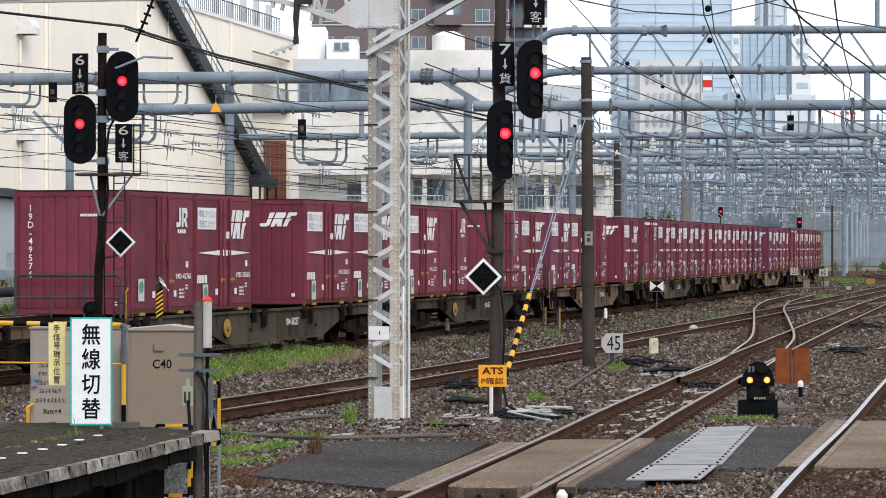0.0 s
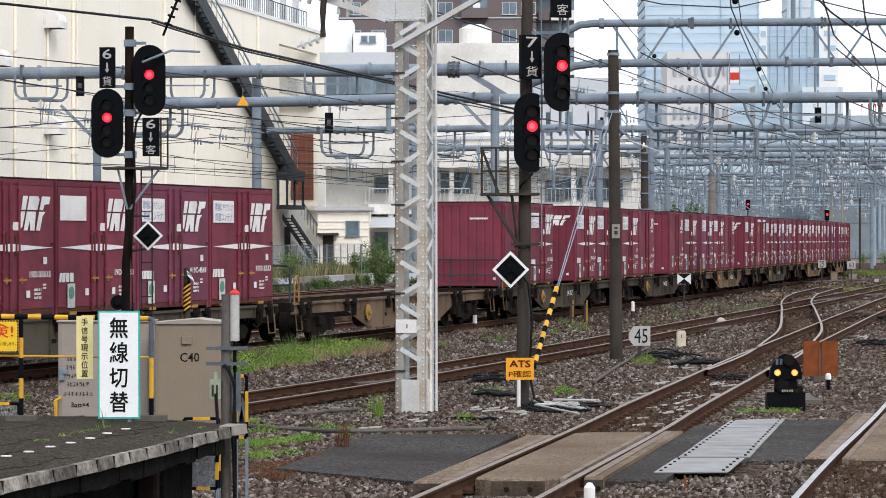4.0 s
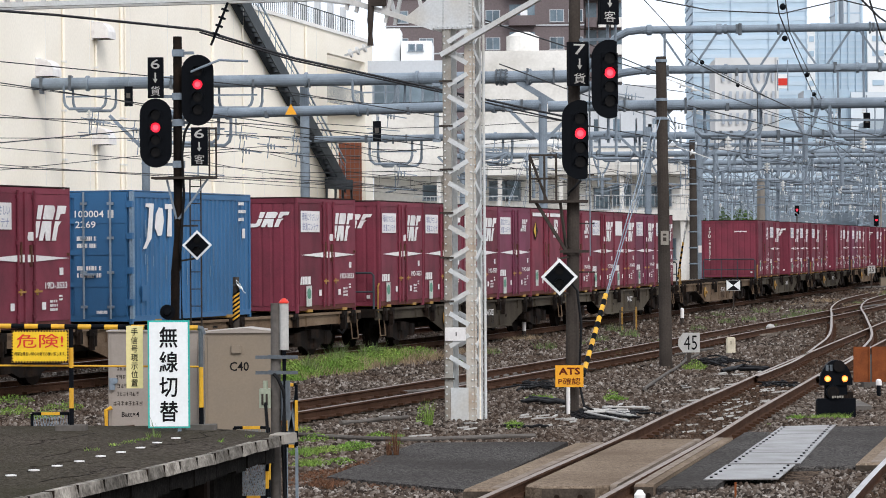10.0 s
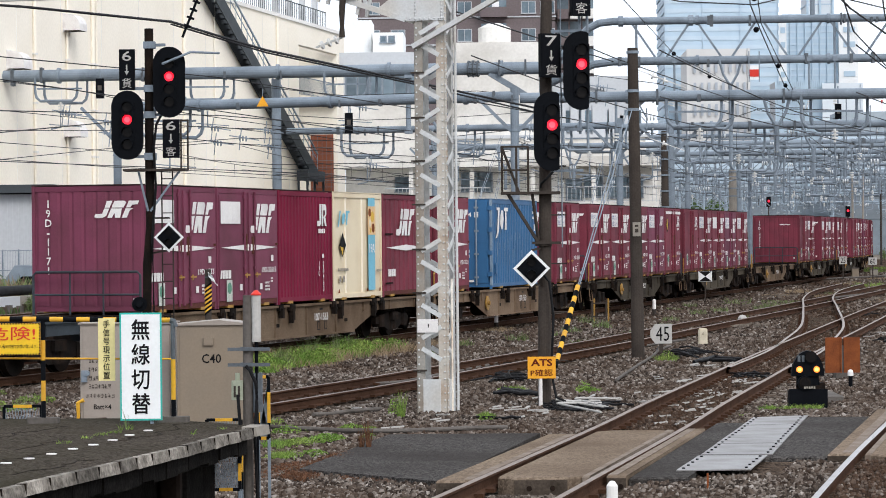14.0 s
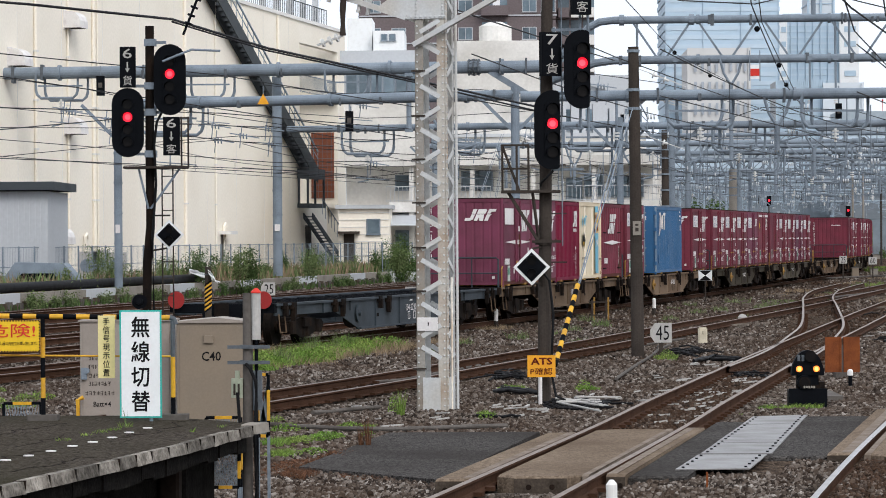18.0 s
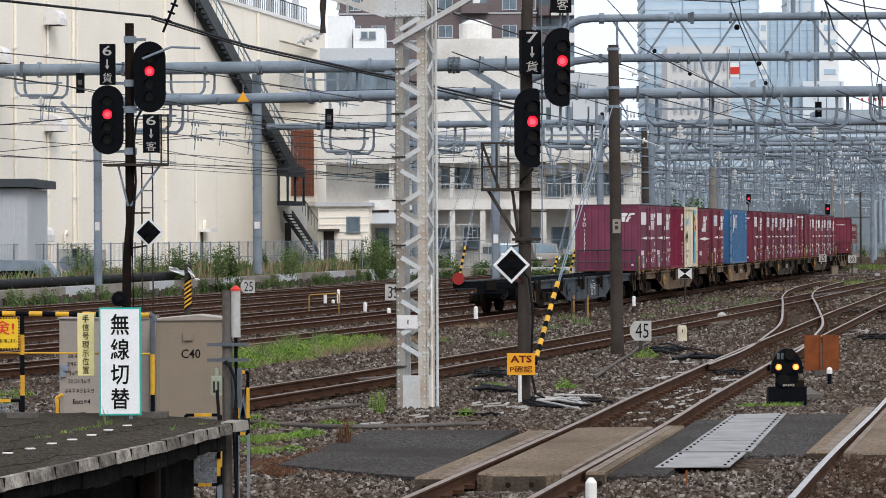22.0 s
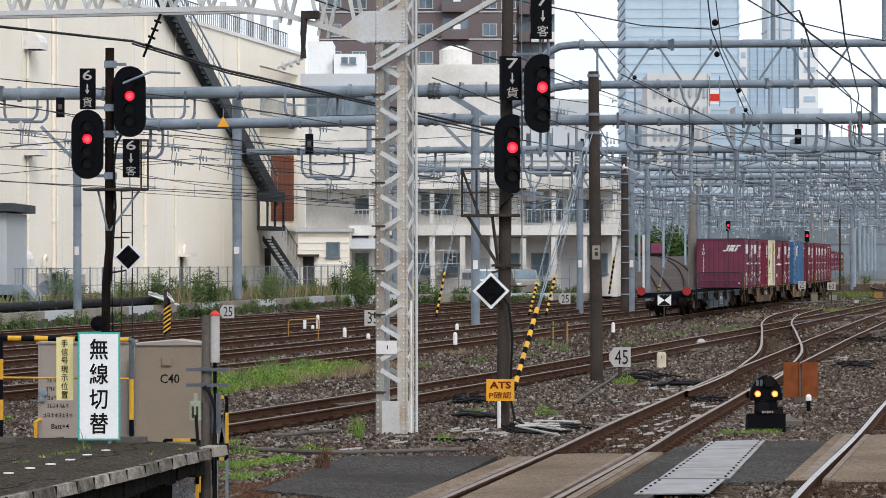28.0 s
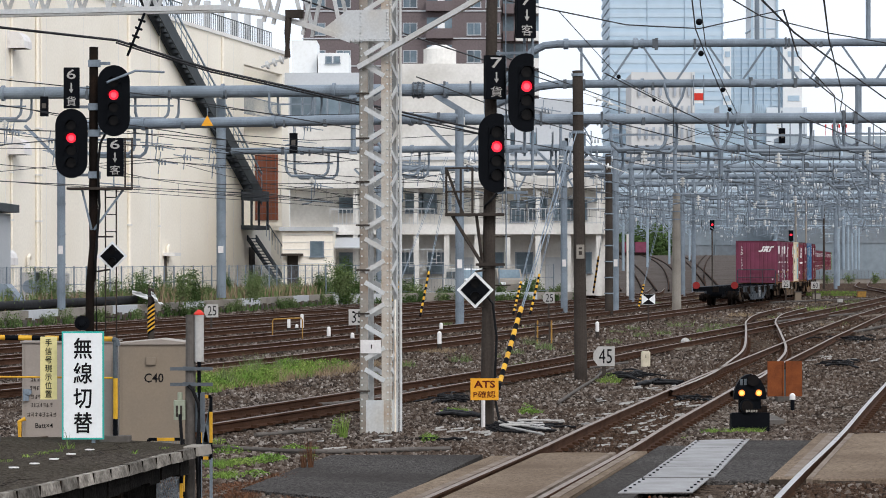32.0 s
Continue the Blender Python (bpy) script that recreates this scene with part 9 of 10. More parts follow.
SHIFT = {0: -1.19, 1: -0.84, 2: -0.84, 3: 0.06, 4: 0.12, 5: 0.81, 6: 1.5}  # slack in the couplings


def place_train():
    models = {}

    def made(key, make):
        if key not in models:
            models[key] = make()
            return models[key]
        return copy_thing(models[key], Matrix.Identity(4))

    for k in range(0, 14):
        if k in (3, 4, 6, 7, 9):
            w = made("w_c", lambda: wagon(WAGON_OLIVE, "olive-grey container flat wagon loaded with containers", False, "104-5027"))
        elif k == 0:
            w = wagon(WAGON_BLUE, "empty blue-grey container flat wagon with two red tail discs", True, "104-2230")
        elif k == 5:
            w = made("w_b", lambda: wagon(WAGON, "dusty grey-brown container flat wagon"))
            w["label"] = "empty dusty grey-brown container flat wagon"
        else:
            w = made("w_a", lambda: wagon(WAGON, "dusty grey-brown container flat wagon loaded with containers"))
        MOVING.append((w, (k - 6) * PITCH + SLOT * 2.5 + SHIFT.get(k, 1.5 + 0.5 * (k - 6)), 0.0, 0.0))
        load = FORMATION.get(k, FORMATION[10] if k % 2 else FORMATION[9])
        for slot, colour, kind in load:
            if colour in "mv":
                paint = MAROON if colour == "m" else VIOLET
                c = made((colour, kind, int(slot) % 2), lambda: maroon_container(paint, kind, int(slot) + 3))
                mid = slot * SLOT + LONG / 2
            elif colour == "red":
                c, mid = ribbed_container(REDDISH, 16, "red corrugated freight container with a white emblem on a wagon", False), slot * SLOT + LONG / 2
            elif colour == "ribbed":
                c, mid = ribbed_container(MAROON, 9, "maroon ribbed open-side container with a white logo", True), slot * SLOT + LONG / 2
            elif colour == "green":
                c, mid = made("green", lambda: ribbed_container(GREEN, 9, "green steel freight container at the head of the train", False)), slot * SLOT + LONG / 2
            elif colour == "cream":
                c, mid = cream_container(), slot * SLOT + LONG / 2
            else:
                c, mid = blue_container(), slot * SLOT + 6.058 / 2
            if k in (1, 6) and slot == 0:
                part("number", end_number("19D-49576" if k == 6 else "19D-1171"), None, c, "white number painted down the end", END @ Matrix.Translation((-0.86, 0, 1.5)))
            MOVING.append((c, (k - 6) * PITCH + SLOT * 2.5 + SHIFT.get(k, 1.5 + 0.5 * (k - 6)), DECK, mid - SLOT * 2.5))


TRAIN_T = [0, 2, 4, 6, 8, 10, 12, 14, 16, 18, 20, 22, 24, 26, 28, 30, 32]
TRAIN_S = [-2.83, 11.71, 26.14, 40.53, 54.87, 69.13, 83.27, 97.26, 111.09, 124.78, 138.39, 151.94, 165.45, 178.9, 192.23, 205.24, 217.64]


def train_at(t):
    return float(np.interp(t, TRAIN_T, TRAIN_S))


def motions():
    """The whole train rolls away along the goods track."""
    for ob, ahead, high, place in MOVING:
        rows = []
        for i in range(33):
            s = train_at(float(i)) + ahead
            a, b = on_line(s - 7.1)[0], on_line(s + 7.1)[0]
            mid, d = (a + b) / 2, b - a
            rows.append((float(i), pose(mid.x, mid.y, mid.z, 0, 0, math.degrees(math.atan2(d.y, d.x))) @ Matrix.Translation((place, 0, high))))
        walk(ob, rows)


place_train()


# ---- crossing panels, laid along the rails ----
def along(line, y, off):
    """The plan point beside a track's centre line at the depth y."""
    ys = [q[1] for q in line]
    x, h = float(np.interp(y, ys, [q[0] for q in line])), float(np.interp(y, ys, [q[3] for q in line]))
    return (x + off / math.cos(h), y)


def panel(line, y0, y1, o0, o1, z, material, label, n=1, name="crossing_slab", gap=0.012, bevel=0.05, chamfer=0.0, foot=-0.3):
    for k in range(n):
        a, b = y0 + (y1 - y0) * k / n, y0 + (y1 - y0) * (k + 1) / n - gap
        c = [along(line, a, o0), along(line, a, o1), along(line, b, o1), along(line, b, o0)]
        mid = (sum(p[0] for p in c) / 4, sum(p[1] for p in c) / 4)
        if chamfer:
            (ax, ay), (bx, by), (cx, cy), (dx, dy) = c
            k = min(0.3, chamfer / (bx - ax))
            j = chamfer / (dy - ay)
            c = [(ax + (dx - ax) * j, ay + (dy - ay) * j), (ax + (bx - ax) * k, ay), (bx - (bx - ax) * k, by), (bx + (cx - bx) * j, by + (cy - by) * j), (cx + (bx - cx) * j, cy - (cy - by) * j), (cx - (cx - dx) * k, cy), (dx + (cx - dx) * k, dy), (dx + (ax - dx) * j, dy - (dy - ay) * j)]
        top = [(mid[0] + (x - mid[0]) * (1 - bevel * 0.4), mid[1] + (y - mid[1]) * (1 - bevel * 0.1)) for x, y in c]
        s = Shape().hexa([(x, y, foot) for x, y in c], [(x, y, z - 0.02) for x, y in c])
        s.hexa([(x, y, z - 0.02) for x, y in c], [(x, y, z) for x, y in top])
        if material is SLAB:
            t = thing(name, pose(0, 0, 0), label, "slab", "crossing slabs", "structure")
            part("slab_body", s, material, t)
            ends = sorted(c, key=lambda p: p[1])[:2]
            (ax, ay), (bx, by) = sorted(ends)
            part("slab_end", Shape().hexa([(ax, ay - 0.006, foot), (bx, by - 0.006, foot), (bx, by + 0.02, foot), (ax, ay + 0.02, foot)], [(ax, ay - 0.006, z - 0.025), (bx, by - 0.006, z - 0.025), (bx, by + 0.02, z - 0.025), (ax, ay + 0.02, z - 0.025)]), SHADED_END, t, "dirty slab end with its shade in the colour")
            # holes are dark discs, the shade inside them put into the colour
            for u in (0.28, 0.72):
                hx, hy = ax + (bx - ax) * u, ay + (by - ay) * u
                part("lifting_hole", Shape().tube((hx, hy - 0.012, z - 0.11), (hx, hy + 0.01, z - 0.11), 0.028, 12), WAGON_DARK, t)
        else:
            solid(name, s, material, label, "slab", "crossing slabs", "structure")


# Slab ends: dirt, plus the upright face's shade, put into the colour.
SHADED_END = mat("shaded_dirty_slab_end", (0.075, 0.060, 0.048), 0.9, 0, 0.3, 6, 40, 0.3, (0.035, 0.028, 0.022), 0.55)
panel(line_c, 29.6, 36.6, -0.98, -0.64, -0.02, SLAB, "brown-grey concrete crossing slab beside the rail", 1)
panel(line_c, 29.9, 37.2, -0.46, 0.46, -0.02, SLAB, "brown-grey concrete crossing slab between the rails", 1, chamfer=0.2)
panel(line_c, 30.05, 37.4, 0.63, 0.82, -0.02, SLAB, "brown-grey concrete crossing slab beside the rail", 1)
panel(line_c, 30.2, 39.0, 0.83, 1.42, -0.05, ASPHALT, "dark asphalt strip of the crossing", 1, "crossing_asphalt")
panel(line_c, 32.9, 40.1, 1.44, 2.78, -0.05, ASPHALT, "dark asphalt strip of the crossing", 1, "crossing_asphalt")
panel(line_c, 31.35, 32.88, 1.44, 1.86, -0.06, ASPHALT, "dark asphalt bed under the cover plates", 1, "crossing_asphalt")
for corners in (((2.32, 33.15), (3.11, 33.13), (4.26, 40.21), (3.49, 39.85)), ((1.90, 30.91), (2.68, 30.97), (3.04, 32.96), (2.28, 32.98))):
    c = thing("cover_plate", pose(0, 0, 0), "pale steel cover plate with bolt rows", "plate", "cover plates", "structure")
    a, b, d, e = (Vector((x, y, -0.035)) for x, y in corners)
    n = 16 if (e - a).length > 4 else 5
    for k in range(4 if n > 5 else 1):
        t0, t1 = k / (4 if n > 5 else 1), (k + 1) / (4 if n > 5 else 1) - 0.004
        q = [a.lerp(e, t0), b.lerp(d, t0), b.lerp(d, t1), a.lerp(e, t1)]
        part("plate", Shape().hexa([(v.x, v.y, -0.047) for v in q], [(v.x, v.y, -0.035 + 0.003 * (k % 2)) for v in q]), PLATE, c)
    for k in range(n):
        for p, q, inside in ((a, e, 0.06), (b, d, -0.06)):
            v = p.lerp(q, (k + 0.4) / n)
            part("bolt", Shape().tube((v.x + inside, v.y, v.z), (v.x + inside, v.y, v.z + 0.014), 0.016, 8), BLACK, c)
panel(line_d, 32.85, 41.2, -0.88, -0.62, -0.02, SLAB, "brown-grey concrete crossing slab beside the rail", 1)
panel(line_d, 32.6, 41.2, -0.46, 0.46, -0.02, SLAB, "brown-grey concrete crossing slab between the rails", 1, chamfer=0.22)
panel(line_d, 32.6, 41.2, 0.62, 1.6, -0.0, SLAB, "brown-grey concrete crossing slab beside the rail", 1)


EDGE_STRIP = mat("worn_pale_edge_strip", (0.225, 0.185, 0.152), 0.85, 0, 0.25, 3, 30, 0.2, (0.13, 0.098, 0.075), 0.55)
for line, y0, y1, o0, o1 in ((line_c, 29.7, 36.5, -0.735, -0.635), (line_c, 30.0, 37.1, 0.395, 0.465), (line_c, 30.1, 37.3, 0.625, 0.72), (line_d, 32.9, 41.1, -0.74, -0.615), (line_d, 32.75, 41.1, -0.47, -0.40)):
    panel(line, y0, y1, o0, o1, -0.012, EDGE_STRIP, "pale worn steel-edged strip along the rail", 1, "edge_strip", foot=-0.1)
bar = thing("steel_bar", pose(2.2, 29.3, GROUND + 0.03), "rusty steel bar with an upright stub lying on the ballast", "bar")
part("bar", Shape().beam((-0.36, -0.08, 0.03), (0.42, 0.1, 0.05), 0.045, 0.03), RUST_BOARD, bar)
part("clamp", Shape().box(-0.42, -0.3, -0.12, -0.03, 0.0, 0.09, cut=0.01), WAGON_DARK, bar)
part("stub", Shape().beam((-0.08, 0.1, 0.0), (-0.08, 0.1, 0.24), 0.02), RUST_BOARD, bar)
solid("concrete_block", Shape().box(5.02, 5.5, 46.6, 48.2, GROUND + 0.0, GROUND + 0.09, cut=0.03), CONCRETE, "flat weathered concrete block on the ballast", "block")


# ---- cables and troughs on the stones ----
def laid(points, r, material, label, name="ground_cable"):
    pts = []
    for i in range(len(points) - 1):
        a, b = Vector((*points[i], GROUND + r + 0.03)), Vector((*points[i + 1], GROUND + r + 0.03))
        pts += [a.lerp(b, k / 4) + Vector((noise.noise(a * 3 + Vector((k, 0, 0))) * 0.04, 0, abs(noise.noise(a * 2 + Vector((0, k, 0)))) * 0.05)) for k in range(4)]
    pts.append(Vector((*points[-1], GROUND + r + 0.03)))
    return solid(name, Shape().pipe(pts, r, 8), material, label, "cable", "cables on the ground")


rnd = random.Random(11)
for k in range(24):
    x, y, o = 0.75 + rnd.uniform(0, 0.35), 44.3 + rnd.uniform(0, 2.2), rnd.uniform(-0.2, 0.2)
    pale = k % 3 == 0
    run = rnd.uniform(0.5, 1.15)
    if pale:
        solid("ground_cable", Shape().tube((x + 0.2, y, GROUND + 0.11), (x + 0.2 + run * 0.7, y - 0.4 + o * 6, GROUND + 0.07), 0.017, 8), DULL_WHITE, "pale grey conduit lying on the ballast", "cable", "cables on the ground")
    else:
        laid([(x, y), (x + run * 0.35, y + o), (x + run * 0.7, y - 0.3 + o * 2), (x + run, y + o * 4 - 0.2)], 0.019, RUBBER, "loose black cable on the ballast")
for k in range(5):
    o = rnd.uniform(-0.15, 0.15)
    laid([(0.15 + o, 50.0 + o * 6), (0.5 + o, 49.3 + o * 5), (0.85 + o * 0.5, 48.6)], 0.03, RUBBER, "loose bundle of black cables on the ballast")
for k in range(5):
    o = rnd.uniform(-0.2, 0.2)
    laid([(4.1 + o, 60.5 + o * 5), (4.5 + o, 61.5 + o * 6), (5.0 + o, 61.0 + o * 5)], 0.035, RUBBER, "loose bundle of black cables on the ballast")
laid([(-0.2, 42.6), (0.15, 42.3), (0.4, 42.5)], 0.02, RUBBER, "short black hose on the ballast")
for pts in ([(-0.2, 58), (2.4, 66), (4.8, 74)], [(-4, 49), (-1.6, 53), (0.4, 62)], [(0.5, 62.5), (2.2, 72), (5, 84)], [(2.2, 53), (3.2, 62), (4.2, 70)], [(-3.2, 40.6), (-1.6, 39.4), (0.2, 40.2)], [(-2.6, 43.2), (-1.7, 44.8)]):
    laid(pts, 0.03, CONCRETE, "pale concrete cable trough half sunk in the ballast", "cable_trough")


# ---- weeds, grass and loose stones ----
def blades(name, spots, material, label, high, wide, seed, lean=0.5, base=GROUND):
    """Tufts of narrow, bent leaves; spots: (x, y, spread, how many)."""
    r = random.Random(seed)
    verts, faces = [], []
    for x, y, spread, n in spots:
        tall = r.uniform(0.5, 1.25)
        for _ in range(n):
            a, d = r.uniform(0, 2 * math.pi), spread * math.sqrt(r.random())
            px, py = x + d * math.cos(a), y + d * math.sin(a) * 2.2
            h, w, t = high * tall * r.uniform(0.4, 1.15), wide * r.uniform(0.6, 1.3), r.uniform(0, 2 * math.pi)
            dx, dy, bx, by = math.cos(t) * w, math.sin(t) * w, r.uniform(-lean, lean) * h, r.uniform(-lean, lean) * h
            i = len(verts)
            z = base + (float(swell(px, py)) if base < 0 else 0)
            verts += [(px - dx, py - dy, z), (px + dx, py + dy, z), (px + dx * 0.8 + bx * 0.4, py + dy * 0.8 + by * 0.4, z + h * 0.6), (px - dx * 0.8 + bx * 0.4, py - dy * 0.8 + by * 0.4, z + h * 0.6), (px + bx, py + by, z + h)]
            faces += [(i, i + 1, i + 2, i + 3), (i + 3, i + 2, i + 4)]
    solid(name, stuff_mesh(name, verts, faces, material), material, label, "grass", kind="stuff")


def leafy(name, spots, material, label, size, seed):
    """Low mounds of small leaves turned every way; spots: (x, y, spread, how many, height)."""
    r = random.Random(seed)
    verts, faces = [], []
    for x, y, spread, n, high in spots:
        for _ in range(n):
            a, d = r.uniform(0, 2 * math.pi), spread * math.sqrt(r.random())
            p = Vector((x + d * math.cos(a), y + d * math.sin(a) * 2.2, GROUND + high * r.random() ** 0.7 * (1.1 - 0.7 * (d / spread) ** 2)))
            u = Vector((r.gauss(0, 1), r.gauss(0, 1), r.gauss(0, 0.8))).normalized() * size * r.uniform(0.6, 1.4)
            v = u.cross(Vector((r.gauss(0, 1), r.gauss(0, 1), r.gauss(0, 1)))).normalized() * size * 0.45
            i = len(verts)
            verts += [p - u, p + v, p + u, p - v]
            faces.append((i, i + 1, i + 2, i + 3))
    solid(name, stuff_mesh(name, verts, faces, material), material, label, "weeds", kind="stuff")


r = random.Random(5)
patch = [(-6.3 + 0.26 * k + r.uniform(-0.6, 0.6), 55 + 1.05 * k + r.uniform(-2.2, 2.2), r.uniform(0.15, 0.6)) for k in range(15) for _ in range(7)]
blades("weeds", [(x, y, s, int(500 * s * r.uniform(0.3, 1.1))) for x, y, s in patch], LEAF, "yellow-green weeds between the tracks", 0.26, 0.009, 1, 1.0)
leafy("weeds", [(x, y, s, int(2600 * s * r.uniform(0.25, 1.1)), r.uniform(0.1, 0.3)) for x, y, s in patch], LEAF, "leafy yellow-green weeds between the tracks", 0.032, 41)
blades("dry_grass", [(x + r.uniform(-0.6, 0.6), y + r.uniform(-1, 1), 0.5, 260) for x, y, s in patch[::2]], LEAF_DRY, "dry stalks among the green weeds", 0.24, 0.005, 12, 0.8)
blades("weeds", [(x + r.uniform(-0.8, 0.8), y + r.uniform(-2, 2), 0.12, 60) for x, y, s in patch[::3]], LEAF_DUSTY, "taller dark weeds among the grass", 0.42, 0.006, 13, 0.5)
near = [(-2.69, 37.27, 0.2), (-2.44, 37.78, 0.22), (-2.19, 38.31, 0.22), (-2.49, 35.34, 0.15), (-0.09, 43.08, 0.12), (0.37, 50.20, 0.22), (1.61, 50.16, 0.2), (3.68, 62.81, 0.25), (4.29, 43.64, 0.16), (4.58, 43.22, 0.2), (-1.62, 32.78, 0.12), (4.88, 371.28, 0.6), (-1.70, 40.57, 0.1)]
blades("weeds", [(x, y, s, 520) for x, y, s in near], LEAF, "small green weed tufts on the ballast", 0.1, 0.004, 2, 0.9)
blades("dry_grass", [(-2.36, 77.34, 0.6, 780), (-2.58, 71.30, 0.6, 660), (-2.91, 69.50, 0.6, 600), (-0.02, 84.39, 0.7, 720), (2.25, 99.68, 1.2, 900), (3.65, 107.45, 1.2, 900), (-1.12, 73.14, 0.5, 480)], LEAF_DRY, "straw-coloured dry grass between the tracks", 0.16, 0.006, 3, 0.9)
blades("dry_weeds", [(-2.31, 33.77, 0.18, 900), (-2.09, 34.27, 0.2, 960), (-1.82, 35.33, 0.16, 780), (-2.10, 32.40, 0.2, 900), (-1.11, 32.15, 0.25, 780), (-1.47, 32.16, 0.2, 720)], LEAF_RED, "reddish dry weeds beside the asphalt", 0.09, 0.0035, 4, 0.9)
blades("dry_weeds", [(-1.53, 36.45, 0.03, 60), (-1.61, 36.45, 0.03, 60)], LEAF_RED, "tall reddish weed stalks", 0.42, 0.004, 5, 0.2)
blades("weeds", [(-1.33, 43.12, 0.05, 90)], LEAF, "tall green weed stalks", 0.36, 0.004, 6, 0.3)

leafy("weeds", [(-8.01, 47.07, 0.3, 500, 0.15), (-7.37, 45.92, 0.3, 500, 0.12), (-7.44, 48.18, 0.35, 500, 0.15), (-8.70, 50.58, 0.4, 500, 0.15), (0.27, 50.21, 0.2, 260, 0.12), (1.56, 50.16, 0.14, 240, 0.2), (3.70, 62.81, 0.2, 400, 0.22), (-0.09, 42.41, 0.12, 160, 0.14), (-1.46, 43.81, 0.08, 160, 0.3), (-2.44, 37.78, 0.25, 500, 0.1), (-2.13, 38.52, 0.25, 500, 0.1), (-2.56, 35.34, 0.2, 300, 0.08), (-2.74, 40.00, 0.25, 360, 0.12), (-1.93, 40.57, 0.2, 260, 0.1), (-2.18, 35.80, 0.2, 300, 0.08), (-1.63, 38.84, 0.12, 160, 0.08), (-3.06, 41.85, 0.15, 200, 0.12)], LEAF, "leafy green weeds on the ballast", 0.018, 42)
leafy("dry_weeds", [(-2.25, 33.76, 0.3, 700, 0.08), (-1.86, 34.88, 0.25, 500, 0.08), (-1.50, 35.78, 0.2, 300, 0.06), (-1.02, 33.41, 0.2, 240, 0.05), (-2.37, 32.80, 0.25, 500, 0.08)], LEAF_RED, "reddish dry leaves beside the asphalt", 0.014, 43)
# weeds on the old platform, along the slabs and the far track edges
blades("weeds", [(-2.69, 19.68, 0.05, 26), (-2.64, 20.02, 0.06, 40), (-2.58, 20.26, 0.05, 40), (-2.54, 20.56, 0.05, 30), (-2.78, 19.24, 0.05, 26), (-1.87, 20.54, 0.04, 20), (-2.02, 20.01, 0.03, 14)], LEAF, "small weeds in the cracks of the platform", 0.035, 0.0022, 14, 1.0, 1.085)
blades("weeds", [(-2.55, 20.68, 0.015, 7)], LEAF_DUSTY, "tall grass stalks on the platform", 0.15, 0.002, 19, 0.5, 1.085)
cracks = Shape()
rc = random.Random(9)
for x, y in ((-2.9, 17.4), (-3.0, 18.6), (-2.5, 19.4), (-2.7, 16.6), (-3.3, 19.8), (-2.3, 20.3)):
    a = Vector((x, y, 1.0865))
    for _ in range(9):
        b = a + Vector((rc.uniform(-0.05, 0.12), rc.uniform(0.05, 0.2), 0))
        cracks.beam(a, b, 0.008, 0.002)
        a = b
solid("platform_cracks", cracks, WAGON_DARK, "dark cracks in the platform asphalt", "cracks", kind="stuff")
blades("weeds", [(3.99, 43.10, 0.12, 260), (4.32, 43.09, 0.12, 260), (4.69, 43.49, 0.12, 220), (3.56, 42.31, 0.1, 160)], LEAF, "short yellow-green grass behind the steel plates", 0.08, 0.004, 15, 0.9)
r = random.Random(17)
blades("weeds", [(x, y, 0.3, 90) for x, y in [(float(np.interp(yy, LINE_Y, LINE_X)) + r.uniform(2.0, 6.5), yy) for yy in [r.uniform(64, 120) for _ in range(26)]]], LEAF_DUSTY, "scattered dusty weeds beside the tracks", 0.2, 0.007, 16, 0.8)
blades("dry_grass", [(32.16, 235.75, 2.0, 500), (28.79, 217.11, 2.5, 500), (19.85, 151.87, 1.5, 260)], LEAF, "low weeds by the far tracks", 0.3, 0.012, 18, 0.8)
r = random.Random(23)
far_spots = [(on_line(q, o)[0].x, on_line(q, o)[0].y) for q, o in [(r.uniform(45, 175), r.choice((-3.4, -3.6, -5.2, -8.9, -9.2, -12.6, 1.9, 5.4))) for _ in range(44)]]
blades("weeds", [(x + r.uniform(-0.5, 0.5), y, r.uniform(0.2, 0.6), r.randint(30, 90)) for x, y in far_spots[::4]], LEAF_DUSTY, "dusty green weeds between the far tracks", 0.2, 0.012, 24, 0.9)
blades("dry_grass", [(x + r.uniform(-0.5, 0.5), y, r.uniform(0.3, 0.9), r.randint(60, 220)) for x, y in far_spots[1::2]], LEAF_DRY, "straw-coloured grass between the far tracks", 0.16, 0.01, 25, 0.9)
rd = random.Random(31)
for x, y, n in ((7.2, 84.0, 5), (13.8, 104.0, 7), (16.2, 118.0, 6), (12.0, 126.0, 6), (19.0, 133.0, 8), (24.5, 152.0, 8), (21.0, 166.0, 6), (9.0, 112.0, 5)):
    heap = Shape()
    for _ in range(n):
        c = Vector((x + rd.gauss(0, 0.6), y + rd.gauss(0, 1.6), GROUND + 0.08))
        a, l = rd.gauss(0, 0.5), rd.uniform(0.06, 0.3)
        heap.beam(c - Vector((math.cos(a) * l, math.sin(a) * l, 0)), c + Vector((math.cos(a) * l, math.sin(a) * l, 0.05)), rd.uniform(0.04, 0.09), 0.06)
    solid("rubble_scraps", heap, SLEEPER_PALE, "pale scraps and broken sleepers between the far tracks", "scraps", kind="stuff")
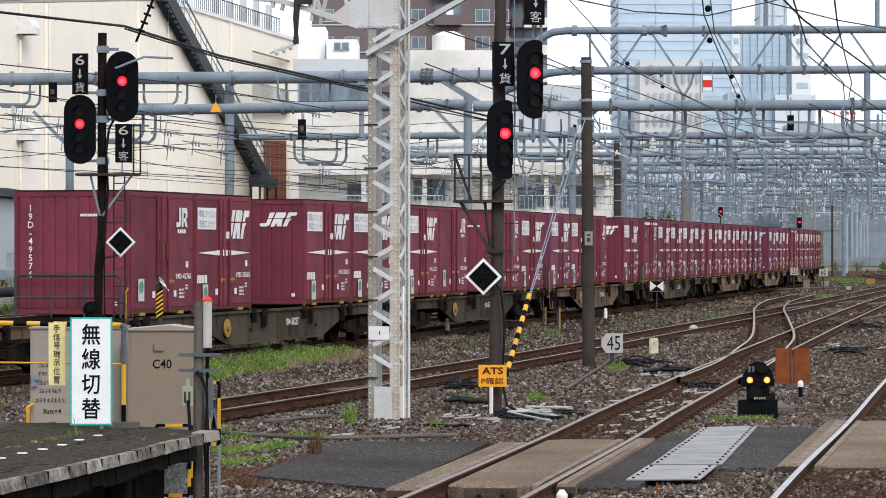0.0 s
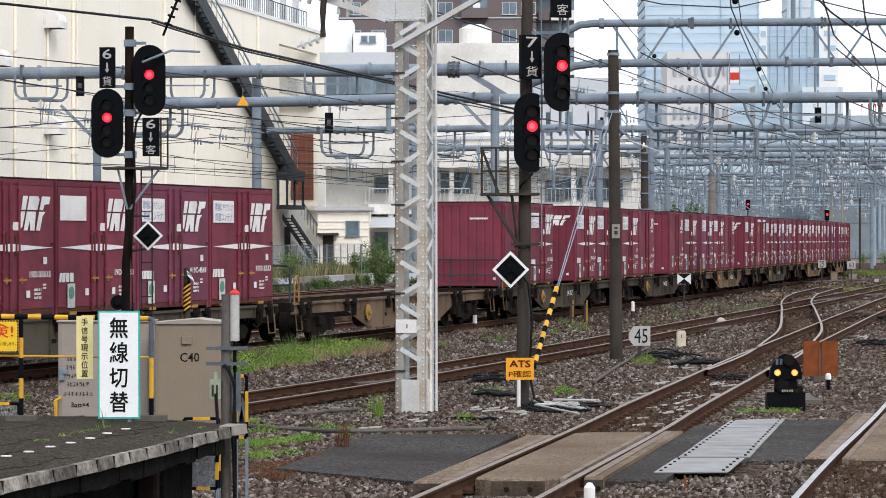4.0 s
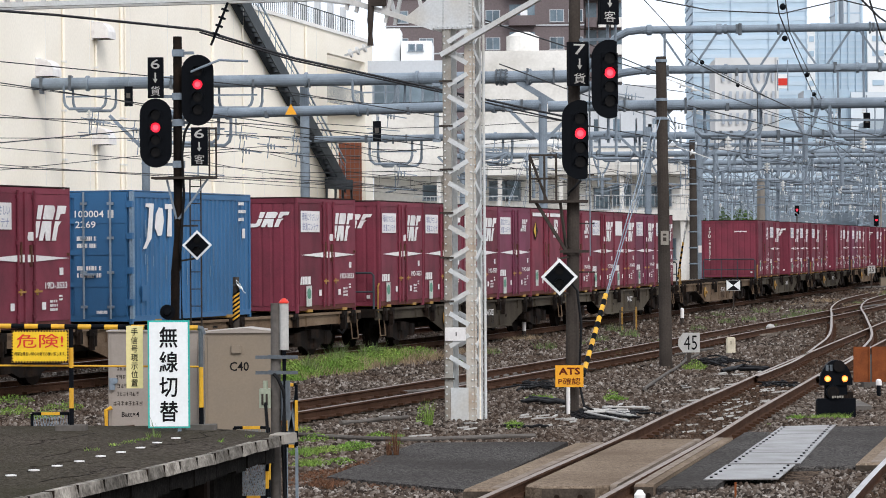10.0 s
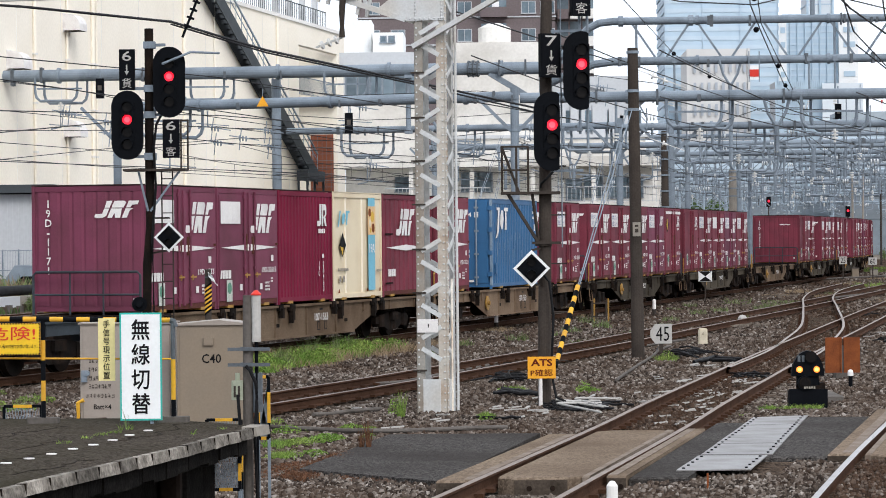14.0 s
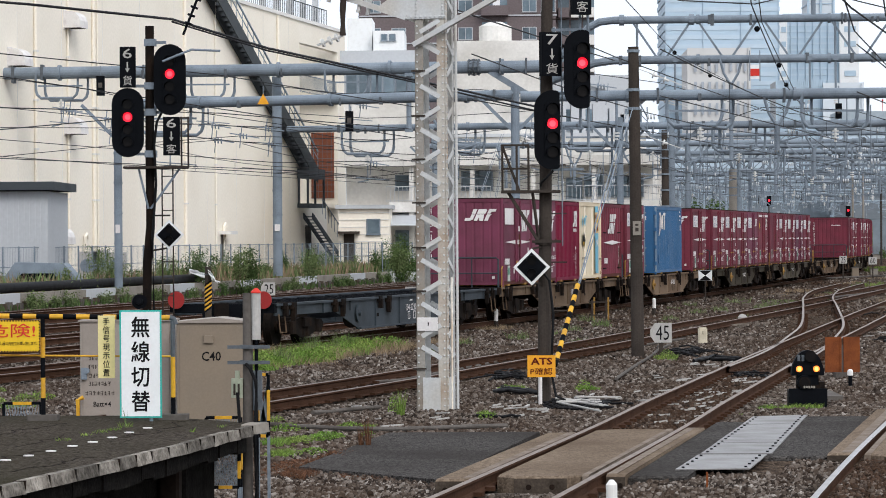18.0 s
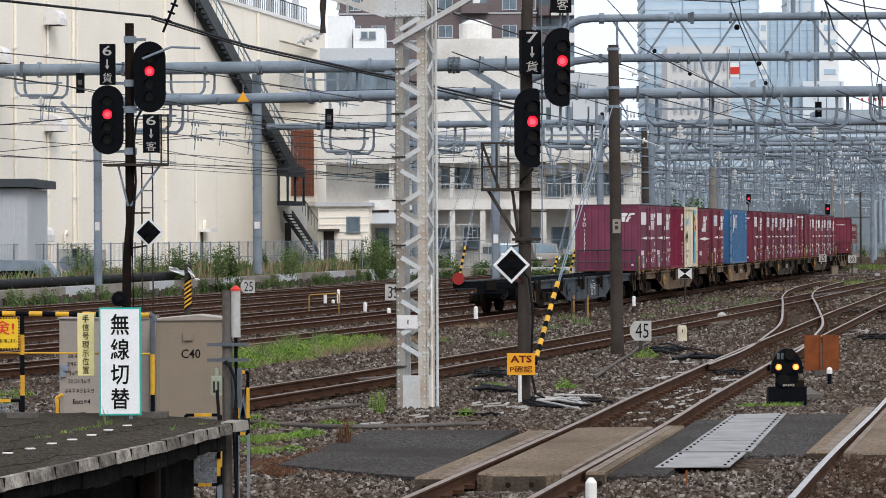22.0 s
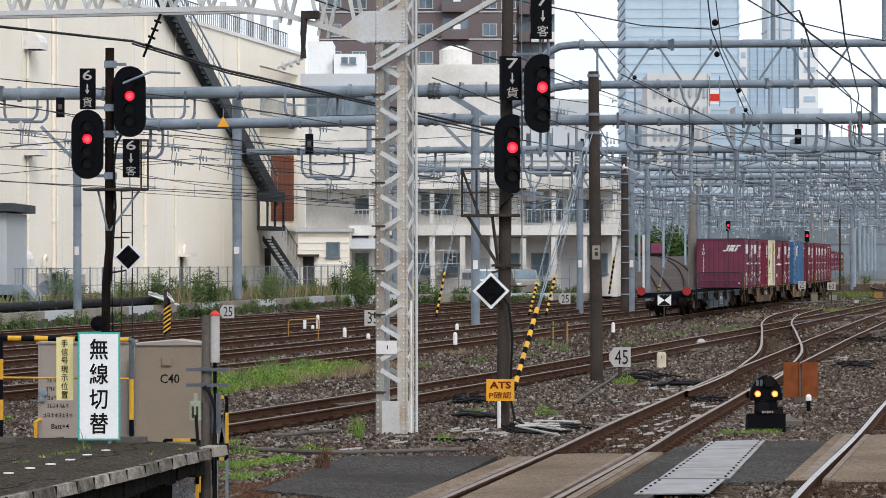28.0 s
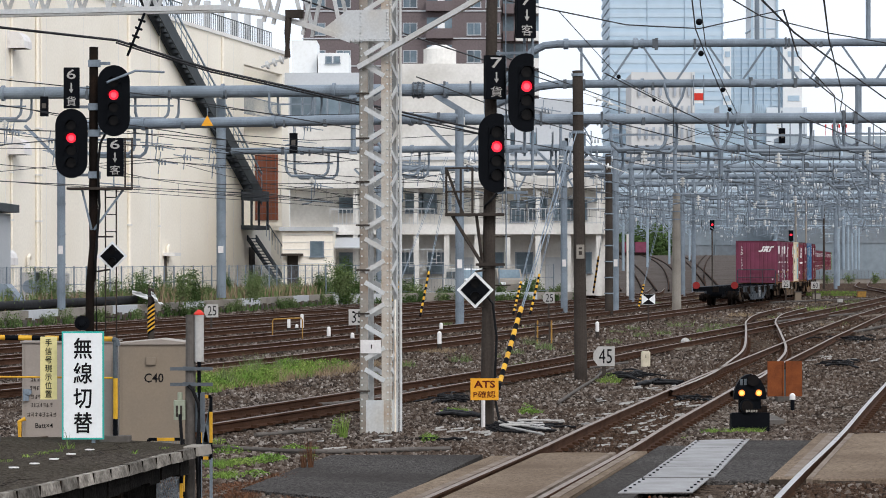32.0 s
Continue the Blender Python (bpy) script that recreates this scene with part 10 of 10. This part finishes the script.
for x, y, n, spread in ((13.56, 95.43, 12, 0.9), (9.90, 72.60, 6, 0.5), (4.31, 65.19, 9, 0.5), (0.30, 54.85, 8, 0.45), (4.70, 54.04, 4, 0.3)):
    heap = Shape()
    for _ in range(n * 4):
        c = Vector((x + rd.gauss(0, spread * 0.5), y + rd.gauss(0, spread * 1.6), GROUND + 0.04 + rd.random() * 0.06))
        a = rd.uniform(0, 3.1)
        d = Vector((math.cos(a), math.sin(a) * 1.5, rd.uniform(-0.05, 0.1))) * rd.uniform(0.08, 0.42)
        heap.pipe([c - d, c + Vector((rd.uniform(-0.04, 0.04), 0, 0.04)), c + d], rd.uniform(0.008, 0.024), 6)
    solid("cable_heap", heap, RUBBER, "heap of cut black cable ends on the ballast", "cables", kind="stuff")
scraps = Shape()
for x, y, n, spread in ((1.58, 46.72, 16, 0.4), (4.19, 54.05, 26, 0.5), (3.20, 48.33, 22, 0.4), (10.46, 76.68, 12, 0.8), (17.44, 139.52, 14, 1.4), (4.88, 59.99, 10, 0.5), (-1.48, 43.12, 8, 0.7), (0.50, 44.47, 8, 0.4)):
    for _ in range(n):
        c = Vector((x + rd.gauss(0, spread), y + rd.gauss(0, spread * 2.0), GROUND + 0.045))
        a, l = rd.gauss(0, 0.5), rd.uniform(0.04, 0.16)
        scraps.beam(c - Vector((math.cos(a) * l, math.sin(a) * l, 0)), c + Vector((math.cos(a) * l, math.sin(a) * l, 0.02)), 0.035, 0.02)
solid("pale_scraps", scraps, DULL_WHITE, "pale stone and conduit scraps between the rails", "scraps", kind="stuff")
flakes = Shape()
for x, y, n, spread in ((2.45, 40.9, 4, 0.22), (2.75, 42.4, 5, 0.25), (3.0, 44.0, 8, 0.25), (3.25, 45.8, 9, 0.3), (3.75, 48.4, 6, 0.3), (4.4, 52.2, 6, 0.35), (0.75, 43.9, 4, 0.3)):
    for _ in range(n):
        c = Vector((x + rd.gauss(0, spread), y + rd.gauss(0, 0.5), GROUND + 0.065))
        a, l = rd.gauss(0, 0.4), rd.uniform(0.02, 0.1)
        flakes.beam(c - Vector((math.cos(a) * l, math.sin(a) * l, 0)), c + Vector((math.cos(a) * l, math.sin(a) * l, 0.015)), 0.03, 0.022)
solid("white_flakes", flakes, DULL_WHITE, "white chips of paint and stone between the rails", "scraps", kind="stuff")
solid("white_stone", Shape().ball((7.59, 90.09, -0.1), 0.15, 7, 0.9), DULL_WHITE, "rounded white stone on the ballast", "stone", smooth=False)
hoop = thing("guard_hoop", pose(-4.85, 98.00, 0), "thin yellow pipe hoop between the tracks", "hoop")
part("pipe", Shape().pipe([(-0.5, 0, GROUND), (-0.5, 0, 0.4), (-0.46, 0, 0.46), (0.44, 0.1, 0.5), (0.48, 0.1, 0.44), (0.48, 0.1, GROUND)], 0.022, 8), BRASS, hoop)
for x, y, h in ((-5.31, 108.09, 0.45), (-5.02, 108.07, 0.22), (-4.83, 108.06, 0.6), (-3.42, 95.85, 0.4)):
    p = thing("marker_stake", pose(x, y, 0), "short round white marker stake with a dark foot", "post", "white marker stakes")
    part("stake", Shape().tube((0, 0, -0.05), (0, 0, h - 0.2), 0.06, 12).ball((0, 0, h - 0.2), 0.06, 12), LOGO, p)
    part("foot", Shape().tube((0, 0, GROUND - 0.02), (0, 0, -0.05), 0.062, 12), POLE, p)
rack = thing("steel_rack", pose(3.36, 92.81, 0), "small black steel frame standing between the tracks", "rack")
for x in (-0.22, 0.22):
    part("upright", Shape().beam((x, 0, GROUND), (x, 0, 0.42), 0.05), POLE, rack)
    part("upright", Shape().beam((x + 0.08, 0.4, GROUND), (x + 0.08, 0.4, 0.5), 0.05), BRASS, rack)
for z in (0.36, -0.05):
    part("cross_bar", Shape().beam((-0.25, 0, z), (0.25, 0, z), 0.04), POLE, rack)
p = thing("marker_stake", pose(1.00, 25.0, 0), "white round-topped marker stake beside the crossing", "post", "white marker stakes")
part("stake", Shape().tube((0, 0, GROUND - 0.02), (0, 0, 0.30), 0.048, 14).tube((0, 0, 0.30), (0, 0, 0.34), 0.048, 14, 0.02), WALL_WHITE, p)

for x, y, w, h, paint in ((22.23, 182, 0.42, 0.62, BEIGE), (24.40, 190, 0.5, 0.45, POLE_PALE), (28.72, 200, 0.6, 0.5, BRASS), (24.00, 176, 0.3, 0.3, DULL_WHITE)):
    b = thing("trackside_box", pose(x, y, GROUND), "small steel equipment box beside the far tracks", "box", "trackside boxes")
    part("case", Shape().box(-w / 2, w / 2, -0.2, 0.2, 0.1, h, cut=0.03), paint, b)
    part("lid", Shape().box(-w / 2 - 0.03, w / 2 + 0.03, -0.23, 0.23, h, h + 0.05), CONCRETE, b)
    part("foot", Shape().box(-w / 2 + 0.04, w / 2 - 0.04, -0.15, 0.15, 0, 0.1), CONCRETE, b)
for pts in ([(19.5, 176), (24.5, 186), (30, 196)], [(13.0, 118), (16.5, 130), (20.5, 141)], [(14.4, 103), (17.6, 115), (21, 128)]):
    laid(pts, 0.05, CONCRETE, "pale concrete cable trough half sunk in the ballast", "cable_trough")


def stone_heap(name, x, y, z, size, material, label, seed):
    """Angular stones at the given places, every one turned its own way."""
    g = np.random.default_rng(seed)
    n = len(x)
    base = np.array([(-1, -1, -0.75), (1, -0.8, -0.7), (0.9, 1, -0.8), (-0.8, 1, -0.7), (-0.75, -0.6, 0.8), (0.6, -0.75, 0.65), (0.7, 0.55, 0.95), (-0.6, 0.75, 0.6)])
    v = base[None] * (1 + 0.55 * (g.random((n, 8, 3)) - 0.5)) * size[:, None, None] * (0.65 + 0.7 * g.random((n, 1, 3)))
    for axis, most in ((0, 0.9), (1, 0.9), (2, 6.283)):
        a = (g.random(n) - 0.5) * most
        c, t = np.cos(a)[:, None], np.sin(a)[:, None]
        i, j = [k for k in range(3) if k != axis]
        vi, vj = v[:, :, i] * c - v[:, :, j] * t, v[:, :, i] * t + v[:, :, j] * c
        v[:, :, i], v[:, :, j] = vi, vj
    v = (v + np.stack([x, y, z], -1)[:, None, :]).reshape(-1, 3)
    f = np.array([(0, 1, 5, 4), (1, 2, 6, 5), (2, 3, 7, 6), (3, 0, 4, 7), (4, 5, 6, 7)])
    f = (f[None] + 8 * np.arange(n)[:, None, None]).ravel().astype(np.int32)
    me = bpy.data.meshes.new(name)
    me.vertices.add(n * 8)
    me.vertices.foreach_set("co", v.astype(np.float32).ravel())
    me.loops.add(len(f))
    me.loops.foreach_set("vertex_index", f)
    me.polygons.add(n * 5)
    me.polygons.foreach_set("loop_start", np.arange(0, n * 20, 4, dtype=np.int32))
    me.update(calc_edges=True)
    me.materials.append(material)
    solid(name, me, material, label, "stones", kind="stuff")


def loose_stones():
    """Crushed stones over the whole near ground, thinning out with distance."""
    g = np.random.default_rng(3)
    rows = []
    for y0, y1, many in ((23.5, 34, 44000), (34, 46, 52000), (46, 60, 36000), (60, 85, 28000), (85, 125, 18000), (125, 210, 16000)):
        y = y0 + (y1 - y0) * g.random(many)
        rows.append(np.stack([(g.random(many) - 0.5) * 2 * (0.172 * y + 0.6), y]))
    x, y = np.concatenate(rows, 1)

    def gap(line):
        a = np.array([(q[0], q[1]) for q in line])
        return x - np.interp(y, a[:, 1], a[:, 0])

    o, od, ob, oq = gap(line_c), gap(line_d), gap(line_b), gap(line_x)
    keep = ~((y > 29.5) & (y < 37.3) & (o > -1.0) & (o < 0.86)) & ~((y > 30.2) & (y < 39.1) & (o > 0.8) & (o < 1.46)) & ~((y > 32.8) & (y < 40.2) & (o > 1.4) & (o < 2.82)) & ~((y > 31.0) & (y < 33.0) & (o > 1.4) & (o < 2.3))
    keep &= ~((y > 32.5) & (y < 41.3) & (od > -0.92) & (od < 1.65)) & ~((x < -1.6) & (y < 22.5))
    # the worn asphalt left of the crossing
    west, south = np.interp(y, [31.1, 33.02, 38.76], [-0.54, -2.15, -1.35]), np.interp(x, [-2.15, -0.54], [33.02, 31.10])
    keep &= ~((y > south) & (y < 38.76) & (x > west) & (o < 0))
    for d in (o, od, ob):
        keep &= np.abs(np.abs(d) - 0.567) > 0.09
    x, y, o, od, oq, ob = x[keep], y[keep], o[keep], od[keep], oq[keep], ob[keep]
    size = 0.010 + 0.016 * g.random(len(x)) ** 1.4 + 0.00025 * (y - 24)
    between = np.minimum(np.minimum(np.abs(o), np.abs(od)), np.abs(ob)) < 0.5
    z = GROUND + swell(x, y) + 0.026 * g.random(len(x)) + np.where(between, 0.03, 0.004)
    rusty = ((od > -0.6) & (y < 70)) | ((np.abs(o) < 0.62) & (y > 37)) | ((np.abs(oq) < 1.0) & (y > 52)) | (np.abs(ob) < 0.6)
    rusty &= g.random(len(x)) < 0.85
    stray = ~rusty
    stone_heap("loose_stones", x[stray], y[stray], z[stray], size[stray], STONE, "loose grey-brown crushed stones on the ballast", 5)
    stone_heap("rusty_stones", x[rusty], y[rusty], z[rusty], size[rusty], STONE_RUST, "rust-brown crushed stones along the tracks", 6)


loose_stones()

motions()
